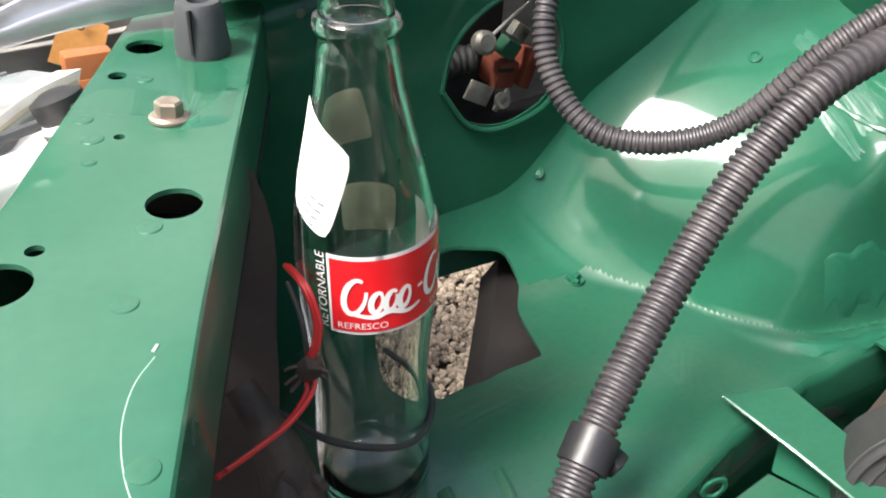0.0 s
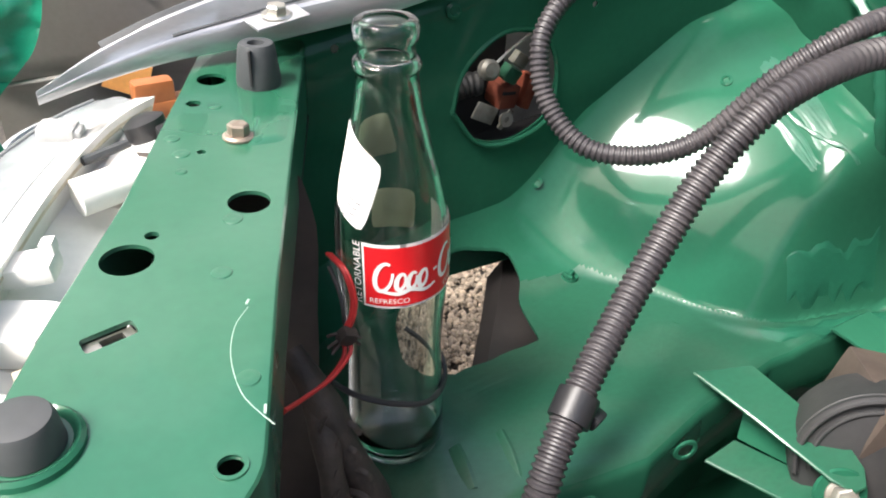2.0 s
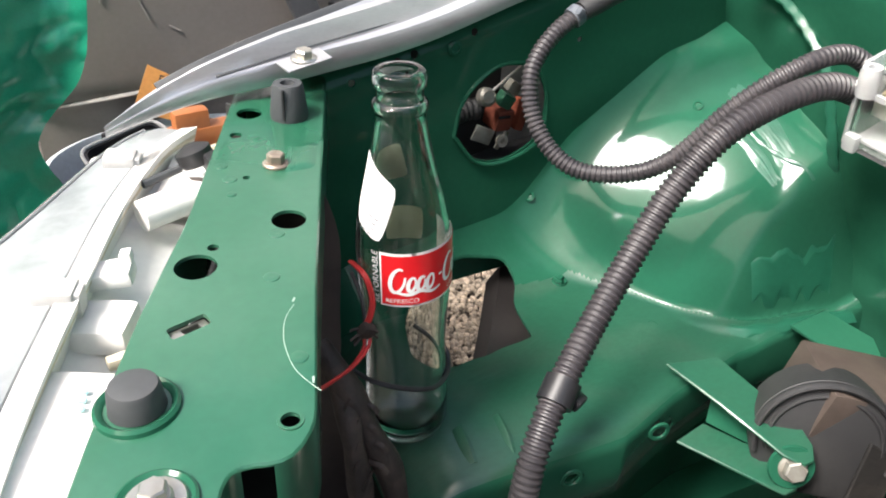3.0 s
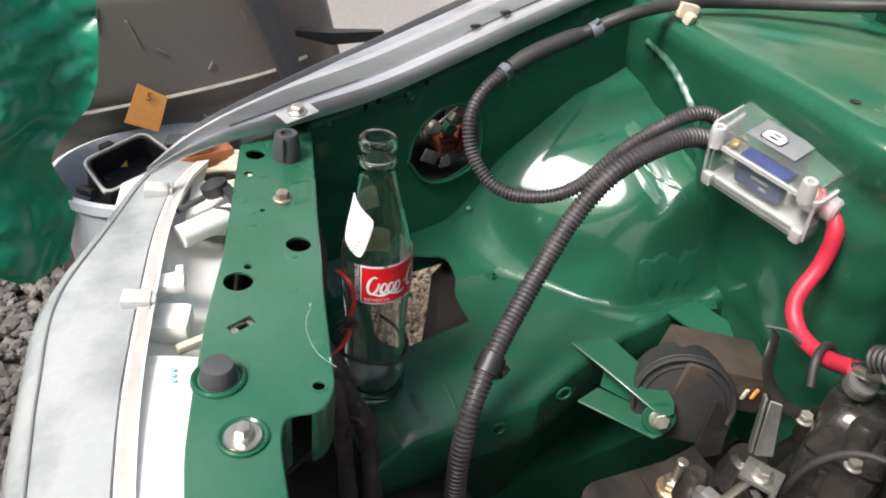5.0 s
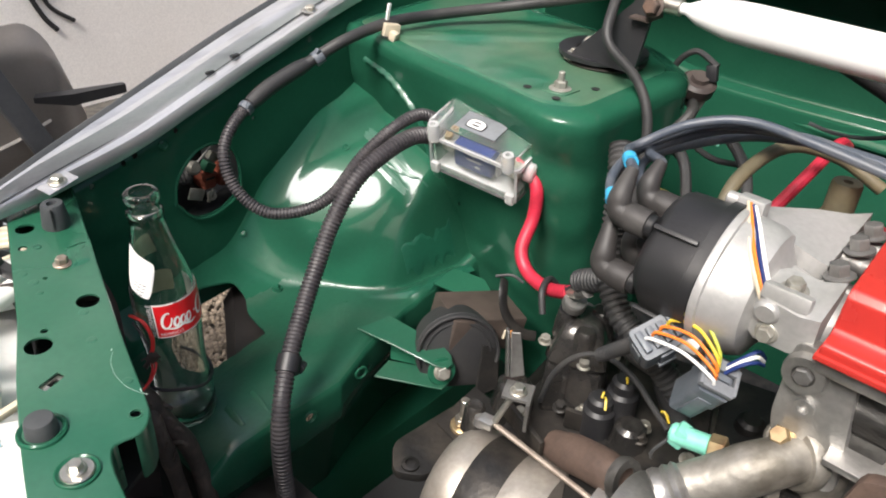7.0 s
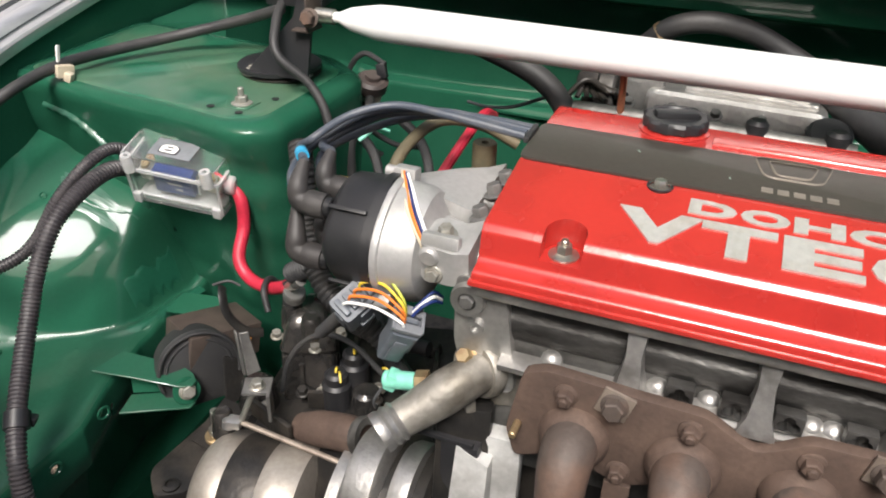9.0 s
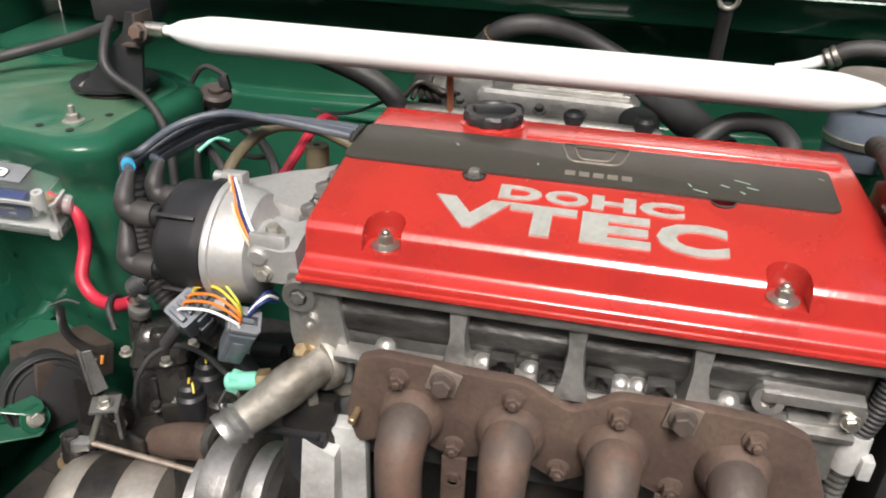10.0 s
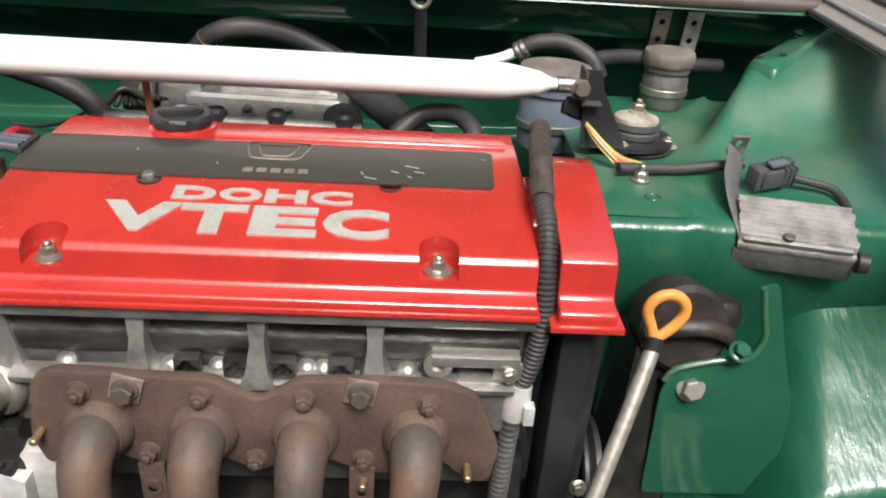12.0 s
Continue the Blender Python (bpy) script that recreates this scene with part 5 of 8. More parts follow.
    for sx in (-1, 1):
        part("cable_gland", xf(lathe([(0.0085, 0), (0.0105, 0.002), (0.0105, 0.010), (0.0085, 0.012)], 18, axis_m((0, 0, 0), (sx, 0, 0))), m @ pose(sx * 0.050, -0.008, -0.006) @ even), FROST, f)
    return f


fuse_holder()


# ---- strut brace ----
def brace():
    b = thing("strut_brace", "white painted strut tower brace with brown end brackets", "strut brace", (0.53, -0.62, 0.87))
    a, c = Vector((0.515, -0.205, 0.878)), Vector((0.528, -1.028, 0.872))
    d = (c - a).normalized()
    L = (c - a).length
    path = [a + d * L * t for t in (0, 0.012, 0.03, 0.05, 0.075, 0.1)] + [a + d * L * t for t in frange(0.15, 0.85, 12)] + [a + d * L * t for t in (0.9, 0.925, 0.95, 0.97, 0.988, 1.0)]
    rad = [0.28, 0.3, 0.62, 0.78, 0.96, 1.0] + [1.0] * 12 + [1.0, 0.96, 0.78, 0.62, 0.3, 0.28]
    n = len(path) - 1
    part("bar", tube(path, 0.0215, 20, raw=True, radii=[(i / n, r) for i, r in enumerate(rad)]), WHITE_PAINT, b, "white flattened steel bar")
    for p, sgn, tx in ((a, 1, 0.552), (c, -1, 0.575)):
        e = p + Vector((0, 0.016 * sgn, 0))
        part("end_bush", cyl(0.009, p - d * 0.004 * sgn * -1, e + Vector((0, 0.006 * sgn, 0)), 16, 0.001), STEEL, b)
        part("clevis", merge(box(0.034, 0.003, 0.040, 0.001, pose(e.x, e.y + 0.010 * sgn, e.z)), box(0.034, 0.024, 0.003, 0.001, pose(e.x, e.y + 0.020 * sgn, e.z - 0.018))), BROWN_STEEL, b, "brown steel clevis")
        part("clevis_bolt", hexbolt((e.x - 0.018, e.y + 0.004 * sgn, e.z), (-1, 0, 0.2), 0.009, 0.009, 1.3), RUST_ORANGE, b, "rusty bolt head")
        y1 = e.y + 0.012 * sgn
        wide = 0.078 if sgn > 0 else 0.046
        edge = lambda x, z, q, r: [(x, e.y + q * sgn, z), (x + 0.005, e.y + q * sgn, z), (x + 0.005, e.y + r * sgn, z), (x, e.y + r * sgn, z)]  # noqa: E731
        part("bracket", loft([edge(e.x - 0.002, e.z + 0.018, 0.010, 0.030), edge(e.x - 0.004, e.z - 0.005, 0.010, 0.036), edge(tx - 0.046, 0.803, 0.018, 0.024 + wide), edge(tx - 0.048, 0.797, 0.018, 0.026 + wide)]), BLACK_PLASTIC, b, "black triangular brace foot")
        part("foot_ring", lathe([(0.034, 0.794), (0.055, 0.794), (0.055, 0.799), (0.034, 0.799)], 32, Matrix.Translation((tx, y1 + 0.075 * sgn, 0)), cap=False), BLACK_PLASTIC, b)
    return b


brace()
blk = thing("relay_block", "black plastic relay block on the strut brace bracket", "relay", (0.56, -0.14, 0.885))
part("relay_case", box(0.060, 0.075, 0.030, 0.004, pose(0.565, -0.135, 0.893, 0, 0, 10)), BLACK_PLASTIC, blk)
part("relay_lid", box(0.050, 0.060, 0.012, 0.003, pose(0.572, -0.120, 0.912, 0, 6, 10)), BLACK_PLASTIC, blk)
cable = part("battery_cable", tube([(0.545, -0.12, 0.885), (0.50, -0.135, 0.865), (0.475, -0.15, 0.835), (0.482, -0.19, 0.80), (0.475, -0.215, 0.76), (0.46, -0.225, 0.70), (0.44, -0.235, 0.62)], 0.0058, 12, 0.005), BLACK_RUBBER)
tagged(cable, "black cable hanging from the relay block", "cable")


# ---- engine: head and valve cover ----
def xz(poly, y0, y1, b=0.0, seg=2):
    """A bar of section poly (x, z) from y0 to y1."""
    return prism(poly, y0, y1, b, Matrix(((1, 0, 0, 0), (0, 0, 1, 0), (0, 1, 0, 0), (0, 0, 0, 1))), seg)


def top_z(x):
    return float(np.interp(x, [0.209, 0.304, 0.40, 0.46], [0.8155, 0.8325, 0.8345, 0.834]))


def valve_cover():
    v = thing("valve_cover", "glossy red enamelled valve cover with raised bare letters", "valve cover", (0.32, -0.73, 0.775))
    prof = [(0.187, 0.7725), (0.187, 0.7805), (0.189, 0.7835), (0.2000, 0.7860), (0.2035, 0.7895), (0.2075, 0.8100), (0.2125, 0.8155), (0.304, 0.8325), (0.400, 0.8345), (0.452, 0.8345), (0.462, 0.829), (0.470, 0.7725)]
    body = xz(prof, -0.966, -0.503, 0.0028, 3)
    tools = []
    for y in (-0.569, -0.884):
        u = [(0.170, y - 0.0165), (0.170, y + 0.0165), (0.221, y + 0.0165)] + [(0.221 + 0.0165 * math.sin(a), y + 0.0165 * math.cos(a)) for a in frange(0.2, math.pi - 0.2, 9)] + [(0.221, y - 0.0165)]
        tools.append(prism(u, 0.796, 0.9))
    tools += [prism(disc(0.480, -0.905, 0.028, 0.032), 0.80, 0.9), prism(disc(0.307, -0.841, 0.0105), 0.822, 0.9), prism(disc(0.303, -0.627, 0.0105), 0.824, 0.9), prism(disc(0.415, -0.835, 0.011, 0.012), 0.829, 0.9),
              prism(disc(0.447, -0.528, 0.008, 0.010), 0.829, 0.9), prism(disc(0.447, -0.79, 0.006, 0.013), 0.831, 0.9)]
    part("cover", cut(body, tools), RED, v, "glossy red cast cover", smooth=30)
    part("lower_lip", xz([(0.184, 0.7715), (0.184, 0.776), (0.472, 0.776), (0.472, 0.7715)], -0.968, -0.501, 0.0012), RED, v)
    part("rear_step", xz([(0.405, 0.8335), (0.407, 0.8375), (0.440, 0.8375), (0.442, 0.8335)], -0.955, -0.66, 0.001), RED, v)
    part("end_block", xz([(0.29, 0.776), (0.292, 0.805), (0.30, 0.812), (0.38, 0.818), (0.39, 0.776)], -0.982, -0.966, 0.003), RED, v)
    plate = rounded([(0.3075, -0.502), (0.3075, -0.936), (0.392, -0.940), (0.392, -0.502)], 0.010, 4)
    part("wire_cover", xf(prism(plate, 0.0, 0.0032, 0.001), Matrix.Translation((0, 0, 0.8325)) @ Matrix(((1, 0, 0, 0), (0, 1, 0, 0), (0.018, 0, 1, -0.0054), (0, 0, 0, 1)))), BLACK_COVER, v, "worn black plug wire cover")
    for k, y in enumerate((-0.627, -0.841)):
        if k == 0:
            part("cap_nut", merge(lathe([(0.0095, 0.0), (0.0095, 0.001), (0, 0.001)], 20, Matrix.Translation((0.3025, y, 0.8300)), cap=False), lathe([(0.006, 0.001), (0.006, 0.006), (0.0045, 0.0085), (0, 0.0095)], 6, Matrix.Translation((0.3025, y, 0.8300)), cap=False)), STEEL, v, "chrome cap nut")
        part("grommet", lathe([(0.0105, 0.0), (0.0112, 0.002), (0.0100, 0.0026), (0.0092, 0.001)], 22, Matrix.Translation((0.303 + 0.004 * k, y, 0.831)), cap=False), BLACK_RUBBER, v)
    for y in (-0.569, -0.884):
        part("cover_bolt", merge(hexbolt((0.2195, y, 0.796), (0, 0, 1), 0.0068, 0.009, 1.75, stud=0.006), lathe([(0.012, 0), (0.0125, 0.002), (0.007, 0.004), (0, 0.004)], 20, Matrix.Translation((0.2195, y, 0.796)), cap=False)), STEEL, v, "zinc nut with washer")
    tilt = math.atan2(0.017, 0.091)

    def letters(word, y, x, size, width, name):
        m = Matrix(((0, math.cos(tilt), -math.sin(tilt), x), (-1, 0, 0, y), (0, math.sin(tilt), math.cos(tilt), top_z(x) - 0.0006), (0, 0, 0, 1)))
        cell = width / len(word)
        for k, ch in enumerate(word):
            bm = text_mesh(ch, 1.0, 0.0, Matrix(), bold=0.045)
            xs, ys = [q.co.x for q in bm.verts], [q.co.y for q in bm.verts]
            cx, cy = (max(xs) + min(xs)) / 2, (max(ys) + min(ys)) / 2
            ext = bmesh.ops.extrude_face_region(bm, geom=bm.faces[:])
            bmesh.ops.translate(bm, vec=(0, 0, 0.0018), verts=[q for q in ext["geom"] if isinstance(q, bmesh.types.BMVert)])
            wide = cell * (1.10 if ch == "V" else 0.93)
            xf(bm, Matrix.Diagonal((wide / (max(xs) - min(xs)), size / (max(ys) - min(ys)), 1, 1)) @ Matrix.Translation((-cx, -cy, 0)))
            part(name, xf(bm, m @ pose((k - (len(word) - 1) / 2) * cell, 0, 0)), LETTER, v, "raised bare metal letter", smooth=30)
    letters("DOHC", -0.731, 0.2835, 0.0195, 0.158, "letter")
    letters("VTEC", -0.724, 0.2480, 0.040, 0.240, "letter")
    # engraved emblem as plain outlines
    big, small = rounded([(0.349, -0.707), (0.397, -0.697), (0.397, -0.763), (0.349, -0.753)], 0.010, 5), rounded([(0.357, -0.7165), (0.391, -0.709), (0.391, -0.751), (0.357, -0.7435)], 0.007, 5)
    for ring in (big, small):
        part("emblem_line", tube([(x * 0.86 + 0.049, y, 0.8371 + (x - 0.35) * 0.018) for x, y in ring + ring[:1]], 0.0011, 6, 0.004, raw=True, flat=0.5), ENGRAVE, v)
    for k in range(5):
        part("emblem_bar", box(0.010, 0.009, 0.0006, 0.0002, pose(0.3235, -0.710 - 0.0125 * k, 0.8364)), ENGRAVE, v)
    for x, y, a, l in ((0.326, -0.814, 20, 0.006), (0.316, -0.822, 70, 0.012), (0.332, -0.844, 60, 0.008), (0.345, -0.860, 65, 0.014), (0.333, -0.867, 70, 0.010), (0.322, -0.858, 40, 0.005), (0.36, -0.60, 30, 0.005), (0.335, -0.68, 10, 0.004), (0.37, -0.93, 50, 0.005)):
        part("chip", box(l, 0.0014, 0.0004, 0.0, pose(x, y, 0.8366 + (x - 0.335) * 0.018, 0, 0, a)), PRINT_GREEN, v)
    # filler cap
    cx, cy, cz = 0.434, -0.622, 0.8345
    part("cap_seat", lathe([(0.034, 0), (0.034, 0.003), (0.029, 0.005), (0, 0.005)], 36, Matrix.Translation((cx, cy, cz - 0.001)), cap=False), RED, v)
    cap = lathe([(0.026, 0.003), (0.0305, 0.005), (0.031, 0.012), (0.029, 0.015), (0.023, 0.0155), (0.021, 0.013), (0, 0.013)], 48, cap=False)
    for vert in cap.verts:
        r = math.hypot(vert.co.x, vert.co.y)
        if r > 0.0265:
            k = 1 + 0.03 * (1 if int((math.atan2(vert.co.y, vert.co.x) / (2 * math.pi) + 1) * 24) % 2 else -1)
            vert.co.x *= k
            vert.co.y *= k
    filler = part("filler_cap", xf(cap, Matrix.Translation((cx, cy, cz))), BLACK_PLASTIC, v, "black ribbed oil filler cap")
    part("grip", box(0.014, 0.041, 0.008, 0.003, pose(cx, cy, cz + 0.0155, 0, 0, 20)), BLACK_PLASTIC, filler)
    return v


valve_cover()


# darker mottled alloy for the upper recess and drain bosses
HEAD_RECESS = mat("dark_mottled_alloy", (0.115, 0.112, 0.107), 0.46, metal=0.65, second=(0.030, 0.028, 0.026), scale=16, mixlo=0.40, mixhi=0.62, bump=0.5, bumpscale=150, grain=0.15, stretch=(1.0, 0.7, 1.8))


def cylinder_head():
    h = thing("cylinder_head", "grimy cast alloy cylinder head with ribs", "cylinder head", (0.32, -0.73, 0.6))
    part("casting", box(0.262, 0.460, 0.20, 0.004, pose(0.341, -0.735, 0.668)), ALLOY_DIRTY, h)
    part("top_rail", xz([(0.192, 0.7575), (0.190, 0.761), (0.190, 0.771), (0.47, 0.771), (0.47, 0.7575)], -0.966, -0.503, 0.0015), ALLOY, h)
    part("upper_recess", xz([(0.214, 0.708), (0.207, 0.714), (0.2035, 0.724), (0.2040, 0.735), (0.2075, 0.740), (0.2085, 0.752), (0.212, 0.757), (0.23, 0.757), (0.23, 0.708)], -0.958, -0.520, 0.002), HEAD_RECESS, h)
    for y in (-0.638, -0.736, -0.834):
        part("rib", loft([[(0.196, y - 0.0075, 0.758), (0.196, y + 0.0075, 0.758), (0.215, y + 0.009, 0.758), (0.215, y - 0.009, 0.758)],
                          [(0.193, y - 0.006, 0.735), (0.193, y + 0.006, 0.735), (0.215, y + 0.008, 0.735), (0.215, y - 0.008, 0.735)],
                          [(0.185, y - 0.009, 0.712), (0.185, y + 0.009, 0.712), (0.215, y + 0.010, 0.712), (0.215, y - 0.010, 0.712)],
                          [(0.183, y - 0.015, 0.695), (0.183, y + 0.015, 0.695), (0.215, y + 0.016, 0.695), (0.215, y - 0.016, 0.695)]]), RIB_ALLOY, h)
    for y in (-0.572, -0.66, -0.70, -0.775, -0.79, -0.862):
        part("cast_lump", lathe([(0.004, 0), (0.010, 0.001), (0.009, 0.005), (0.006, 0.0075), (0.003, 0.009), (0, 0.0094)], 12, axis_m((0.208, y, 0.700), (-0.7, 0, 0.7)), cap=False), ALLOY, h)
    for y in (-0.677, -0.718, -0.757, -0.806):
        part("drain_boss", cut(box(0.012, 0.022, 0.018, 0.002, pose(0.196, y, 0.711)), [cyl(0.0045, (0.17, y - 0.004, 0.709), (0.200, y - 0.004, 0.709)), cyl(0.0045, (0.17, y + 0.004, 0.709), (0.200, y + 0.004, 0.709)), cyl(0.0045, (0.17, y, 0.714), (0.200, y, 0.714))]), HEAD_RECESS, h)
    part("ledge", xz([(0.188, 0.692), (0.186, 0.699), (0.205, 0.703), (0.205, 0.692)], -0.955, -0.53, 0.001), ALLOY, h)
    # bracket ear
    ear = part("bracket_ear", cut(merge(lathe([(0.006, 0), (0.0125, 0), (0.0125, 0.014), (0.006, 0.014)], 22, axis_m((0.207, -0.888, 0.716), (-1, 0, 0.2)), cap=False), xz([(0.192, 0.718), (0.192, 0.728), (0.21, 0.732), (0.21, 0.718)], -0.958, -0.882, 0.002),
                          xz([(0.196, 0.703), (0.196, 0.72), (0.21, 0.72), (0.21, 0.703)], -0.962, -0.936, 0.002)), []), ALLOY, h, "bright cast bracket ear")
    part("ear_bolt", hexbolt((0.194, -0.950, 0.711), (-1, 0, 0), 0.006, 0.005, 1.3), STEEL, ear)
    part("alloy_panel", box(0.02, 0.045, 0.06, 0.004, pose(0.205, -0.928, 0.675)), ALLOY, h)
    # left end plate
    end = part("end_plate", prism(rounded([(-0.486, 0.772), (-0.530, 0.765), (-0.545, 0.66), (-0.505, 0.655), (-0.486, 0.70)], 0.012), -0.006, 0.006, 0.002, m=Matrix(((0, 0, 1, 0.205), (1, 0, 0, 0), (0, 1, 0, 0), (0, 0, 0, 1)))), ALLOY, h, "bright cast end plate")
    part("bolt_boss", lathe([(0.008, 0), (0.0145, 0), (0.0155, 0.004), (0.0155, 0.016)], 26, axis_m((0.192, -0.499, 0.750), (1, 0, 0)), cap=False), ALLOY, end)
    part("flange_bolt", hexbolt((0.198, -0.499, 0.750), (-1, 0, 0), 0.007, 0.007, 1.8), ALLOY_DIRTY, end)
    part("threaded_hole", lathe([(0.004, 0), (0.0075, 0), (0.0075, 0.004), (0.004, 0.004), (0.0035, 0.0)], 18, axis_m((0.199, -0.506, 0.722), (-1, 0, 0)), cap=False), ALLOY, end)
    return h


cylinder_head()


def block():
    b = thing("engine_block", "dark engine block below the head", "engine block", (0.33, -0.72, 0.3))
    part("casting", box(0.25, 0.50, 0.40, 0.01, pose(0.36, -0.735, 0.37)), ALLOY_DARK, b)
    part("side_cover", box(0.03, 0.05, 0.14, 0.005, pose(0.185, -0.505, 0.575, 0, 8, 10)), ALLOY_DARK, b)
    part("pump_housing", merge(lathe([(0.060, 0), (0.062, 0.004), (0.062, 0.03), (0.05, 0.034), (0.03, 0.034)], 30, axis_m((0.19, -0.40, 0.50), (0, -1, 0.05))), lathe([(0.055, 0), (0.057, 0.004), (0.057, 0.02)], 30, axis_m((0.19, -0.445, 0.50), (0, -1, 0.05)))), ALLOY, b)
    part("alloy_bracket", loft([[(0.165, -0.505, 0.615), (0.165, -0.535, 0.60), (0.20, -0.535, 0.60), (0.20, -0.505, 0.615)], [(0.150, -0.500, 0.50), (0.150, -0.535, 0.49), (0.20, -0.535, 0.49), (0.20, -0.500, 0.50)], [(0.150, -0.500, 0.40), (0.150, -0.535, 0.40), (0.20, -0.535, 0.40), (0.20, -0.500, 0.40)]]), BRIGHT_CAST, b, "bright alloy bracket")
    part("timing_shroud", merge(box(0.060, 0.030, 0.36, 0.006, pose(0.235, -1.008, 0.585)), box(0.12, 0.02, 0.36, 0.006, pose(0.29, -1.03, 0.585))), BLACK_PLASTIC, b, "black belt shroud")
    part("pulley", lathe([(0.055, 0), (0.06, 0.002), (0.06, 0.006), (0.053, 0.010), (0.06, 0.014), (0.06, 0.02), (0.03, 0.022), (0, 0.022)], 32, axis_m((0.28, -1.045, 0.52), (0, -1, 0)), cap=False), BLACK_PLASTIC, b)
    part("shroud_bolt", hexbolt((0.200, -1.030, 0.575), (-1, 0, 0.2), 0.006, 0.006, 1.4), STEEL, b)
    return b


block()


def manifold():
    e = thing("exhaust_manifold", "rusty brown cast exhaust manifold with four runners", "exhaust manifold", (0.17, -0.735, 0.64))
    edge = [(-0.545, 0.645), (-0.556, 0.708), (-0.575, 0.716), (-0.615, 0.714), (-0.650, 0.712), (-0.700, 0.711), (-0.722, 0.698), (-0.738, 0.690), (-0.755, 0.699), (-0.772, 0.712), (-0.840, 0.714), (-0.895, 0.711), (-0.922, 0.700), (-0.945, 0.645), (-0.94, 0.606), (-0.92, 0.606), (-0.895, 0.630),
            (-0.85, 0.612), (-0.825, 0.615), (-0.78, 0.635), (-0.735, 0.612), (-0.69, 0.635), (-0.645, 0.616), (-0.60, 0.635), (-0.555, 0.615)]
    part("flange", prism(rounded(edge, 0.006, 2), -0.006, 0.006, 0.002, m=Matrix(((0, 0, 1, 0.180), (1, 0, 0, 0), (0, 1, 0, 0), (0, 0, 0, 1)))), RUST, e, "brown rusted flange plate")
    for k, y in enumerate((-0.604, -0.691, -0.777, -0.872)):
        part("weld_collar", lathe([(0.0295, 0), (0.029, 0.005), (0.026, 0.011), (0.0235, 0.016), (0.022, 0.016)], 28, axis_m((0.174, y, 0.657), (-1, 0, 0.06))), RUST, e)
        dy = (-0.737 - y) * 0.12
        part("runner", tube([(0.178, y, 0.658), (0.158, y, 0.660), (0.139, y, 0.652), (0.127, y + dy * 0.1, 0.632), (0.122, y + dy * 0.3, 0.60), (0.120, y + dy, 0.54), (0.13, y + 2.5 * dy, 0.44), (0.15, y + 4 * dy, 0.35)], 0.0188, 22, 0.006, radii=[(0, 1.2), (0.08, 1.18), (0.16, 1.06), (0.4, 0.98), (1, 0.95)]), RUST_ORANGE, e, "rusty exhaust runner")
    for y, z in ((-0.593, 0.697), (-0.691, 0.695), (-0.777, 0.695), (-0.881, 0.694), (-0.643, 0.633), (-0.734, 0.628), (-0.827, 0.630)):
        part("nut", hexbolt((0.174, y, z), (-1, 0, 0), 0.0075, 0.008, 1.35, stud=0.005), RUST, e)
    for y, z, r in ((-0.632, 0.702, 16), (-0.824, 0.705, 10)):
        part("tab_washer", box(0.003, 0.026, 0.025, 0.0008, pose(0.172, y, z, 0) @ Matrix.Rotation(radians(r), 4, "X")), TAN_STEEL, e, "tan square tab washer")
        part("nut", hexbolt((0.1705, y, z), (-1, 0, 0.1), 0.009, 0.010, 1.25), RUST_ORANGE, e, "orange rusted nut")
    for y, z in ((-0.556, 0.655), (-0.827, 0.612), (-0.918, 0.625)):
        part("stud", cyl(0.0035, (0.174, y, z), (0.155, y, z), 10, 0.001), BRASS_STEEL, e)
    for y in (-0.645, -0.826):
        part("stay", merge(box(0.004, 0.022, 0.10, 0.001, pose(0.168, y, 0.575)), lathe([(0.004, 0), (0.008, 0), (0.008, 0.003), (0.004, 0.003)], 16, axis_m((0.166, y, 0.60), (-1, 0, 0)), cap=False)), RUST, e)
    return e


manifold()
tcov = thing("timing_cover", "glossy red cam belt cover", "belt cover", (0.28, -1.01, 0.77))
part("cover", xz([(0.187, 0.7675), (0.187, 0.776), (0.190, 0.7795), (0.202, 0.783), (0.2055, 0.788), (0.210, 0.814), (0.222, 0.823), (0.30, 0.842), (0.335, 0.848), (0.365, 0.846), (0.40, 0.83), (0.41, 0.7675)], -1.032, -0.984, 0.004, 3), RED, tcov)
part("lower_lip", xz([(0.183, 0.7625), (0.183, 0.7685), (0.41, 0.7685), (0.41, 0.7625)], -1.039, -0.977, 0.0015), RED, tcov)

bhose = thing("breather_hose", "black corrugated hose with a taped upper end", "hose", (0.24, -0.955, 0.8))
part("corrugated", tube([(0.262, -0.972, 0.846), (0.236, -0.974, 0.832), (0.215, -0.974, 0.802), (0.205, -0.974, 0.765), (0.202, -0.970, 0.725), (0.202, -0.962, 0.690)], 0.0090, 16, ribs=0.0013, pitch=0.0046), BLACK_RUBBER, bhose)
part("taped_end", tube([(0.47, -1.000, 0.838), (0.42, -0.992, 0.852), (0.36, -0.982, 0.860), (0.300, -0.975, 0.858), (0.262, -0.972, 0.846)], 0.0108, 16, 0.006, ribs=0.0006, pitch=0.022), CLOTH_TAPE, bhose, "dark taped hose end")
part("fitting", merge(tube([(0.202, -0.962, 0.696), (0.200, -0.958, 0.660)], 0.0125, 16, 0.006, radii=[(0, 0.9), (0.5, 1.05), (1, 0.9)]), box(0.012, 0.010, 0.02, 0.002, pose(0.19, -0.970, 0.672))), BRIGHT_CAST, bhose, "bare metal hose fitting")
part("lower_hose", tube([(0.200, -0.958, 0.664), (0.197, -0.955, 0.62), (0.196, -0.953, 0.56), (0.20, -0.953, 0.48)], 0.0095, 14, ribs=0.0008, pitch=0.006), ALLOY_DIRTY, bhose)



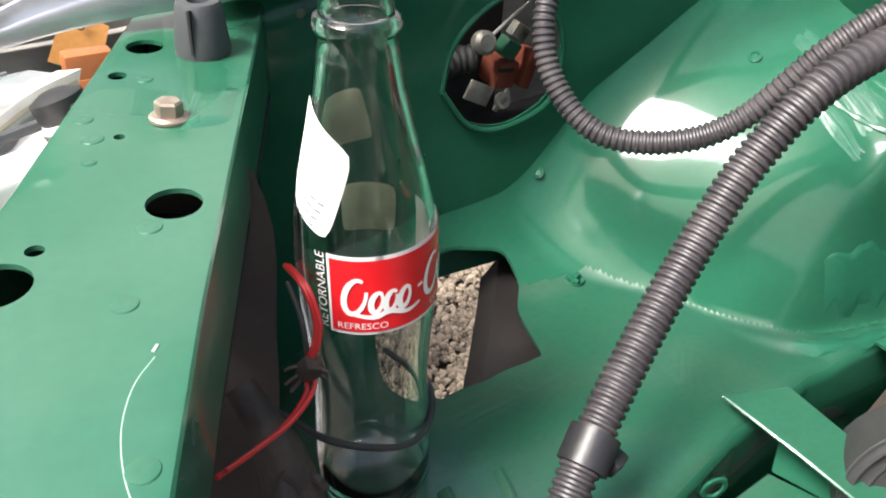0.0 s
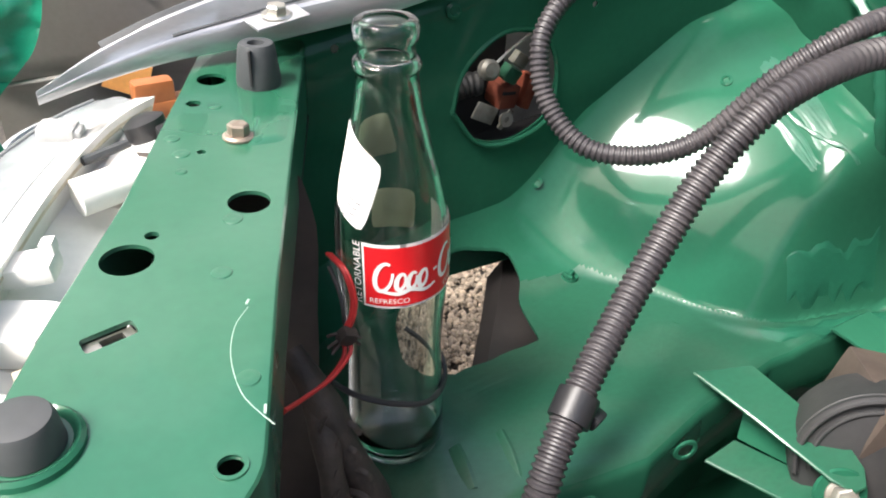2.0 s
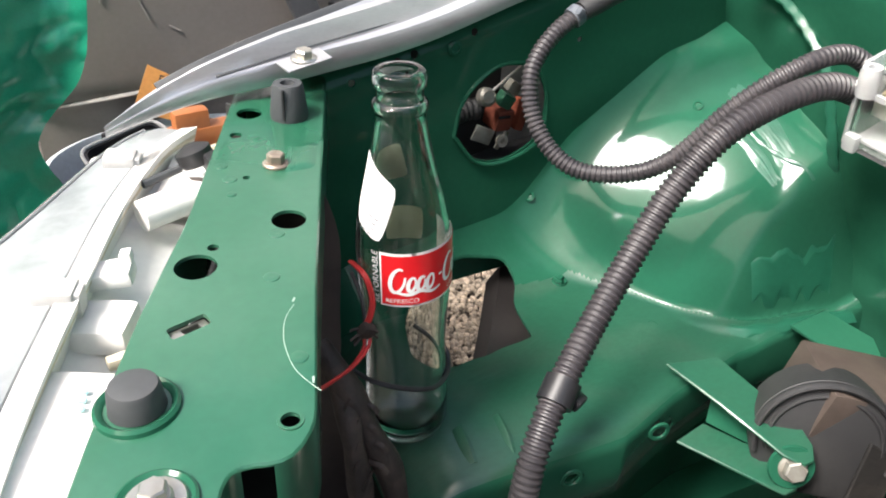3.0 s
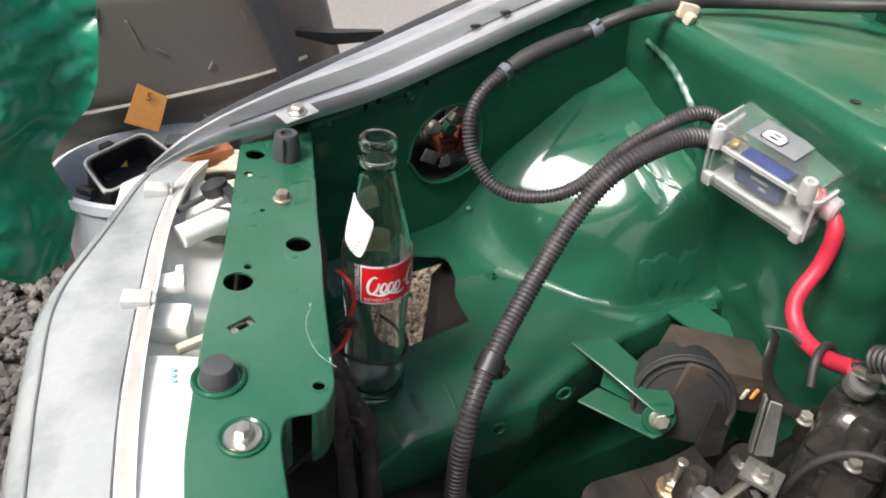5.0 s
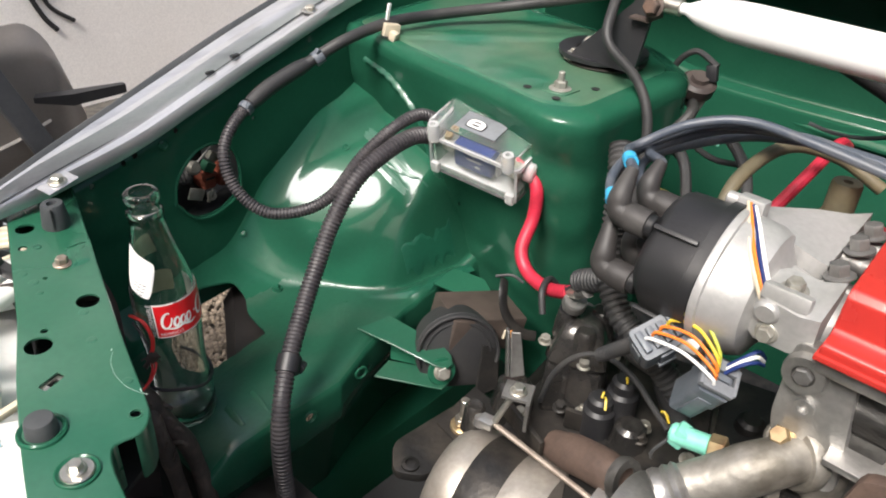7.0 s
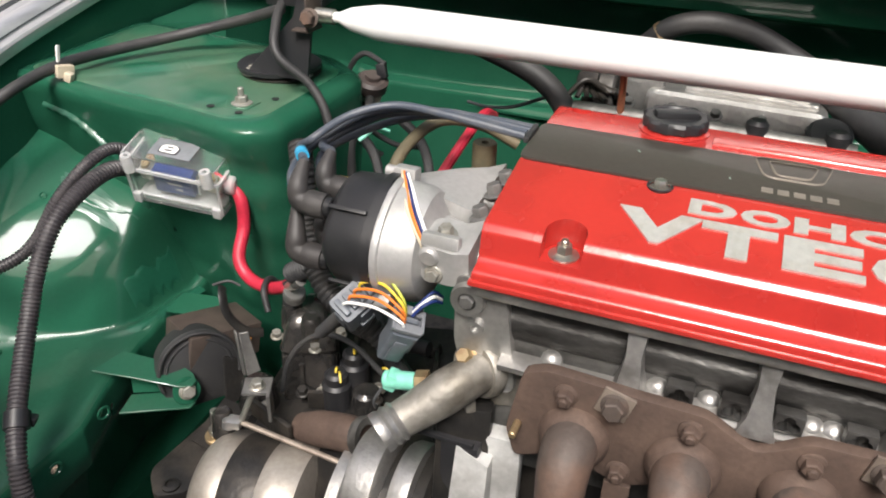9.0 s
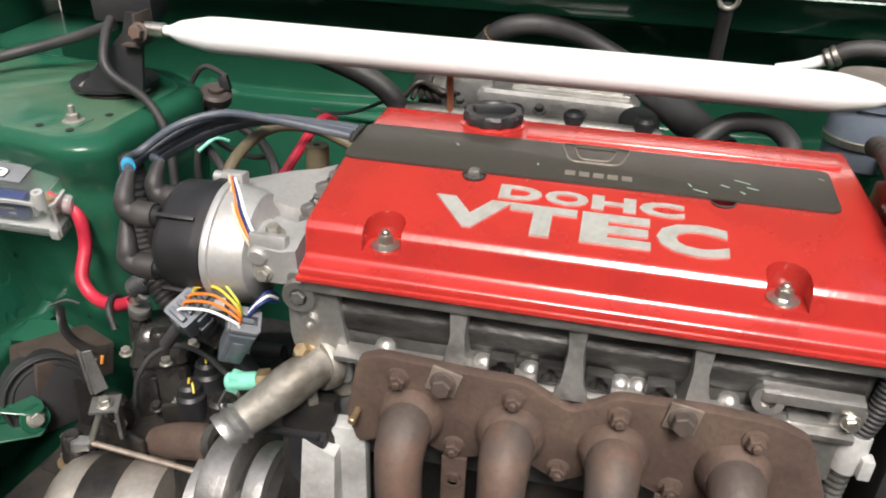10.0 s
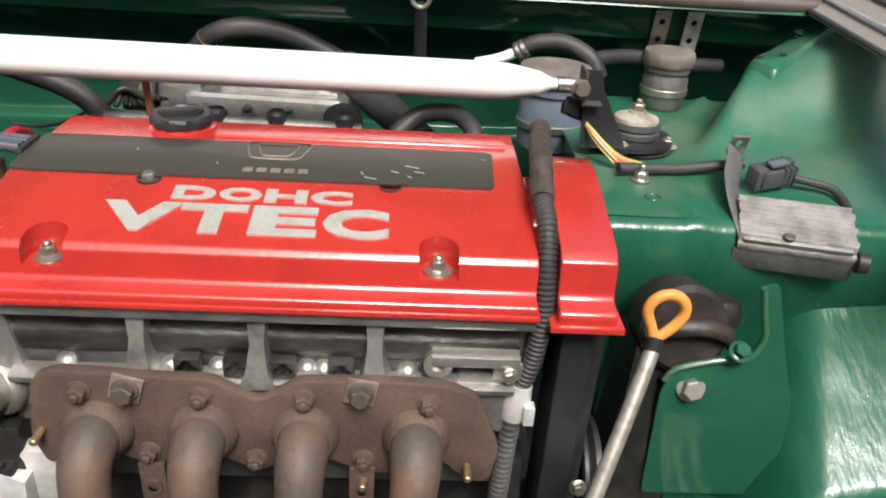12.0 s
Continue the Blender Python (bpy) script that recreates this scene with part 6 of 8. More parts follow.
# ---- distributor and plug wires ----
def distributor():
    d = thing("distributor", "black capped distributor with silver body", "distributor", (0.245, -0.40, 0.765))
    cx, cz = 0.246, 0.762
    ax = lambda y: Matrix.Translation((cx, y, cz)) @ Matrix.Rotation(radians(90), 4, "X")  # noqa: E731

    def flats(bm, k):
        """Press the round casting towards a blunt octagon."""
        for v in bm.verts:
            a = math.atan2(v.co.z - cz, v.co.x - cx)
            f = 1 + k * math.cos(4 * a + 0.6) - 0.10 * max(0.0, math.cos(a + 0.4)) ** 2
            v.co.x, v.co.z = cx + (v.co.x - cx) * f, cz + (v.co.z - cz) * f
        return bm
    cap = part("cap", flats(lathe([(0, 0), (0.034, 0), (0.044, 0.003), (0.0505, 0.009), (0.0525, 0.013), (0.0540, 0.044), (0.0570, 0.045), (0.0570, 0.054)], 64, ax(-0.357), cap=False), 0.048), CAP_BLACK, d, "black distributor cap", smooth=35)
    for a in (0.55, 2.3, 3.75, 5.3):
        part("cap_rib", xf(box(0.0035, 0.036, 0.004, 0.001), Matrix.Translation((cx + 0.0535 * math.cos(a), -0.382, cz + 0.0535 * math.sin(a))) @ Matrix.Rotation(-a, 4, "Y")), CAP_BLACK, cap)
    part("body", flats(lathe([(0.057, 0), (0.0575, 0.003), (0.0565, 0.006), (0.0545, 0.007), (0.0530, 0.028), (0.049, 0.036), (0.038, 0.041), (0.030, 0.046), (0.026, 0.062), (0.024, 0.096), (0.02, 0.106)], 64, ax(-0.4115), cap=False), 0.025), WHITE_ALLOY, d, "silver cast body", smooth=35)
    part("body_arm", loft([[(0.250, -0.400, 0.806), (0.300, -0.400, 0.800), (0.300, -0.400, 0.775), (0.250, -0.400, 0.775)], [(0.262, -0.44, 0.806), (0.335, -0.44, 0.800), (0.335, -0.44, 0.775), (0.262, -0.44, 0.775)], [(0.262, -0.468, 0.798), (0.352, -0.462, 0.798), (0.352, -0.462, 0.770), (0.262, -0.468, 0.770)], [(0.266, -0.476, 0.794), (0.372, -0.474, 0.796), (0.372, -0.474, 0.77), (0.266, -0.476, 0.77)]]), WHITE_ALLOY, d)
    for x, y, z, t in ((0.268, -0.412, 0.817, 10), (0.206, -0.414, 0.720, 40)):
        part("cap_lug", xf(merge(box(0.016, 0.022, 0.014, 0.003), cyl(0.0055, (0, 0.006, 0), (0, 0.020, 0), 14, 0.001)), pose(x, y, z, 0, t, 0)), WHITE_ALLOY, d)
    clamp = part("clamp", loft([[(0.206, -0.450, 0.786), (0.232, -0.450, 0.794), (0.232, -0.450, 0.756), (0.208, -0.450, 0.756)], [(0.200, -0.458, 0.790), (0.236, -0.458, 0.798), (0.236, -0.458, 0.752), (0.202, -0.458, 0.754)],
                             [(0.198, -0.482, 0.788), (0.240, -0.482, 0.796), (0.240, -0.482, 0.752), (0.200, -0.482, 0.756)], [(0.200, -0.496, 0.790), (0.244, -0.496, 0.800), (0.244, -0.496, 0.75), (0.204, -0.496, 0.756)]]), WHITE_ALLOY, d, "cast clamp ear")
    part("clamp_web", merge(box(0.010, 0.034, 0.012, 0.003, pose(0.206, -0.470, 0.794, 0, 12, 0)), cyl(0.009, (0.196, -0.462, 0.780), (0.236, -0.462, 0.786), 18, 0.002)), WHITE_ALLOY, clamp)
    for x, z in ((0.262, 0.792), (0.300, 0.797), (0.336, 0.794)):
        part("rear_bolt", merge(hexbolt((x, -0.486, z), (0, 0.3, 1), 0.0075, 0.009, 1.5), cyl(0.0085, (x, -0.500, z - 0.012), (x, -0.476, z - 0.010), 16, 0.001)), ALLOY_DIRTY, d)
    part("clamp_bolt", hexbolt((0.218, -0.470, 0.793), (-0.2, 0, 1), 0.0065, 0.008, 1.5), DUSTY_STEEL, clamp)
    part("clamp_bolt", hexbolt((0.201, -0.466, 0.764), (-1, 0, 0.1), 0.006, 0.006, 1.4), DUSTY_STEEL, clamp)
    boots = [(0.224, 0.792), (0.214, 0.744), (0.272, 0.786), (0.264, 0.735), (0.246, 0.765)]
    for k, (x, z) in enumerate(boots):
        part("terminal_tower", cyl(0.0095, (x, -0.360, z), (x, -0.340, z), 18, 0.001), CAP_BLACK, cap)


WHITE_ALLOY = mat("silver_cast_body", (0.47, 0.465, 0.455), 0.45, metal=0.45, second=(0.36, 0.355, 0.34), scale=16, bump=0.15, bumpscale=200)
distributor()
wires = [((0.224, 0.792), [(0.224, -0.328, 0.795), (0.243, -0.322, 0.823), (0.272, -0.300, 0.820), (0.303, -0.293, 0.815), (0.325, -0.325, 0.838), (0.345, -0.365, 0.848), (0.345, -0.42, 0.847), (0.348, -0.497, 0.838)], "up"),
         ((0.214, 0.744), [(0.214, -0.330, 0.746), (0.232, -0.318, 0.782), (0.268, -0.292, 0.796), (0.318, -0.290, 0.806), (0.345, -0.330, 0.832), (0.358, -0.38, 0.842), (0.355, -0.43, 0.843), (0.356, -0.497, 0.837)], "up"),
         ((0.272, 0.786), [(0.272, -0.328, 0.790), (0.289, -0.324, 0.814), (0.325, -0.297, 0.806), (0.360, -0.345, 0.830), (0.372, -0.40, 0.838), (0.366, -0.45, 0.840), (0.364, -0.497, 0.837)], "side"),
         ((0.264, 0.735), [(0.264, -0.330, 0.738), (0.285, -0.322, 0.768), (0.330, -0.290, 0.790), (0.372, -0.350, 0.820), (0.384, -0.41, 0.832), (0.376, -0.455, 0.837), (0.372, -0.497, 0.837)], "side")]
for k, ((x, z), pts, kind) in enumerate(wires):
    w = thing("spark_plug_wire", "blue grey spark plug wire with black boot", "plug wire", (x, -0.30, z), "plug wires")
    p1 = Vector(pts[1])
    part("boot", merge(tube([(x, -0.354, z), (x, -0.344, z), (x, -0.334, z + 0.001)], 0.0118, 16, 0.004, radii=[(0, 1), (0.7, 1.05), (1, 0.95)]),
                       tube([(x, -0.342, z), (x, -0.330, z + 0.001), (x + 0.001, -0.325, z + 0.007), Vector((x + 0.003, -0.324, z + 0.015)), p1], 0.0096, 14, 0.003, radii=[(0, 1.1), (0.3, 1.15), (0.55, 0.95), (1, 0.55)])), BOOT_GREY, w, "dark grey rubber boot")
    part("wire", tube(pts[1:], 0.0042, 12, 0.006), BLUE_WIRE, w)
    if k < 2:
        p, q = p1.lerp(Vector(pts[2]), 0.35), Vector(pts[2])
        part("number_clip", tube([p, p + (q - p).normalized() * 0.012], 0.0062, 12, 0.006), CYAN, w, "light blue marker clip")
comb = part("wire_comb", box(0.040, 0.005, 0.006, 0.0015, pose(0.360, -0.499, 0.837, 0, 0, 0)), BLACK_RUBBER)
tagged(comb, "black rubber wire comb at the cover end", "wire comb")


# ---- gearbox side ----
def cord(name, label, category, pts, r, material, seg=8, **k):
    return tagged(part(name, tube(pts, r, seg, 0.004, **k), material), label, category)


def gearbox():
    g = thing("gearbox", "oily dark gearbox casing with alloy end housing", "gearbox", (0.25, -0.30, 0.3))
    part("casing", loft([[(0.20, -0.18, 0.25), (0.46, -0.18, 0.25), (0.46, -0.50, 0.25), (0.13, -0.50, 0.25)], [(0.21, -0.20, 0.43), (0.45, -0.18, 0.46), (0.45, -0.49, 0.50), (0.16, -0.49, 0.48)],
                         [(0.225, -0.235, 0.475), (0.42, -0.21, 0.50), (0.43, -0.47, 0.545), (0.19, -0.46, 0.515)]]), ALLOY_DARK, g)
    part("end_housing", lathe([(0.03, -0.002), (0.050, 0.0), (0.062, 0.005), (0.069, 0.013), (0.0725, 0.024), (0.0735, 0.038), (0.0725, 0.041), (0.0725, 0.083), (0.0740, 0.086), (0.0755, 0.102), (0.0735, 0.106), (0.0735, 0.125), (0.05, 0.13)], 56, axis_m((0.172, -0.212, 0.425), (0.12, -1, 0.03))), HOUSING, g, "smooth dull alloy end housing", smooth=40)
    part("dark_band", lathe([(0.0728, 0), (0.0732, 0.001), (0.0732, 0.039), (0.0728, 0.040)], 56, axis_m((0.1770, -0.2535, 0.4263), (0.12, -1, 0.03)), cap=False), ALLOY_DARK, g, smooth=40)
    part("flange_ring", merge(lathe([(0.076, 0), (0.084, 0.002), (0.084, 0.014), (0.076, 0.018)], 40, axis_m((0.20, -0.372, 0.44), (0.06, -1, 0.03))), lathe([(0.078, 0), (0.080, 0.002), (0.080, 0.012), (0.07, 0.016)], 40, axis_m((0.20, -0.40, 0.445), (0.06, -1, 0.03)))), ALLOY, g)
    part("bell_housing", lathe([(0.085, 0), (0.092, 0.004), (0.094, 0.05), (0.088, 0.055)], 40, axis_m((0.20, -0.425, 0.45), (0.05, -1, 0.02))), ALLOY_DARK, g)
    part("clutch_cylinder", tube([(0.235, -0.30, 0.500), (0.225, -0.345, 0.520), (0.215, -0.385, 0.535)], 0.020, 18, 0.006, radii=[(0, 0.8), (0.3, 1), (0.8, 1), (1, 0.8)]), RUST, g)
    part("ring_cap", lathe([(0.012, 0), (0.021, 0), (0.022, 0.004), (0.021, 0.010), (0.013, 0.010)], 22, axis_m((0.215, -0.383, 0.535), (-0.15, -1, 0.35)), cap=False), ALLOY_DIRTY, g)
    part("rod", tube([(0.196, -0.246, 0.522), (0.198, -0.31, 0.513), (0.200, -0.372, 0.504)], 0.0032, 10), TAN_STEEL, g, "pale cable rod")
    part("rod_end", merge(box(0.014, 0.016, 0.010, 0.002, pose(0.193, -0.243, 0.522, 0, 0, 10)), lathe([(0.003, 0), (0.008, 0), (0.008, 0.008), (0.003, 0.008)], 16, axis_m((0.192, -0.236, 0.514), (0.2, 0, 1)), cap=False)), ALLOY, g)
    part("shift_bracket", merge(plate([(0.222, -0.244, 0.565), (0.236, -0.252, 0.565), (0.238, -0.240, 0.612), (0.232, -0.232, 0.612)], 0.003), plate([(0.222, -0.244, 0.565), (0.232, -0.232, 0.612), (0.236, -0.226, 0.612), (0.230, -0.236, 0.560)], 0.003), box(0.026, 0.030, 0.004, 0.001, pose(0.216, -0.261, 0.560, 0, 0, 25)), box(0.020, 0.004, 0.036, 0.001, pose(0.214, -0.276, 0.543, 0, 0, 25))), ALLOY_DIRTY, g)
    part("bracket_bolt", hexbolt((0.214, -0.262, 0.562), (0, 0, 1), 0.0065, 0.006, 1.4), STEEL, g)
    part("link_stem", cyl(0.0035, (0.196, -0.250, 0.525), (0.210, -0.258, 0.556), 10), STEEL, g)
    # solenoid valve tower
    turn = lambda z, hx, hy, r: [(0.326 + x * 0.9 - y * 0.42, -0.262 + x * 0.42 + y * 0.9, z) for x, y in rounded([(-hx, -hy), (hx, -hy), (hx, hy), (-hx, hy)], r, 4)]  # noqa: E731
    part("valve_block", loft([turn(0.46, 0.040, 0.034, 0.010), turn(0.548, 0.038, 0.032, 0.010), turn(0.553, 0.035, 0.029, 0.009)]), OILY, g)
    part("valve_body", loft([turn(0.553, 0.038, 0.032, 0.012), turn(0.558, 0.040, 0.033, 0.012), turn(0.566, 0.036, 0.030, 0.012), turn(0.582, 0.031, 0.025, 0.012), turn(0.594, 0.024, 0.020, 0.012), turn(0.598, 0.016, 0.014, 0.008)]), OILY, g, "shiny oily black valve body", smooth=50)
    for x, y, r, h in ((0.316, -0.246, 0.0115, 0.010), (0.345, -0.272, 0.013, 0.008), (0.306, -0.276, 0.011, 0.004)):
        part("valve_boss", lathe([(r * 1.25, -0.02), (r * 1.1, 0), (r, h), (r * 0.8, h + 0.003), (0, h + 0.003)], 20, Matrix.Translation((x, y, 0.590)), cap=False), OILY, g)
    part("valve_stem", merge(cyl(0.0065, (0.316, -0.246, 0.595), (0.314, -0.244, 0.632), 14, 0.001), cyl(0.0088, (0.315, -0.245, 0.612), (0.315, -0.245, 0.620), 6), cyl(0.0095, (0.3155, -0.2455, 0.600), (0.3155, -0.2455, 0.606), 18)), BLACK_PLASTIC, g)
    for x, y, z in ((0.352, -0.285, 0.596), (0.296, -0.285, 0.560), (0.362, -0.262, 0.566), (0.300, -0.232, 0.560), (0.330, -0.300, 0.562)):
        part("valve_bolt", hexbolt((x, y, z), (-0.1, -0.1, 1), 0.0058, 0.006, 1.3), DUSTY_STEEL, g)
    for x in (0, 0.018, 0.036):
        part("valve_rib", box(0.005, 0.006, 0.075, 0.002, pose(0.285 + x, -0.272 - x * 0.75, 0.505, 0, 0, 25)), OILY, g)
    for x, y, z in ((0.284, -0.318, 0.518), (0.306, -0.330, 0.535)):
        part("switch_body", lathe([(0.017, -0.02), (0.017, 0.012), (0.0135, 0.016), (0.0135, 0.026), (0.010, 0.030), (0, 0.031)], 18, Matrix.Translation((x, y, z)), cap=False), BLACK_PLASTIC, g)
    # dull lumps, ribs and bolts over the casing
    rng = random.Random(5)
    for k in range(26):
        x, y = rng.uniform(0.20, 0.44), rng.uniform(-0.46, -0.20)
        z = 0.490 + 0.12 * max(0.0, -0.2 - y)
        if k % 3 == 0:
            part("casing_bolt", hexbolt((x, y, z + 0.012), (rng.uniform(-0.3, 0.3), rng.uniform(-0.3, 0.3), 1), 0.006, 0.006, 1.4), ALLOY_DARK if k % 2 else DUSTY_STEEL, g)
        elif k % 3 == 1:
            part("casing_rib", box(rng.uniform(0.03, 0.08), 0.006, 0.024, 0.002, pose(x, y, z + 0.008, 0, 0, rng.choice((20, 70, 110)))), ALLOY_DARK, g)
        else:
            r = rng.uniform(0.010, 0.022)
            part("casing_boss", lathe([(r * 1.3, -0.01), (r * 1.1, 0.008), (r, 0.020), (r * 0.7, 0.024), (0, 0.023)], 14, Matrix.Translation((x, y, z)), cap=False), OILY if k % 2 else ALLOY_DARK, g)
    part("hose_nipple", merge(cyl(0.006, (0.302, -0.262, 0.640), (0.290, -0.278, 0.655), 12), lathe([(0.012, 0), (0.013, 0.003), (0.012, 0.007), (0.013, 0.010), (0.012, 0.013)], 16, axis_m((0.312, -0.252, 0.612), (-0.2, -0.3, 1)))), ALLOY_DIRTY, g)
    return g


gearbox()
cord("black_breather_pipe", "thin black breather pipe over the gearbox", "pipe", [(0.258, -0.262, 0.520), (0.262, -0.270, 0.560), (0.270, -0.288, 0.590), (0.276, -0.315, 0.604), (0.270, -0.350, 0.604), (0.256, -0.382, 0.596), (0.244, -0.405, 0.592)], 0.0030, BLACK_RUBBER)
tagged(part("hose_strap", tube([(0.250, -0.205, 0.652), (0.240, -0.212, 0.650), (0.234, -0.218, 0.636), (0.236, -0.226, 0.620), (0.244, -0.238, 0.606), (0.256, -0.246, 0.600)], 0.0052, 10, 0.004, flat=0.35), ALLOY_DARK), "curved dark metal strap behind the mount", "strap")
cord("thin_wire_end", "frayed dark wire on the metal strap", "wire", [(0.244, -0.198, 0.656), (0.252, -0.212, 0.660), (0.256, -0.224, 0.655)], 0.0016, BLACK_RUBBER, 6)
cord("hose_loop", "dark rubber hose loop beside the valve tower", "hose", [(0.350, -0.215, 0.590), (0.336, -0.206, 0.612), (0.312, -0.212, 0.612), (0.300, -0.224, 0.592)], 0.0038, BLACK_RUBBER, 12)
cord("black_hose", "oily black hose across the gearbox", "hose", [(0.40, -0.24, 0.55), (0.385, -0.29, 0.585), (0.35, -0.335, 0.590), (0.31, -0.37, 0.575), (0.27, -0.42, 0.565)], 0.011, BLACK_RUBBER, 12)
cord("black_hose", "oily black hose across the gearbox", "hose", [(0.43, -0.20, 0.50), (0.40, -0.22, 0.545), (0.375, -0.26, 0.555), (0.37, -0.32, 0.54), (0.36, -0.40, 0.55)], 0.009, BLACK_RUBBER, 12)
for p, q in (((0.306, -0.330, 0.564), (0.292, -0.338, 0.572)), ((0.288, -0.318, 0.548), (0.276, -0.322, 0.552)), ((0.284, -0.322, 0.548), (0.272, -0.330, 0.544)), ((0.252, -0.392, 0.600), (0.250, -0.402, 0.594))):
    a, b = Vector(p), Vector(q)
    cord("yellow_wire_end", "short yellow wire on a gearbox switch", "wire", [a, a.lerp(b, 0.5) + Vector((0, 0, 0.005)), b], 0.0014, YELLOW, 6)
# ribbed loom that rises behind the distributor cap
cord("ribbed_loom", "dark ribbed cable loom beside the distributor", "cable loom", [(0.30, -0.262, 0.655), (0.285, -0.300, 0.690), (0.292, -0.292, 0.735), (0.300, -0.284, 0.780), (0.32, -0.27, 0.80)], 0.0125, BLACK_RUBBER, 14, ribs=0.0015, pitch=0.006)
cord("ribbed_loom", "dark ribbed cable loom over the gearbox", "cable loom", [(0.275, -0.305, 0.690), (0.262, -0.330, 0.668), (0.258, -0.365, 0.650), (0.262, -0.40, 0.62)], 0.0125, BLACK_RUBBER, 14, ribs=0.0015, pitch=0.006)


def gearbox_mount():
    g = thing("gearbox_mount", "dark rubber gearbox mount with brown steel block", "engine mount", (0.26, -0.15, 0.5))
    ax = Vector((-0.55, -0.70, 0.20)).normalized()
    side = Vector((0, 0, 1)).cross(ax).normalized()
    up = ax.cross(side)
    c = Vector((0.287, -0.121, 0.486))
    arch = lambda r, off: [c + ax * off + (side * math.cos(a) + up * math.sin(a)) * r for a in frange(-0.5, math.pi + 0.6, 26)] + [c + ax * off - up * r * 0.9 + side * r * s for s in (-0.5, 0.0, 0.6)]  # noqa: E731
    part("rubber_core", loft([arch(0.050, -0.030), arch(0.052, -0.006), arch(0.052, 0.002), arch(0.047, 0.005)]), BLACK_RUBBER, g, smooth=50)
    for rad, th, off in ((0.0495, 0.0040, 0.006), (0.040, 0.003, 0.004)):
        arc = [c + ax * off + (side * math.cos(a) + up * math.sin(a)) * rad for a in frange(-0.3, math.pi + 0.3, 18)]
        part("rubber_ridge", tube(arc, th, 10, 0.006, flat=0.7), BLACK_RUBBER, g)
    part("side_ear", plate([c + side * 0.030 + up * 0.01 + ax * 0.008, c + side * 0.052 + up * 0.0 + ax * 0.004, c + side * 0.050 - up * 0.05 + ax * 0.01, c + side * 0.02 - up * 0.06 + ax * 0.014], 0.004), ALLOY_DARK, g)
    part("steel_block", xf(box(0.100, 0.065, 0.046, 0.003), Matrix.Translation((0.336, -0.109, 0.500)) @ Matrix.Rotation(radians(-24), 4, "Z") @ Matrix.Rotation(radians(12), 4, "Y")), BROWN_STEEL, g, "brown steel weight block")
    for dx in (0, 0.010):
        part("slot", box(0.004, 0.003, 0.014, 0.0015, pose(0.342 + dx, -0.149 - dx * 0.4, 0.497, 0, 15, -24)), CREAM if dx == 0 else ORANGE_HANDLE, g)
    part("lower_bracket", loft([[(0.23, -0.14, 0.30), (0.31, -0.14, 0.30), (0.31, -0.20, 0.30), (0.21, -0.20, 0.30)], [(0.222, -0.150, 0.40), (0.30, -0.15, 0.40), (0.30, -0.20, 0.40), (0.205, -0.198, 0.40)], [(0.216, -0.155, 0.442), (0.29, -0.15, 0.445), (0.285, -0.200, 0.445), (0.208, -0.196, 0.442)]]), ALLOY_DARK, g)
    part("lower_ear", prism(rounded([(0.13, -0.17), (0.15, -0.20), (0.25, -0.20), (0.26, -0.15), (0.16, -0.14)], 0.012), 0.428, 0.440, 0.003), ALLOY_DARK, g)
    part("stud", merge(cyl(0.0055, (0.232, -0.182, 0.44), (0.232, -0.183, 0.485), 14, 0.001), cyl(0.010, (0.232, -0.182, 0.448), (0.232, -0.182, 0.458), 6, 0.001)), STEEL, g, "threaded stud with nut")
    part("stud_washer", cyl(0.015, (0.232, -0.182, 0.440), (0.232, -0.182, 0.447), 22, 0.001), BRASS_STEEL, g)
    part("lip_hole", lathe([(0.006, 0), (0.010, 0.001), (0.010, 0.004), (0.006, 0.005)], 18, Matrix.Translation((0.150, -0.178, 0.439)), cap=False), ALLOY_DARK, g)
    return g


gearbox_mount()


# ---- connectors by the head ----
def connector(name, label, m, sx, sy, sz, ways):
    """A keyed housing with its wires at the top, z along the plug."""
    c = thing(name, label, "connector", m.translation)
    body = lambda w, d, z0, z1: loft([[(x, y, z) for x, y in rounded([(-w, -d), (w, -d), (w, d), (-w, d)], 0.004, 3)] for z in (z0, z1)])  # noqa: E731
    part("shell", xf(body(sx / 2, sy / 2, -sz / 2, sz * 0.1), m), GREY_PLASTIC, c)
    part("hood", xf(body(sx * 0.54, sy * 0.56, sz * 0.02, sz * 0.40), m), GREY_PLASTIC, c)
    for k in range(ways):
        part("wire_gate", xf(box(sx * 0.9 / ways * 0.7, sy * 0.75, sz * 0.16, 0.0015), m @ pose((k + 0.5) * sx / ways - sx / 2, 0, sz * 0.45)), GREY_PLASTIC, c)
    part("latch", xf(merge(box(sx * 0.34, 0.004, sz * 0.55, 0.0012, pose(0, -sy * 0.56, -sz * 0.05)), box(sx * 0.44, 0.005, sz * 0.14, 0.0012, pose(0, -sy * 0.60, -sz * 0.30))), m), GREY_PLASTIC, c)
    for s in (-1, 1):
        part("side_rib", xf(box(0.003, sy * 0.5, sz * 0.6, 0.001), m @ pose(s * sx * 0.52, 0, -sz * 0.1)), GREY_PLASTIC, c)
    return c


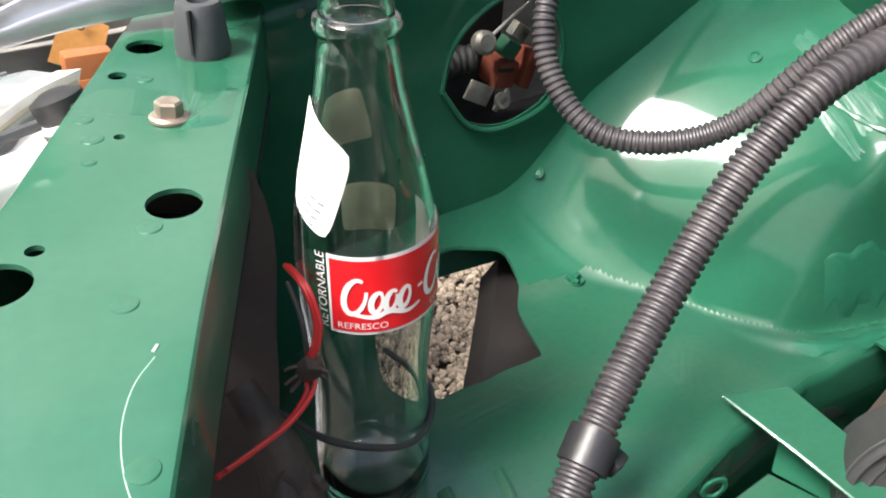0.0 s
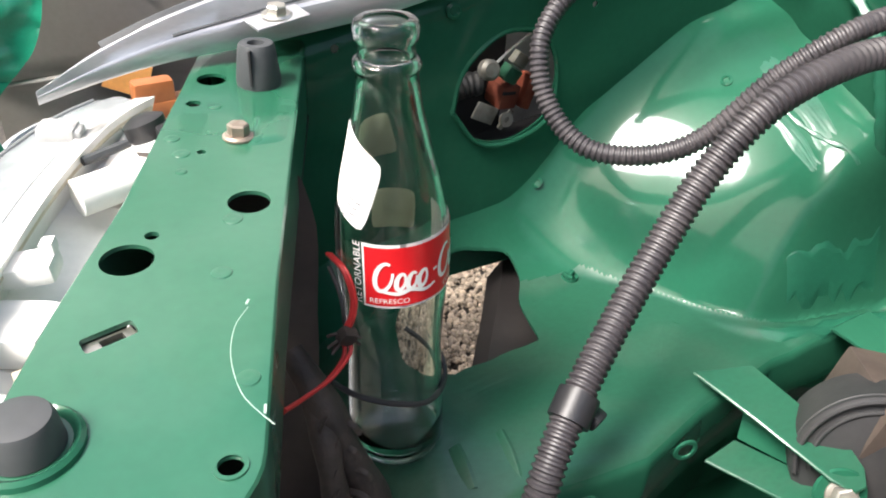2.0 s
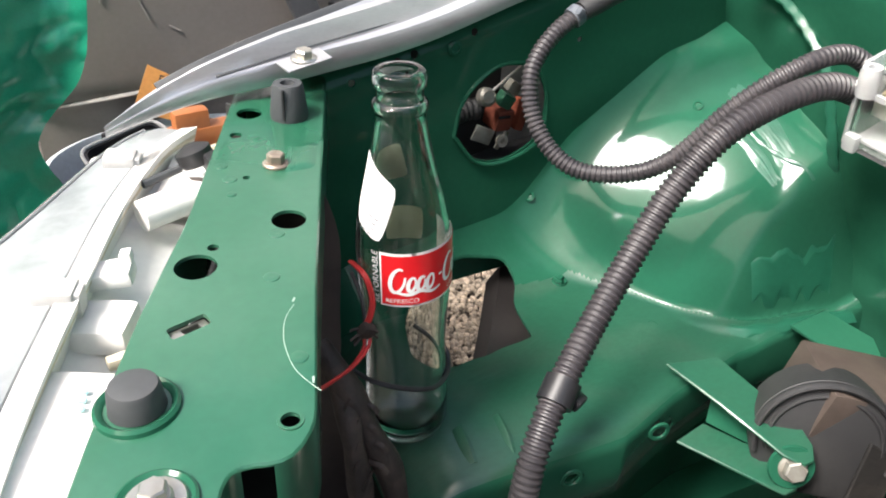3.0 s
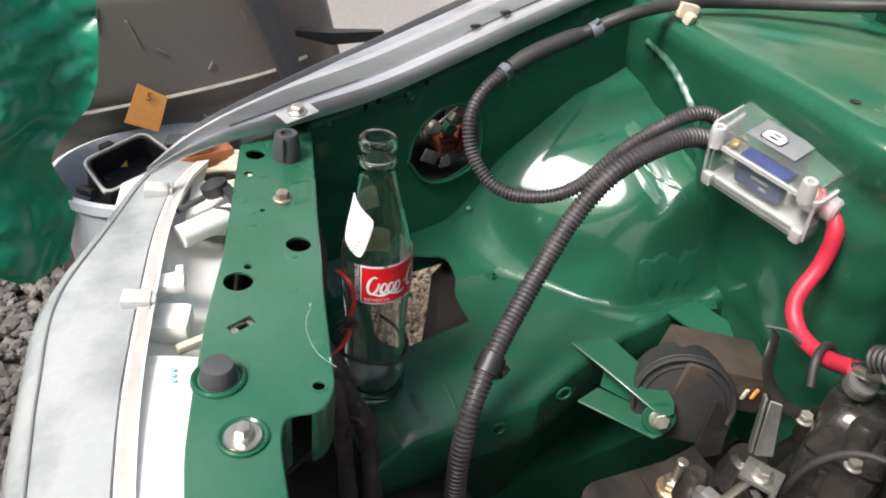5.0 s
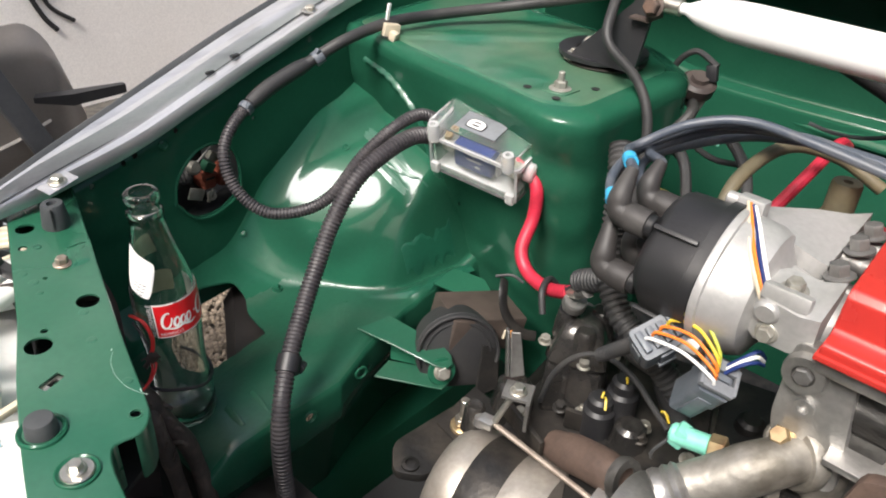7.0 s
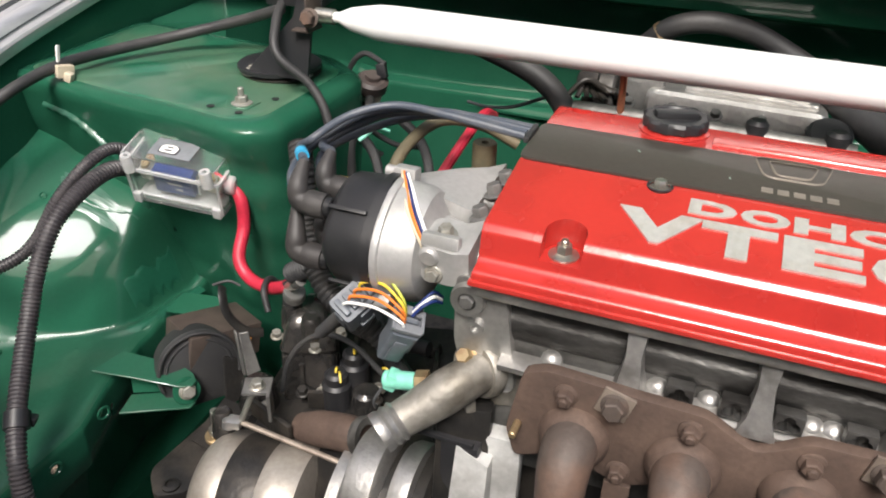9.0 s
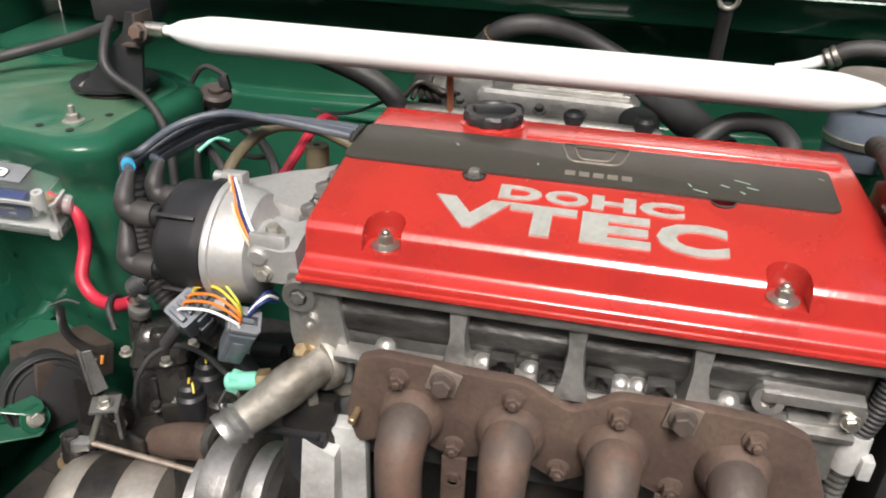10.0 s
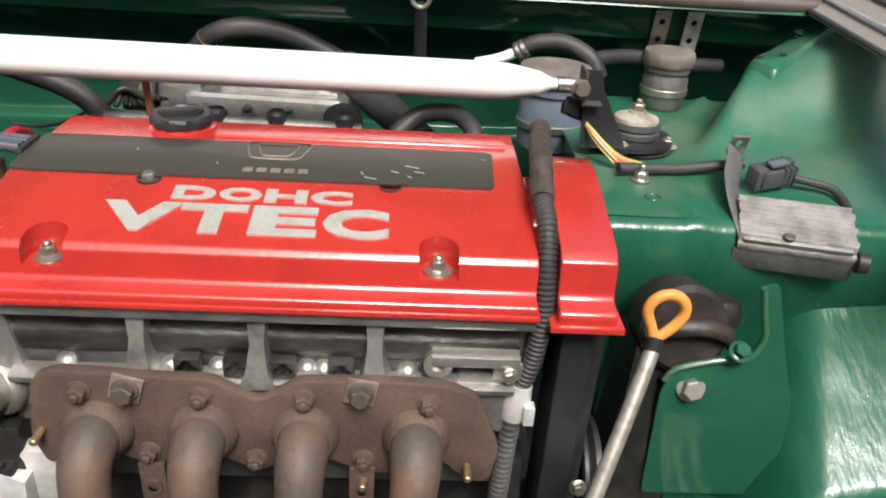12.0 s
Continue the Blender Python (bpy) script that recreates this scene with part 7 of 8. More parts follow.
M1 = pose(0.200, -0.392, 0.713, 28, -25, -30)
M2 = pose(0.194, -0.437, 0.697, 22, -22, 18)
connector("grey_connector", "grey plastic wiring connector above the gearbox", M1, 0.036, 0.024, 0.040, 4)
c2 = connector("grey_connector", "grey plastic connector with pale collar", M2, 0.027, 0.022, 0.052, 3)
part("white_collar", xf(merge(box(0.022, 0.003, 0.005, 0.001, pose(0, -0.0125, 0.026)), box(0.009, 0.024, 0.005, 0.001, pose(0.009, 0, 0.026)), box(0.009, 0.024, 0.005, 0.001, pose(-0.009, 0, 0.026)), box(0.026, 0.003, 0.006, 0.001, pose(0, 0.0135, 0.026))), M2), GREY_FILM, c2, "pale plastic collar")
cord("wire_stub", "ribbed black cable below the connector", "cable", [(0.208, -0.375, 0.700), (0.222, -0.362, 0.678), (0.235, -0.345, 0.655), (0.245, -0.325, 0.63)], 0.007, BLACK_RUBBER, 12, ribs=0.001, pitch=0.005)
for k, (mt, nm) in enumerate(((YELLOW_GREEN, "yellow green"), (YELLOW, "yellow"), (ORANGE, "orange"), (ORANGE, "orange"), (PRINT_WHITE, "white"))):
    o = 0.0036 * (k - 2)
    s = M1 @ Vector((0.012 - 0.006 * k, 0, 0.018))
    e = M2 @ Vector((0.006 - 0.004 * k, 0.004, 0.028))
    cord("connector_wire", nm + " wire between two grey connectors", "wire", [s, s + Vector((-0.001, -0.003, 0.010 - o * 0.6)), s.lerp(e, 0.5) + Vector((0.002, 0, 0.016 - o)), e + Vector((-0.001, 0.003, 0.010 - o * 0.6)), e], 0.0014, mt, 7)
for k, (mt, nm) in enumerate(((BLUE_CARD, "blue"), (PRINT_WHITE, "white"), (BLUE_CARD, "blue"))):
    s = M2 @ Vector((0.004 + 0.003 * k, -0.002, 0.027))
    cord("connector_wire", nm + " wire rising from the grey connector", "wire", [s, s + Vector((0.004, -0.008, 0.010)), s + Vector((0.012, -0.015, 0.012 + 0.002 * k)), s + Vector((0.024, -0.018, 0.004))], 0.0016, mt, 7)
for k, (mt, nm) in enumerate(((CREAM, "cream"), (ORANGE, "orange"), (BLUE_CARD, "blue"), (PRINT_WHITE, "white"))):
    o = 0.0035 * k
    cord("distributor_wire", nm + " wire down the distributor body", "wire", [(0.262 - o * 0.4, -0.410 - o * 0.7, 0.822), (0.243 - o * 0.2, -0.420 - o * 0.9, 0.816), (0.222, -0.432 - o, 0.808), (0.208 + o * 0.3, -0.445 - o * 0.8, 0.797), (0.204 + o * 0.4, -0.455 - o * 0.5, 0.784)], 0.0016, mt, 7)


NECK_ALLOY = mat("stained_cast_alloy", (0.33, 0.31, 0.275), 0.52, metal=0.6, second=(0.15, 0.135, 0.11), scale=20, bump=0.4, bumpscale=160, grain=0.12)


def water_neck():
    w = thing("water_neck", "cast alloy water outlet neck with ribbed spout", "water neck", (0.17, -0.48, 0.66))
    part("neck", tube([(0.214, -0.520, 0.674), (0.196, -0.512, 0.677), (0.180, -0.499, 0.672), (0.164, -0.478, 0.656), (0.152, -0.462, 0.645), (0.144, -0.454, 0.640)], 0.0178, 22, 0.004, radii=[(0, 0.95), (0.25, 1.02), (0.5, 1.12), (0.75, 1.0), (1, 0.9)]), NECK_ALLOY, w)
    d = Vector((-0.64, 0.56, -0.36)).normalized()
    a = Vector((0.146, -0.456, 0.642))
    part("spout", lathe([(0.0165, 0), (0.0190, 0.003), (0.0170, 0.006), (0.0190, 0.010), (0.0170, 0.013), (0.0190, 0.017), (0.0186, 0.022), (0.0150, 0.022), (0.0145, 0.004), (0, 0.004)], 28, axis_m(a - d * 0.004, d), cap=False), ALLOY, w, "ribbed hose spout")
    fm = axis_m((0.206, -0.514, 0.675), (-0.84, 0.50, 0.12))
    part("flange", merge(lathe([(0, -0.006), (0.0245, -0.006), (0.0265, -0.003), (0.0265, 0.006), (0.0245, 0.009), (0, 0.009)], 30, fm.copy(), cap=False), lathe([(0.006, -0.004), (0.0135, -0.004), (0.0135, 0.012), (0.011, 0.014), (0, 0.014)], 22, axis_m((0.206, -0.503, 0.680), (-0.7, 0.2, 0.7)), cap=False), box(0.016, 0.030, 0.060, 0.006, pose(0.212, -0.534, 0.668, 0, 0, 15))), NECK_ALLOY, w, "stained cast flange")
    part("cast_web", box(0.020, 0.010, 0.030, 0.003, pose(0.190, -0.505, 0.655, 0, 20, 35)), NECK_ALLOY, w)
    part("flange_bolt", hexbolt((0.1965, -0.501, 0.6895), (-0.7, 0.2, 0.7), 0.0072, 0.010, 1.3), BRASS_STEEL, w, "brass coloured bolt")
    part("sensor_nut", cyl(0.0105, (0.186, -0.470, 0.660), (0.184, -0.458, 0.658), 6, 0.001), BRASS_STEEL, w)
    part("sensor_plug", merge(cyl(0.0085, (0.184, -0.459, 0.658), (0.180, -0.428, 0.654), 16, 0.002), box(0.015, 0.012, 0.018, 0.003, pose(0.181, -0.436, 0.655, 20, 0, 10))), TEAL, w, "pale green sensor connector")
    return w


water_neck()
tagged(part("alloy_bracket", box(0.02, 0.062, 0.12, 0.005, pose(0.190, -0.528, 0.562, 0, 0, 4)), BRIGHT_CAST), "bright cast alloy bracket under the water neck", "bracket")
bb = thing("black_box", "black plastic box below the water neck", "electrical box", (0.17, -0.508, 0.57))
part("shell", merge(box(0.02, 0.036, 0.10, 0.004, pose(0.176, -0.507, 0.565)), box(0.006, 0.060, 0.005, 0.001, pose(0.168, -0.49, 0.618))), BLACK_PLASTIC, bb)
part("label_patch", box(0.001, 0.014, 0.012, 0.0, pose(0.1655, -0.512, 0.588)), PRINT_GREY, bb)
cord("sensor_lead", "thin grey sensor lead", "wire", [(0.180, -0.430, 0.650), (0.176, -0.420, 0.630), (0.182, -0.418, 0.615), (0.20, -0.41, 0.60)], 0.0014, GREY_RUBBER, 6)

# ---- between head and firewall ----
cylg = part("green_grey_cylinder", merge(lathe([(0.0125, 0), (0.0125, 0.032), (0.0115, 0.034), (0.004, 0.034), (0.003, 0.030), (0, 0.030)], 24, pose(0.385, -0.446, 0.775)), box(0.03, 0.03, 0.012, 0.003, pose(0.385, -0.446, 0.772))), OLIVE)
tagged(cylg, "small olive metal cylinder behind the distributor", "canister")
cord("olive_hose", "olive rubber hose curving behind the distributor", "hose", [(0.300, -0.375, 0.770), (0.345, -0.372, 0.800), (0.410, -0.385, 0.812), (0.45, -0.42, 0.800), (0.46, -0.46, 0.78)], 0.0062, OLIVE, 12)
cord("red_cable", "short red cable behind the distributor", "cable", [(0.40, -0.385, 0.74), (0.46, -0.398, 0.775), (0.52, -0.40, 0.785), (0.56, -0.40, 0.77)], 0.006, RED_CABLE, 10)
cord("red_cable", "red cable end near the valve cover", "cable", [(0.36, -0.42, 0.765), (0.38, -0.455, 0.770), (0.395, -0.475, 0.772), (0.40, -0.495, 0.768)], 0.0045, RED_CABLE, 10)
sens = thing("vacuum_sensor", "dark round sensor with bracket by the firewall", "sensor", (0.64, -0.19, 0.75))
part("sensor_can", lathe([(0.0, -0.022), (0.014, -0.022), (0.014, -0.006), (0.022, -0.004), (0.023, 0.010), (0.018, 0.014), (0.012, 0.014), (0.011, 0.020), (0, 0.020)], 26, axis_m((0.655, -0.186, 0.748), (-0.25, -0.25, 0.93)), cap=False), SHIELD, sens)
part("sensor_ring", lathe([(0.009, 0), (0.017, 0.002), (0.018, 0.010), (0.012, 0.014), (0.008, 0.012)], 22, axis_m((0.650, -0.158, 0.712), (-0.7, -0.35, 0.6)), cap=False), ALLOY_DARK, sens)
part("sensor_bracket", merge(box(0.004, 0.010, 0.045, 0.001, pose(0.648, -0.192, 0.718, 20, 0, 20)), box(0.006, 0.022, 0.006, 0.001, pose(0.645, -0.184, 0.728, 25, 0, 0))), STEEL, sens)
part("sensor_plug", merge(box(0.022, 0.018, 0.028, 0.004, pose(0.655, -0.168, 0.735, 20, 10, 10)), box(0.014, 0.014, 0.022, 0.003, pose(0.66, -0.200, 0.770, -15, 10, 10))), BLACK_PLASTIC, sens)
for k, pts in enumerate(([(0.655, -0.165, 0.755), (0.645, -0.152, 0.735), (0.64, -0.150, 0.700), (0.645, -0.165, 0.665), (0.66, -0.20, 0.64)], [(0.66, -0.205, 0.78), (0.665, -0.17, 0.79), (0.66, -0.148, 0.765), (0.655, -0.145, 0.72), (0.65, -0.155, 0.66)], [(0.645, -0.17, 0.70), (0.635, -0.20, 0.685), (0.64, -0.235, 0.67), (0.67, -0.26, 0.66)])):
    part("sensor_lead", tube(pts, 0.004, 8, 0.005), BLACK_RUBBER, sens)
for k, pts in enumerate(([(0.63, -0.17, 0.72), (0.60, -0.19, 0.70), (0.57, -0.23, 0.68), (0.54, -0.26, 0.62)], [(0.62, -0.20, 0.74), (0.585, -0.215, 0.74), (0.56, -0.20, 0.70), (0.55, -0.205, 0.63)], [(0.64, -0.22, 0.72), (0.62, -0.27, 0.70), (0.57, -0.31, 0.68), (0.52, -0.33, 0.62)])):
    cord("engine_harness", "black taped wiring behind the distributor", "wiring harness", pts, 0.007, BLACK_RUBBER, 10)
cord("teal_wire", "short teal wire near the plug leads", "wire", [(0.44, -0.275, 0.76), (0.455, -0.29, 0.772), (0.47, -0.30, 0.765)], 0.0022, TEAL, 8)
ygc = part("yellow_connector", box(0.022, 0.012, 0.010, 0.002, pose(0.325, -0.315, 0.765, 10, 20, 20)), YELLOW)
tagged(ygc, "small yellow plastic connector by the distributor", "connector")


def plenum():
    p = thing("intake_plenum", "silver cast intake plenum behind the valve cover", "intake manifold", (0.64, -0.68, 0.7))
    part("plenum_body", xf(box(0.095, 0.205, 0.070, 0.012, seg=3), pose(0.655, -0.675, 0.772, 0, 8, -3)), ALLOY, p)
    part("plenum_lid", xf(merge(box(0.045, 0.150, 0.010, 0.003), box(0.030, 0.130, 0.008, 0.002, pose(0, 0, 0.006))), pose(0.655, -0.690, 0.808, 0, 8, -3)), ALLOY, p)
    part("throttle_body", merge(box(0.06, 0.055, 0.07, 0.008, pose(0.660, -0.560, 0.785, 0, 0, 8)), lathe([(0.03, 0), (0.033, 0.003), (0.033, 0.02), (0.026, 0.024)], 26, axis_m((0.655, -0.532, 0.79), (0, 1, 0)))), ALLOY_DIRTY, p)
    for y in (-0.535, -0.585, -0.635, -0.685, -0.74):
        part("runner_bolt", hexbolt((0.598, y - 0.02, 0.797), (-0.4, 0, 1), 0.006, 0.006, 1.4), ALLOY_DIRTY, p)
    part("injector_rail", tube([(0.545, -0.50, 0.80), (0.545, -0.65, 0.80), (0.545, -0.80, 0.797)], 0.010, 14, 0.01), ALLOY_DIRTY, p)
    for y in (-0.63, -0.70, -0.78):
        part("injector", lathe([(0.010, 0), (0.012, 0.01), (0.012, 0.03), (0.008, 0.034)], 16, axis_m((0.545, y, 0.785), (0, 0, 1))), BLACK_PLASTIC, p)
    part("end_cap", lathe([(0.022, 0), (0.024, 0.003), (0.024, 0.014), (0.02, 0.017), (0, 0.017)], 24, axis_m((0.580, -0.775, 0.792), (-0.5, 0, 0.9)), cap=False), BLACK_RUBBER, p)
    part("orange_rod", cyl(0.0042, (0.540, -0.555, 0.79), (0.541, -0.553, 0.852), 10), COPPER, p, "copper coloured rod")
    for k in range(5):
        part("linkage", tube([(0.60, -0.48 - 0.012 * k, 0.795), (0.61 + 0.01 * k, -0.50, 0.815 - 0.004 * k), (0.62, -0.525 - 0.006 * k, 0.80)], 0.0035, 8, 0.004), ALLOY_DARK, p)
    part("linkage_plate", merge(lathe([(0.016, 0), (0.018, 0.002), (0.018, 0.01), (0.01, 0.012), (0, 0.012)], 22, axis_m((0.655, -0.50, 0.80), (-0.8, 0.3, 0.4)), cap=False), box(0.01, 0.05, 0.03, 0.003, pose(0.64, -0.515, 0.77, 0, 0, 20))), ALLOY_DARK, p)
    return p


plenum()
cord("cable_stay", "thin bare control cable near the firewall", "cable", [(0.66, -0.33, 0.745), (0.66, -0.36, 0.742), (0.65, -0.40, 0.752), (0.63, -0.46, 0.785)], 0.0024, GREY_RUBBER, 8)
cord("coolant_hose", "dark rubber hose under the strut brace", "hose", [(0.60, -0.36, 0.845), (0.61, -0.43, 0.815), (0.60, -0.47, 0.79), (0.57, -0.50, 0.76)], 0.014, BLACK_RUBBER, 14)
cord("heater_hose", "grey rubber heater hose along the firewall", "hose", [(0.79, -0.545, 0.820), (0.78, -0.575, 0.848), (0.78, -0.62, 0.860), (0.795, -0.675, 0.850), (0.80, -0.73, 0.825), (0.79, -0.80, 0.79)], 0.0145, BLACK_RUBBER, 16)
hc = part("hose_clip", lathe([(0.0155, 0), (0.0165, 0.001), (0.0165, 0.008), (0.0155, 0.009)], 22, axis_m((0.785, -0.560, 0.835), (0, -0.8, 0.7))), BRASS_STEEL)
tagged(hc, "steel spring clip on the heater hose", "hose clip")
cord("intake_hose", "thick black hose behind the valve cover", "hose", [(0.70, -0.765, 0.835), (0.66, -0.80, 0.810), (0.62, -0.835, 0.795), (0.57, -0.875, 0.775)], 0.022, BLACK_RUBBER, 16)
cord("pcv_hose", "black bent hose at the rear of the valve cover", "hose", [(0.53, -0.84, 0.80), (0.545, -0.87, 0.822), (0.535, -0.91, 0.828), (0.505, -0.93, 0.818), (0.485, -0.925, 0.80)], 0.011, BLACK_RUBBER, 14)
rr = thing("hood_prop_ring", "black stem with a bare steel ring at the cowl", "ring", (0.72, -0.866, 0.9))
ring = [(0.714, -0.866 + 0.0115 * math.cos(a), 0.924 + 0.0115 * math.sin(a)) for a in frange(0, 2 * math.pi, 17)]
part("ring", tube(ring, 0.0032, 10, 0.003), STEEL, rr)
part("stem", tube([(0.720, -0.866, 0.915), (0.735, -0.867, 0.88), (0.75, -0.868, 0.83), (0.76, -0.868, 0.78)], 0.009, 12), BLACK_RUBBER, rr)
vh = thing("vacuum_hose", "black hose with pale crimped metal end", "hose", (0.75, -1.03, 0.86))
part("rubber", tube([(0.752, -1.006, 0.852), (0.75, -1.03, 0.866), (0.742, -1.07, 0.870), (0.725, -1.105, 0.855), (0.715, -1.12, 0.83)], 0.0115, 16), BLACK_RUBBER, vh)
part("crimp", lathe([(0.0125, 0), (0.014, 0.002), (0.014, 0.006), (0.0125, 0.008), (0.014, 0.010), (0.014, 0.015), (0.0125, 0.017)], 22, axis_m((0.754, -1.004, 0.850), (-0.05, -0.85, 0.5))), STEEL, vh)
part("pipe", tube([(0.754, -1.004, 0.850), (0.76, -0.98, 0.838), (0.77, -0.95, 0.828)], 0.008, 14), WHITE_PAINT, vh, "white painted pipe")
cord("vacuum_hose", "black hose towards the clutch reservoir", "hose", [(0.73, -1.10, 0.85), (0.75, -1.14, 0.852), (0.765, -1.18, 0.850), (0.78, -1.25, 0.84), (0.80, -1.32, 0.835)], 0.0105, BLACK_RUBBER, 14)


DUSTY_CAP = mat("dusty_cap_rubber", (0.13, 0.115, 0.10), 0.75, second=(0.20, 0.18, 0.155), scale=38, bump=0.2, bumpscale=160, grain=0.12)


def reservoir(x, y, z, r, h, label, material, name):
    o = thing(name, label, "reservoir", (x, y, z))
    part("tank", lathe([(0, 0), (r * 0.8, 0), (r * 0.92, 0.006), (r * 0.95, h * 0.7), (r * 0.88, h * 0.78), (r * 0.88, h * 0.86), (r * 0.96, h * 0.88), (r * 0.96, h)], 34, pose(x, y, z), cap=False), material, o)
    cap = lathe([(r * 1.0, 0), (r * 1.06, 0.003), (r * 1.06, 0.016), (r * 1.0, 0.020), (r * 0.4, 0.021), (0, 0.021)], 40, pose(x, y, z + h), cap=False)
    part("cap", cap, DUSTY_CAP, o, "dusty grey brown screw cap")
    part("band", lathe([(r * 0.97, 0), (r * 1.0, 0.001), (r * 1.0, 0.009), (r * 0.97, 0.010)], 34, pose(x, y, z + h * 0.35)), STEEL, o)
    return o


BRIGHT_ZINC = mat("bright_zinc_strap", (0.70, 0.69, 0.66), 0.45, metal=0.4, second=(0.55, 0.54, 0.50), scale=60)
reservoir(0.745, -1.222, 0.785, 0.034, 0.062, "clutch fluid reservoir with grey cap", ALLOY_DIRTY, "clutch_reservoir")
for y in (-1.215, -1.262):
    br = part("slotted_bracket", cut(box(0.003, 0.024, 0.075, 0.001, pose(0.790, y, 0.878, 0, -12, 0)), [cyl(0.0045, (0.7, y, 0.898), (0.9, y, 0.898), 12), cyl(0.0045, (0.7, y, 0.872), (0.9, y, 0.872), 12)]), BRIGHT_ZINC if y < -1.25 else DUSTY_STEEL)
    tagged(br, "zinc bracket strap with holes on the firewall", "bracket")
reservoir(0.665, -1.048, 0.745, 0.047, 0.092, "milky plastic fluid tank behind the brace", TANK_PLASTIC, "fluid_tank")
plug = part("loom_plug", merge(box(0.024, 0.030, 0.022, 0.004, pose(0.545, -1.056, 0.838, 20, 0, 20)), box(0.018, 0.02, 0.016, 0.003, pose(0.535, -1.045, 0.842, 10, 20, 0))), BLACK_PLASTIC)
tagged(plug, "black wiring plug below the brace bracket", "connector")
rng_w = random.Random(12)
for k, mt in enumerate((YELLOW, CREAM, BROWN_STEEL, YELLOW, ORANGE_HANDLE, CREAM, BLACK_RUBBER, BROWN_STEEL, YELLOW)):
    o = 0.0016 * k + rng_w.uniform(-0.0015, 0.0015)
    cord("loom_wire", "bare wire strand from the wiring plug", "wire", [(0.540, -1.058, 0.832), (0.522 - o, -1.068 - o * 0.4, 0.826 - o), (0.503 - o, -1.085 - o * 0.3, 0.812 - o), (0.487, -1.102, 0.803 - o), (0.478, -1.128 + o * 0.6, 0.798)], 0.0010, mt, 6)
cord("red_wire_stub", "short red wire under the loom", "wire", [(0.486, -1.095, 0.797), (0.480, -1.11, 0.794), (0.476, -1.13, 0.793)], 0.002, RED_CABLE, 6)
cord("fender_loom", "black taped loom across the tower top", "cable loom", [(0.47, -1.095, 0.796), (0.476, -1.13, 0.794), (0.482, -1.17, 0.793), (0.487, -1.215, 0.797), (0.485, -1.245, 0.802)], 0.0062, BLACK_RUBBER, 12)


FOIL = mat("crumpled_grey_alloy", (0.25, 0.245, 0.23), 0.62, metal=0.2, second=(0.15, 0.147, 0.138), scale=40, bump=0.5, bumpscale=120)


def igniter():
    o = thing("finned_metal_box", "grey finned metal box on a bent bracket", "electrical box", (0.36, -1.26, 0.79))
    m = Matrix.Translation((0.362, -1.256, 0.776)) @ Matrix.Rotation(radians(-12), 4, "Z") @ Matrix.Rotation(radians(-26), 4, "Y") @ Matrix.Diagonal((0.80, 1.0, 0.85, 1.0))
    def crumple(u, v):
        p = Vector((0.076 * (u - 0.5), 0.114 * (v - 0.5), 0.018))
        ridge = math.sin(u * 62 + 0.7 * noise.noise((u * 3, v * 5, 2.0)))
        p.z += 0.0013 * ridge + 0.0014 * noise.noise((u * 9, v * 22, 1.0)) - 0.014 * max(0.0, 0.15 - u) / 0.15
        p.y += 0.003 * noise.noise((u * 7, v * 3, 6.0))
        return p
    part("case", xf(box(0.070, 0.108, 0.032, 0.004), m), ALLOY_DIRTY, o, "grey metal case")
    part("finned_face", xf(sheet(crumple, frange(0, 1, 90), frange(0, 1, 40), (0, 0, -0.004)), m), FOIL, o, "crumpled ribbed metal face", smooth=40)
    part("face_plug", xf(lathe([(0.006, 0), (0.006, 0.004), (0.004, 0.005), (0, 0.004)], 14, cap=False), m @ pose(-0.026, 0.010, 0.0175)), BROWN_STEEL, o)
    part("skirt", xf(box(0.004, 0.12, 0.030, 0.001), m @ pose(-0.038, 0, -0.016, 0, 10, 0)), ALLOY_DIRTY, o)
    part("strap", merge(tube([(0.486, -1.232, 0.815), (0.462, -1.224, 0.806), (0.435, -1.212, 0.802), (0.395, -1.203, 0.790), (0.352, -1.204, 0.768)], 0.0155, 12, 0.006, flat=0.22)), ALLOY_DIRTY, o)
    part("strap_tab", cut(box(0.004, 0.020, 0.026, 0.001, pose(0.492, -1.236, 0.822, 0, -20, 0)), [cyl(0.0045, (0.45, -1.236, 0.824), (0.55, -1.236, 0.824), 12)]), STEEL, o, "zinc tab with a hole")
    part("grommet", lathe([(0.008, 0), (0.013, 0.002), (0.013, 0.012), (0.008, 0.014)], 18, m @ pose(-0.034, -0.058, -0.002) @ Matrix.Rotation(radians(90), 4, "X")), BLACK_RUBBER, o)
    return o


igniter()
gc = thing("grey_plug", "grey plug connector on the tower loom", "connector", (0.455, -1.28, 0.815))
part("shell", xf(merge(box(0.026, 0.046, 0.022, 0.004), box(0.02, 0.02, 0.026, 0.003, pose(0, 0.02, 0)), box(0.012, 0.03, 0.006, 0.002, pose(0, -0.005, 0.014))), pose(0.446, -1.262, 0.806, -4, -8, 20)), GREY_RUBBER, gc)
for k in range(3):
    part("rib", xf(box(0.028, 0.0025, 0.024, 0.0006), pose(0.446, -1.262, 0.806, -4, -8, 20) @ pose(0, -0.019 + 0.007 * k, 0.0005)), GREY_RUBBER, gc)
part("lock_tab", xf(box(0.010, 0.024, 0.004, 0.001), pose(0.446, -1.262, 0.806, -4, -8, 20) @ pose(-0.006, 0.004, 0.0175)), GREY_PLASTIC, gc)
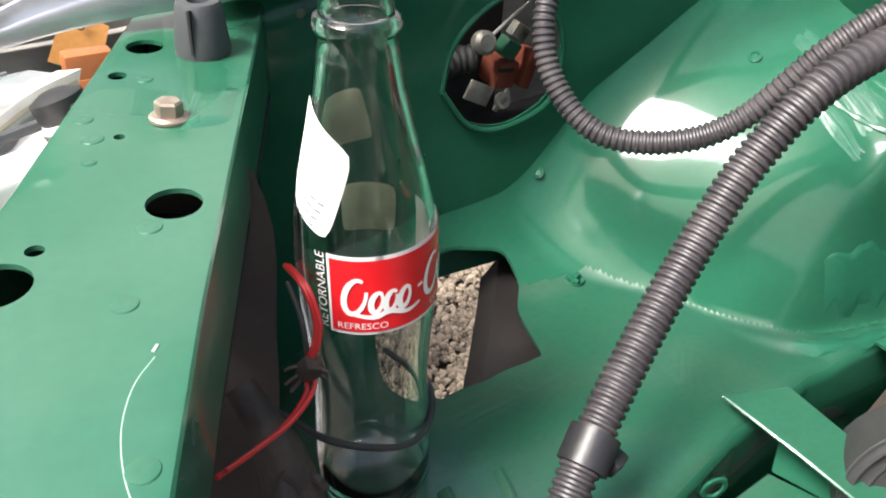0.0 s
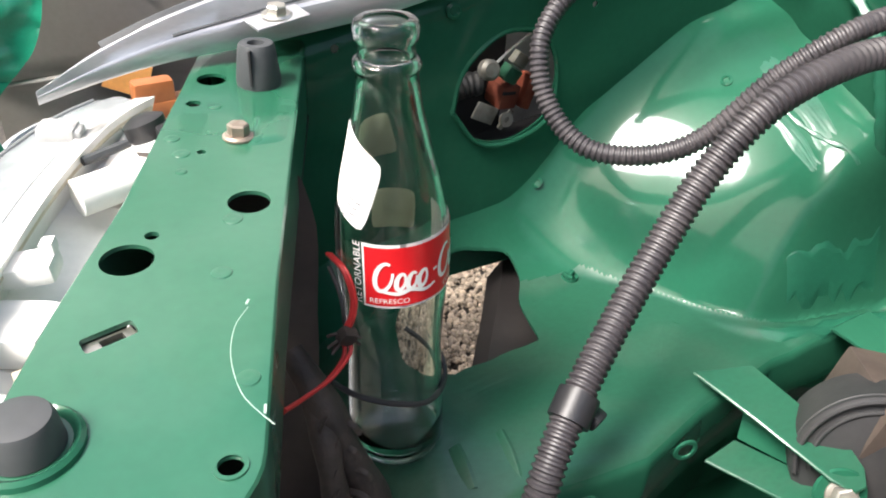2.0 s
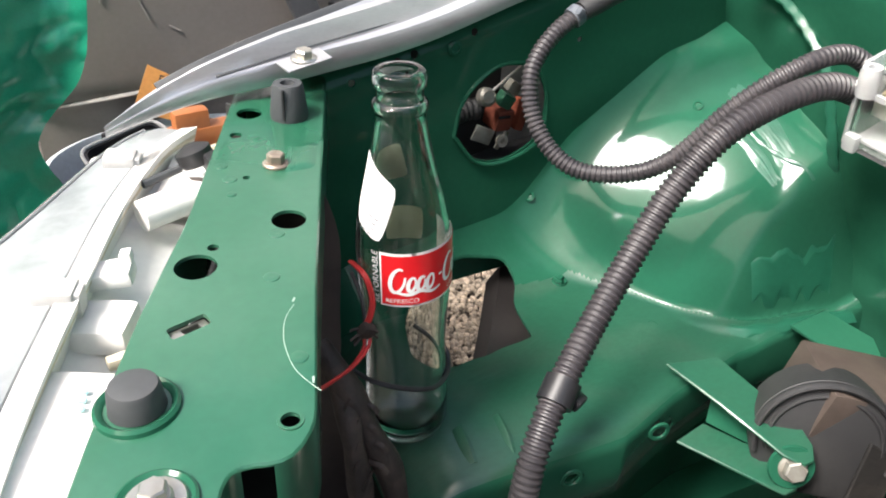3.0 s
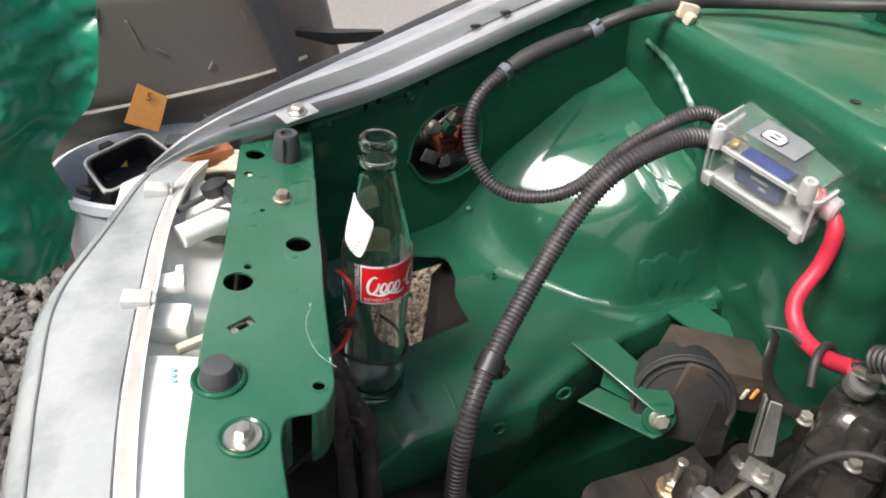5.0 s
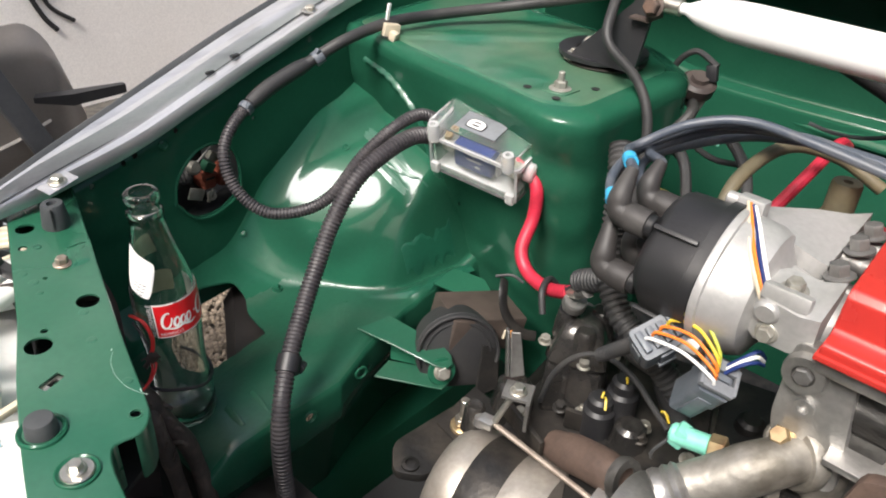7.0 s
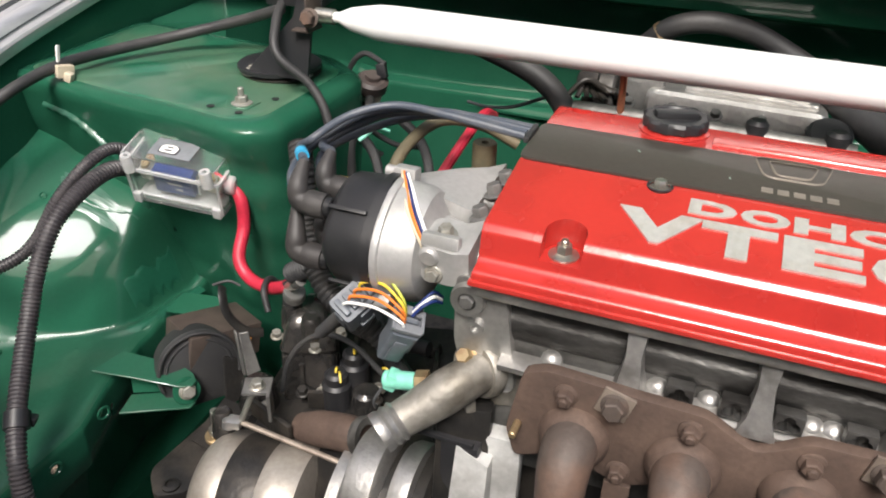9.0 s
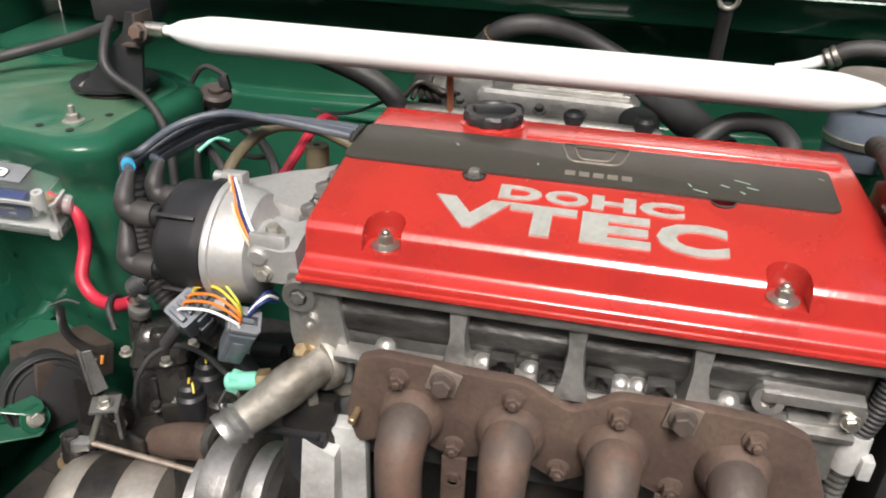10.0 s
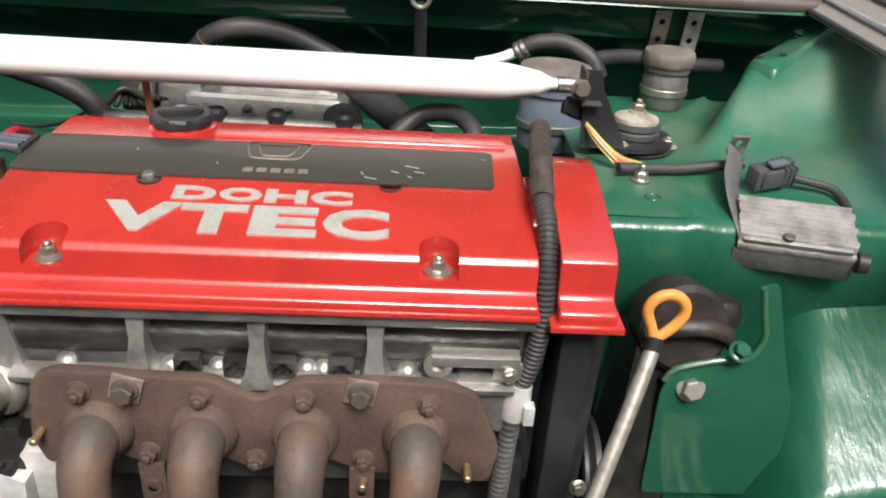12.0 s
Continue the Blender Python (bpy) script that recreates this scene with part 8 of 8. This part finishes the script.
part("lead", tube([(0.441, -1.284, 0.804), (0.436, -1.302, 0.802), (0.424, -1.322, 0.800), (0.400, -1.328, 0.792), (0.375, -1.322, 0.784)], 0.0045, 10), BLACK_RUBBER, gc)

# ---- left mount and dipstick ----
MOUNT_RUBBER = mat("grimy_mount_rubber", (0.017, 0.014, 0.012), 0.5, second=(0.042, 0.033, 0.027), scale=26, bump=0.7, bumpscale=60, grain=0.15)
lm = thing("engine_mount", "dark rubber engine mount in a green bracket", "engine mount", (0.31, -1.13, 0.66))
part("rubber_block", merge(lathe([(0.034, 0), (0.044, 0.004), (0.046, 0.05), (0.040, 0.056), (0, 0.056)], 26, axis_m((0.335, -1.135, 0.690), (-1, 0, 0.25)), cap=False), box(0.05, 0.07, 0.03, 0.01, pose(0.31, -1.155, 0.712, 0, 15, 0))), MOUNT_RUBBER, lm)
part("rubber_lip", tube([(0.282, -1.095, 0.700), (0.272, -1.115, 0.712), (0.270, -1.145, 0.716), (0.274, -1.172, 0.706), (0.284, -1.182, 0.690)], 0.009, 12, 0.006, flat=0.6), MOUNT_RUBBER, lm)
part("mount_casting", loft([[(0.27, -1.07, 0.45), (0.34, -1.07, 0.45), (0.34, -1.15, 0.45), (0.27, -1.15, 0.45)], [(0.275, -1.085, 0.60), (0.34, -1.085, 0.60), (0.34, -1.14, 0.60), (0.275, -1.14, 0.60)], [(0.285, -1.09, 0.68), (0.34, -1.09, 0.68), (0.34, -1.16, 0.68), (0.285, -1.16, 0.68)]]), ALLOY_DARK, lm)
dip = thing("dipstick", "oil dipstick with orange pull loop", "dipstick", (0.2, -1.07, 0.7))
loop = [(0.220, -1.078, 0.736), (0.220, -1.074, 0.748)] + [(0.220, -1.0845 + 0.0165 * math.cos(a), 0.765 + 0.0165 * math.sin(a)) for a in frange(-0.5, math.pi + 0.5, 11)] + [(0.220, -1.092, 0.747), (0.220, -1.082, 0.737)]
part("pull_loop", tube(loop, 0.0050, 12, 0.003), ORANGE_HANDLE, dip, "orange plastic loop")
part("collar", cyl(0.0075, (0.219, -1.080, 0.738), (0.213, -1.076, 0.722), 16, 0.001), BLACK_PLASTIC, dip)
part("guide_tube", tube([(0.214, -1.077, 0.726), (0.183, -1.056, 0.68), (0.150, -1.032, 0.628), (0.12, -1.01, 0.58), (0.10, -0.995, 0.53)], 0.0072, 14), DUSTY_STEEL, dip, "bare metal guide tube")


# ---- headlight ----
def headlight():
    h = thing("headlight", "white headlamp housing with hazy clear lens", "headlight", (-0.20, -0.02, 0.60))
    outer = smooth_path([(-0.135, 0.195, 0.664), (-0.160, 0.165, 0.666), (-0.201, 0.092, 0.668), (-0.246, 0.012, 0.668), (-0.266, -0.076, 0.668), (-0.276, -0.134, 0.667), (-0.290, -0.22, 0.665), (-0.31, -0.32, 0.66)], 0.01)
    inner = smooth_path([(-0.112, 0.180, 0.668), (-0.138, 0.145, 0.670), (-0.168, 0.076, 0.672), (-0.194, -0.004, 0.672), (-0.221, -0.096, 0.672), (-0.238, -0.169, 0.670), (-0.253, -0.25, 0.667), (-0.27, -0.34, 0.66)], 0.01)
    n = 46
    pick = lambda p, t: p[min(int(t * (len(p) - 1)), len(p) - 2)].lerp(p[min(int(t * (len(p) - 1)), len(p) - 2) + 1], min(t * (len(p) - 1) - min(int(t * (len(p) - 1)), len(p) - 2), 1))  # noqa: E731

    def lens(t, s):
        a, b = pick(inner, t), pick(outer, t)
        out = (b - a)
        out.z = 0
        out.normalize()
        table = [(a, 0, 0), (a.lerp(b, 0.5), 0, 0.002), (b, 0, 0), (b, 0.008, -0.004), (b, 0.016, -0.016), (b, 0.035, -0.07), (b, 0.05, -0.14), (b, 0.055, -0.22)]
        base, o, dz = table[s]
        return base + out * o + Vector((0, 0, dz))
    part("lens", sheet(lens, frange(0, 1, n), list(range(8)), (0.0, 0.0, -0.003)), LENS_PLASTIC, h, "hazy clear plastic lens", smooth=50)
    part("lens_edge", tube([p + Vector((0, 0, 0.0005)) for p in outer[::2]], 0.0012, 8, 0.008), EDGE_GREY, h, "dark edge line of the lens")
    part("lens_backing", sheet(lambda t, s: pick(inner, t).lerp(pick(outer, t), s) + Vector((0, 0, -0.012 - 0.02 * s)), frange(0, 1, n), [0.0, 0.5, 1.0], (0, 0, -0.003)), GREY_RUBBER_LIGHT, h, "pale lamp rim behind the lens")
    part("rim_wall", sheet(lambda t, s: pick(inner, t) + Vector((0.002 + 0.010 * (s == 2), 0, [-0.03, 0.001, 0.001, -0.03][s if s < 4 else 3])), frange(0, 1, n), [0, 1, 2, 3], (0.0015, 0, 0)), WHITE_PLASTIC, h)
    part("housing", sheet(lambda u, v: Vector((-0.100 - 0.34 * (0.19 - (0.19 - 0.53 * u)) * 0.9, 0.19 - 0.53 * u, 0.640)) + Vector((-0.075 * v, 0.02 * v, 0.012 * math.sin(v * 3.1) - 0.004 * sstep(0.3, 0.5, u))), frange(0, 1, 30), frange(-0.4, 1, 12), (0, 0, -0.10)), WHITE_PLASTIC, h, "white plastic lamp housing")
    # raised details
    part("upper_tray", xf(box(0.055, 0.075, 0.012, 0.004), pose(-0.105, 0.120, 0.652, 0, 0, -18)), WHITE_PLASTIC, h)
    part("mount_tab", xf(merge(box(0.026, 0.018, 0.010, 0.003), box(0.006, 0.008, 0.006, 0.001, pose(0.010, 0.005, 0.007))), pose(-0.172, 0.008, 0.664, 0, -6, -14)), WHITE_PLASTIC, h)
    part("ledge", xf(box(0.030, 0.030, 0.016, 0.005), pose(-0.178, -0.022, 0.652, 0, 0, -22)), WHITE_PLASTIC, h)
    for x, y in ((-0.155, 0.131), (-0.197, -0.015)):
        part("rim_clip", xf(merge(box(0.020, 0.016, 0.009, 0.002), box(0.006, 0.012, 0.014, 0.001, pose(0.010, 0, -0.004))), pose(x, y, 0.6735, 0, 4, -16)), GREY_RUBBER_LIGHT, h, "pale grey spring clip")
    part("rim_groove", tube([p + Vector((0.0085, 0, -0.006)) for p in inner[::3]], 0.0032, 8, 0.01), CREAM, h, "dusty groove along the rim")
    part("lower_panel", sheet(lambda u, v: Vector((-0.186 - 0.30 * u * 0.27 / 0.27 * 0.30 + 0.075 * v - 0.012, -0.052 - 0.29 * u - 0.028 * v, 0.664 + 0.004 * math.sin(u * 3.0) - 0.012 * v * v - 0.012 * sstep(0.04, 0.0, u))), frange(0, 1, 24), frange(0, 1, 10), (0, 0, -0.004)), WHITE_PLASTIC, h, "white curved lamp panel", smooth=50)
    part("groove", xf(box(0.050, 0.006, 0.006, 0.001), pose(-0.155, -0.045, 0.650, 0, 0, 12)), CREAM, h)
    part("adjuster_tube", tube([(-0.150, 0.070, 0.662), (-0.110, 0.085, 0.664), (-0.095, 0.09, 0.664)], 0.010, 16), WHITE_PLASTIC, h)
    part("adjuster_rod", tube([(-0.145, 0.100, 0.668), (-0.120, 0.112, 0.670)], 0.0028, 8), GREY_RUBBER, h)
    part("bulb_holder", merge(box(0.009, 0.034, 0.012, 0.002, pose(-0.100, 0.095, 0.676, 0, 0, 8)), lathe([(0.011, 0), (0.012, 0.003), (0.012, 0.01), (0.006, 0.013), (0, 0.013)], 20, axis_m((-0.108, 0.112, 0.672), (-0.3, 0.2, 1)), cap=False)), BLACK_PLASTIC, h, "black bulb holder")
    for k in range(3):
        part("print_bar", box(0.003, 0.0032, 0.0006, 0, pose(-0.188 - 0.001 * k, -0.086 - 0.0052 * k, 0.6665, 0, 0, -15)), PALE_TEAL, h)
    return h


GREY_RUBBER_LIGHT = mat("pale_grey_plastic", (0.55, 0.54, 0.52), 0.5, second=(0.42, 0.41, 0.39), scale=12)
headlight()


# ---- beyond the fender ----
def panel_point(u, v):
    x = -0.62 + 0.84 * u
    top = 0.735 - 0.14 * max(0.0, (u - 0.90) / 0.10) ** 2.2
    z = 0.02 + (top - 0.02) * v
    y = 0.66 - 0.05 * math.sin(u * 2.6) + 0.07 * (1 - v) * 0.3 - 0.018 * sstep(0.70, 0.74, v) + 0.025 * sstep(0.95, 1.0, v) + 0.03 * sstep(0.94, 1.0, u)
    return (x, y, z)


bump = part("loose_bumper", sheet(panel_point, frange(0.45, 1, 50), frange(0, 1, 60), (0, 0.004, 0)), BUMPER)
tagged(bump, "faded grey plastic bumper leaning behind the fender", "bumper")
# the highlight on the crease is put in as a pale tube
part("crease", tube([(-0.62 + 0.84 * u, panel_point(u, v)[1] - 0.002, panel_point(u, v)[2]) for u, v in ((0.46, 0.715), (0.55, 0.728), (0.70, 0.748), (0.84, 0.770), (0.92, 0.80))], 0.0032, 8, 0.01, flat=0.5), PALE_GREY, bump, "crease line with its highlight painted pale")
for u, v, l, a in ((0.62, 0.88, 0.035, 70), (0.66, 0.84, 0.014, 30), (0.80, 0.90, 0.016, 60), (0.57, 0.91, 0.03, 100), (0.86, 0.82, 0.010, 20), (0.74, 0.80, 0.012, 120)):
    x, y, z = panel_point(u, v)
    part("scuff", box(l, 0.0016, 0.0018, 0.0, pose(x, y - 0.001, z, 0, a, 0)), PALE_GREY, bump)
for u in (0.66,):
    x, y, z = panel_point(u, 0.97)
    part("seam", box(0.002, 0.004, 0.03, 0.0005, pose(x, y - 0.002, z - 0.010, 0, 10, 0)), DARK, bump)
plank = part("dark_post", box(0.032, 0.030, 0.62, 0.003, pose(0.055, 0.565, 0.72, -4, -21, 0)), POST_GREY)
tagged(plank, "dark post leaning over the bumper", "post")
fin = part("dark_fin", loft([[(0.115, 0.56, 0.648), (0.125, 0.575, 0.648), (0.125, 0.575, 0.640), (0.115, 0.56, 0.640)], [(0.17, 0.56, 0.640), (0.175, 0.58, 0.640), (0.175, 0.58, 0.622), (0.17, 0.56, 0.622)], [(0.25, 0.55, 0.640), (0.25, 0.56, 0.640), (0.25, 0.56, 0.626), (0.25, 0.55, 0.626)]]), BLACK_PLASTIC)
tagged(fin, "black plastic trim piece on the bumper", "trim")


def tub():
    t = thing("plastic_tub", "white plastic tub full of small car parts", "tub", (-0.15, 0.42, 0))
    oval = Matrix.Translation((-0.072, 0.50, 0.0)) @ Matrix.Diagonal((1.0, 0.72, 1.06, 1.0))
    part("wall", lathe([(0.11, 0.0), (0.15, 0.30), (0.160, 0.455), (0.168, 0.458), (0.168, 0.470), (0.160, 0.472), (0.154, 0.46), (0.14, 0.30), (0.10, 0.02), (0, 0.02)], 48, oval, cap=False), TUB_WHITE, t)
    # near-black disc closes the tub below the loose parts
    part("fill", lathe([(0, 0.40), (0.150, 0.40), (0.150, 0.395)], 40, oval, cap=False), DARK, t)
    return t


TUB_WHITE = mat("pale_blue_white_plastic", (0.66, 0.69, 0.74), 0.4, second=(0.58, 0.61, 0.66), scale=6)
tub()
tag_card = part("orange_tag", xf(prism([(-0.022, -0.03), (0.024, -0.03), (0.022, 0.02), (-0.020, 0.026)], 0, 0.0015), Matrix.Translation((-0.098, 0.555, 0.560)) @ Matrix.Rotation(radians(80), 4, "X") @ Matrix.Rotation(radians(-24), 4, "Z")), ORANGE_CARD)
tagged(tag_card, "orange card tag standing among the parts", "tag")
part("printed_digit", text_mesh("5", 0.016, 0.0003, Matrix.Translation((-0.094, 0.5535, 0.573)) @ Matrix.Rotation(radians(80), 4, "X") @ Matrix.Rotation(radians(-24), 4, "Z")), BROWN_STEEL, tag_card)
rng = random.Random(11)
for k in range(24):
    a, r = rng.random() * 6.28, 0.13 * math.sqrt(rng.random())
    x, y = -0.072 + 0.95 * r * math.cos(a), 0.50 + 0.6 * r * math.sin(a)
    kind = k % 4
    mm = pose(x, y, 0.455 + 0.04 * rng.random(), rng.uniform(-40, 40), rng.uniform(-40, 40), rng.uniform(0, 360))
    if kind == 0:
        o = part("loose_connector", xf(merge(box(0.03, 0.02, 0.04, 0.003), box(0.018, 0.012, 0.03, 0.002, pose(0, 0, 0.025))), mm), BLACK_PLASTIC)
        tagged(o, "loose black connector in the tub", "connector")
    elif kind == 1:
        o = part("loose_relay", xf(merge(box(0.045, 0.03, 0.03, 0.004), box(0.03, 0.02, 0.01, 0.002, pose(0, 0, 0.02))), mm), GREY_RUBBER)
        tagged(o, "loose dark grey relay in the tub", "relay")
    elif kind == 2:
        o = part("loose_hose", xf(tube([(-0.04, 0, 0), (-0.01, 0.02, 0.015), (0.02, 0, 0.01), (0.05, -0.02, 0)], 0.006, 10), mm), BLACK_RUBBER)
        tagged(o, "short black hose lying in the tub", "hose")
    else:
        o = part("loose_bracket", xf(merge(box(0.05, 0.016, 0.003, 0.001), box(0.003, 0.016, 0.03, 0.001, pose(0.025, 0, 0.014))), mm), ALLOY_DIRTY)
        tagged(o, "small metal bracket lying in the tub", "bracket")
lid = thing("black_lamp_frame", "black rounded plastic frame with a pale rim", "frame", (-0.16, 0.33, 0.48))
fm = Matrix.Translation((-0.142, 0.470, 0.490)) @ Matrix.Scale(0.95, 4) @ Matrix.Rotation(radians(18), 4, "X") @ Matrix.Rotation(radians(25), 4, "Z")
part("frame", xf(cut(prism(rounded([(-0.055, -0.03), (0.055, -0.03), (0.05, 0.035), (-0.045, 0.035)], 0.015), 0, 0.045, 0.003), [prism(rounded([(-0.05, -0.026), (0.05, -0.026), (0.045, 0.031), (-0.04, 0.031)], 0.012), 0.006, 0.1)]), fm), BLACK_PLASTIC, lid)
part("rim", xf(tube([(x, y, 0.046) for x, y in rounded([(-0.055, -0.03), (0.055, -0.03), (0.05, 0.035), (-0.045, 0.035)], 0.015)] + [(-0.055, -0.028, 0.046)], 0.0022, 8, raw=True), fm), GREY_RUBBER_LIGHT, lid)
yt = part("yellow_tag", xf(prism([(-0.006, -0.016), (0.006, -0.016), (0.004, 0.014), (-0.002, 0.016)], 0, 0.002), Matrix.Translation((-0.145, 0.50, 0.515)) @ Matrix.Rotation(radians(80), 4, "X")), YELLOW)
tagged(yt, "small yellow tag among the parts", "tag")
cl = part("coiled_cable", merge(*[tube([(-0.085 + (0.04 + 0.006 * k) * math.cos(a), 0.235 + (0.022 + 0.004 * k) * math.sin(a), 0.615 + 0.004 * k) for a in frange(0, 6.28, 15)], 0.004, 8, 0.006) for k in range(4)]), CREAM)
tagged(cl, "coil of cream cable behind the headlight", "cable")
SIDE_LAMP = mat("faded_amber_plastic", (0.33, 0.115, 0.040), 0.4, second=(0.24, 0.085, 0.035), scale=30)
lf = part("orange_lamp", xf(merge(box(0.06, 0.02, 0.02, 0.005), box(0.03, 0.016, 0.03, 0.004, pose(-0.01, 0, 0.01))), pose(-0.085, 0.265, 0.625, 0, 0, 10)), SIDE_LAMP)
tagged(lf, "orange plastic side lamp behind the headlight", "lamp")
fl = part("fender_liner", sheet(lambda u, v: (-0.20 + 0.25 * u, 0.185 + 0.10 * v + 0.02 * u, 0.585 - 0.06 * v + 0.03 * math.sin(u * 3)), frange(0, 1, 16), frange(0, 1, 8), (0, 0, -0.004)), BLACK_PLASTIC)
tagged(fl, "black plastic liner inside the fender nose", "liner")


def tarp_point(u, v):
    top, low = Vector((-0.118 - 0.85 * u, 0.45, 0.95)), Vector((-0.238 - 0.75 * u, 0.42, 0.43))
    p = top.lerp(low, v)
    p.x += (0.035 * math.sin(v * 3.0) - 0.040 * math.exp(-((v - 0.74) / 0.09) ** 2)) * (1 - u) - 0.03 * (1 - v)
    p.z -= 0.03 * math.sin(u * 26 + 0.6) * sstep(0.75, 1.0, v)
    fold = abs(noise.noise((u * 9 + v * 2, v * 5 - u * 3, 0.3)))
    crease = abs(noise.noise((u * 20 - v * 3, v * 15, 0.7)))
    p.y += 0.020 * math.sin(u * 24 + 1.5 * v) + 0.010 * math.sin(u * 9 + v * 8) - 0.026 * fold - 0.014 * crease - 0.005 * abs(noise.noise((u * 46, v * 34, 1.9)))
    return p


tarp = part("green_tarp", sheet(tarp_point, frange(0, 1, 190), frange(0, 1, 120), (0, 0.002, 0)), TARP, None, smooth=40)
tagged(tarp, "crinkled green plastic tarp hanging beside the car", "tarp")

# gravel in sight
rng = random.Random(3)


def gravel(name, count, x0, x1, y0, y1, r0, r1, material, label):
    vs, fs = [], []
    base = bmesh.new()
    bmesh.ops.create_icosphere(base, subdivisions=1, radius=1)
    bv = [v.co.copy() for v in base.verts]
    bf = [[v.index for v in f.verts] for f in base.faces]
    base.free()
    for k in range(count):
        x, y, r = rng.uniform(x0, x1), rng.uniform(y0, y1), rng.uniform(r0, r1)
        sc = Vector((rng.uniform(0.7, 1.3), rng.uniform(0.7, 1.3), rng.uniform(0.5, 0.9)))
        rot = Euler((rng.random(), rng.random(), rng.random() * 6)).to_matrix()
        o = len(vs)
        for c in bv:
            j = 1 + 0.25 * noise.noise(c * 1.7 + Vector((k, 0, 0)))
            vs.append(tuple(rot @ Vector((c.x * sc.x, c.y * sc.y, c.z * sc.z)) * r * j + Vector((x, y, r * 0.45 + 0.012))))
        fs += [[i + o for i in f] for f in bf]
    me = bpy.data.meshes.new(name)
    me.from_pydata(vs, [], fs)
    me.materials.append(material)
    ob = new(name, me)
    return tagged(ob, label, "gravel", kind="stuff")


gravel("gravel", 5200, -0.75, 0.0, 0.30, 1.6, 0.007, 0.016, GRAVEL, "loose dark grey gravel stones")
gravel("gravel", 9000, 0.10, 0.66, 0.26, 0.86, 0.003, 0.0075, TAN_GRAVEL, "fine tan and grey gravel under the car")
br = part("brick_fragment", box(0.07, 0.035, 0.025, 0.006, pose(0.19, 0.48, 0.03, 10, 5, 30)), BRICK_RED)
tagged(br, "broken red brick piece on the gravel", "brick")

# junk seen through the oval opening
BRICK_PLASTIC = mat("orange_red_plastic", (0.26, 0.065, 0.035), 0.6, second=(0.18, 0.05, 0.03))
oj = thing("lamp_wiring", "orange side lamp wiring inside the fender", "wiring", (0.18, 0.25, 0.62))
part("lamp_socket", merge(box(0.020, 0.024, 0.022, 0.003, pose(0.194, 0.25, 0.611, 8, 6, 10)), box(0.010, 0.020, 0.030, 0.002, pose(0.217, 0.25, 0.611, 0, 18, 0))), BRICK_PLASTIC, oj, "faded orange red lamp socket")
part("socket_slot", box(0.014, 0.002, 0.003, 0.0005, pose(0.194, 0.2375, 0.615, 0, 6, 10)), DARK, oj)
part("circuit", box(0.016, 0.012, 0.014, 0.002, pose(0.194, 0.24, 0.632, 10, 30, 10)), GREEN_DUSTY, oj, "small green plastic block")
part("cream_block", box(0.014, 0.010, 0.012, 0.002, pose(0.205, 0.245, 0.642, 0, 35, 0)), DUSTY_STEEL, oj)
part("hose", tube([(0.138, 0.25, 0.616), (0.157, 0.252, 0.621), (0.172, 0.25, 0.622)], 0.011, 12, ribs=0.001, pitch=0.006), BLACK_RUBBER, oj)
part("bracket", merge(box(0.022, 0.003, 0.016, 0.001, pose(0.173, 0.24, 0.598, 0, 25, 0)), lathe([(0.003, 0), (0.0065, 0), (0.0065, 0.003), (0.003, 0.003)], 16, axis_m((0.191, 0.235, 0.592), (0, -1, 0.3)), cap=False), box(0.020, 0.003, 0.005, 0.001, pose(0.191, 0.235, 0.592, 0, -55, 0))), DUSTY_STEEL, oj)
part("wire", tube([(0.166, 0.238, 0.633), (0.185, 0.23, 0.655), (0.203, 0.222, 0.675)], 0.0013, 8), WHITE_WIRE, oj)
part("knuckle", lathe([(0.006, 0), (0.009, 0.003), (0.009, 0.010), (0.006, 0.013), (0, 0.013)], 16, axis_m((0.17, 0.24, 0.638), (0, -1, 0.3)), cap=False), DUSTY_STEEL, oj)
# near-black back and floor added to paint the shade behind the oval
iv = part("fender_shade_sheet", merge(sheet(lambda x, z: (x, 0.197 + 0.38 * x, z), frange(0.06, 0.40, 5), [0.46, 0.55, 0.70], (0, 0.002, 0)), sheet(lambda x, t: (x, 0.205 + (0.38 * x - 0.010) * t + 0.02 * x, 0.556 + 0.01 * t), frange(0.06, 0.40, 5), [0.0, 0.5, 1.0], (0, 0, -0.002))), DARK)
tagged(iv, "added near-black sheet for the shade inside the fender", "fender liner")
mk = part("wall_scribble", merge(tube([(0.64, 2.02, 0.50), (0.70, 2.02, 0.34), (0.74, 2.02, 0.28)], 0.008, 6), tube([(0.76, 2.02, 0.46), (0.70, 2.02, 0.40), (0.66, 2.02, 0.42)], 0.007, 6), tube([(0.70, 2.02, 0.46), (0.73, 2.02, 0.36), (0.80, 2.02, 0.30)], 0.007, 6)), DARK)
tagged(mk, "dark twisted wire hanging on the wall", "wire")
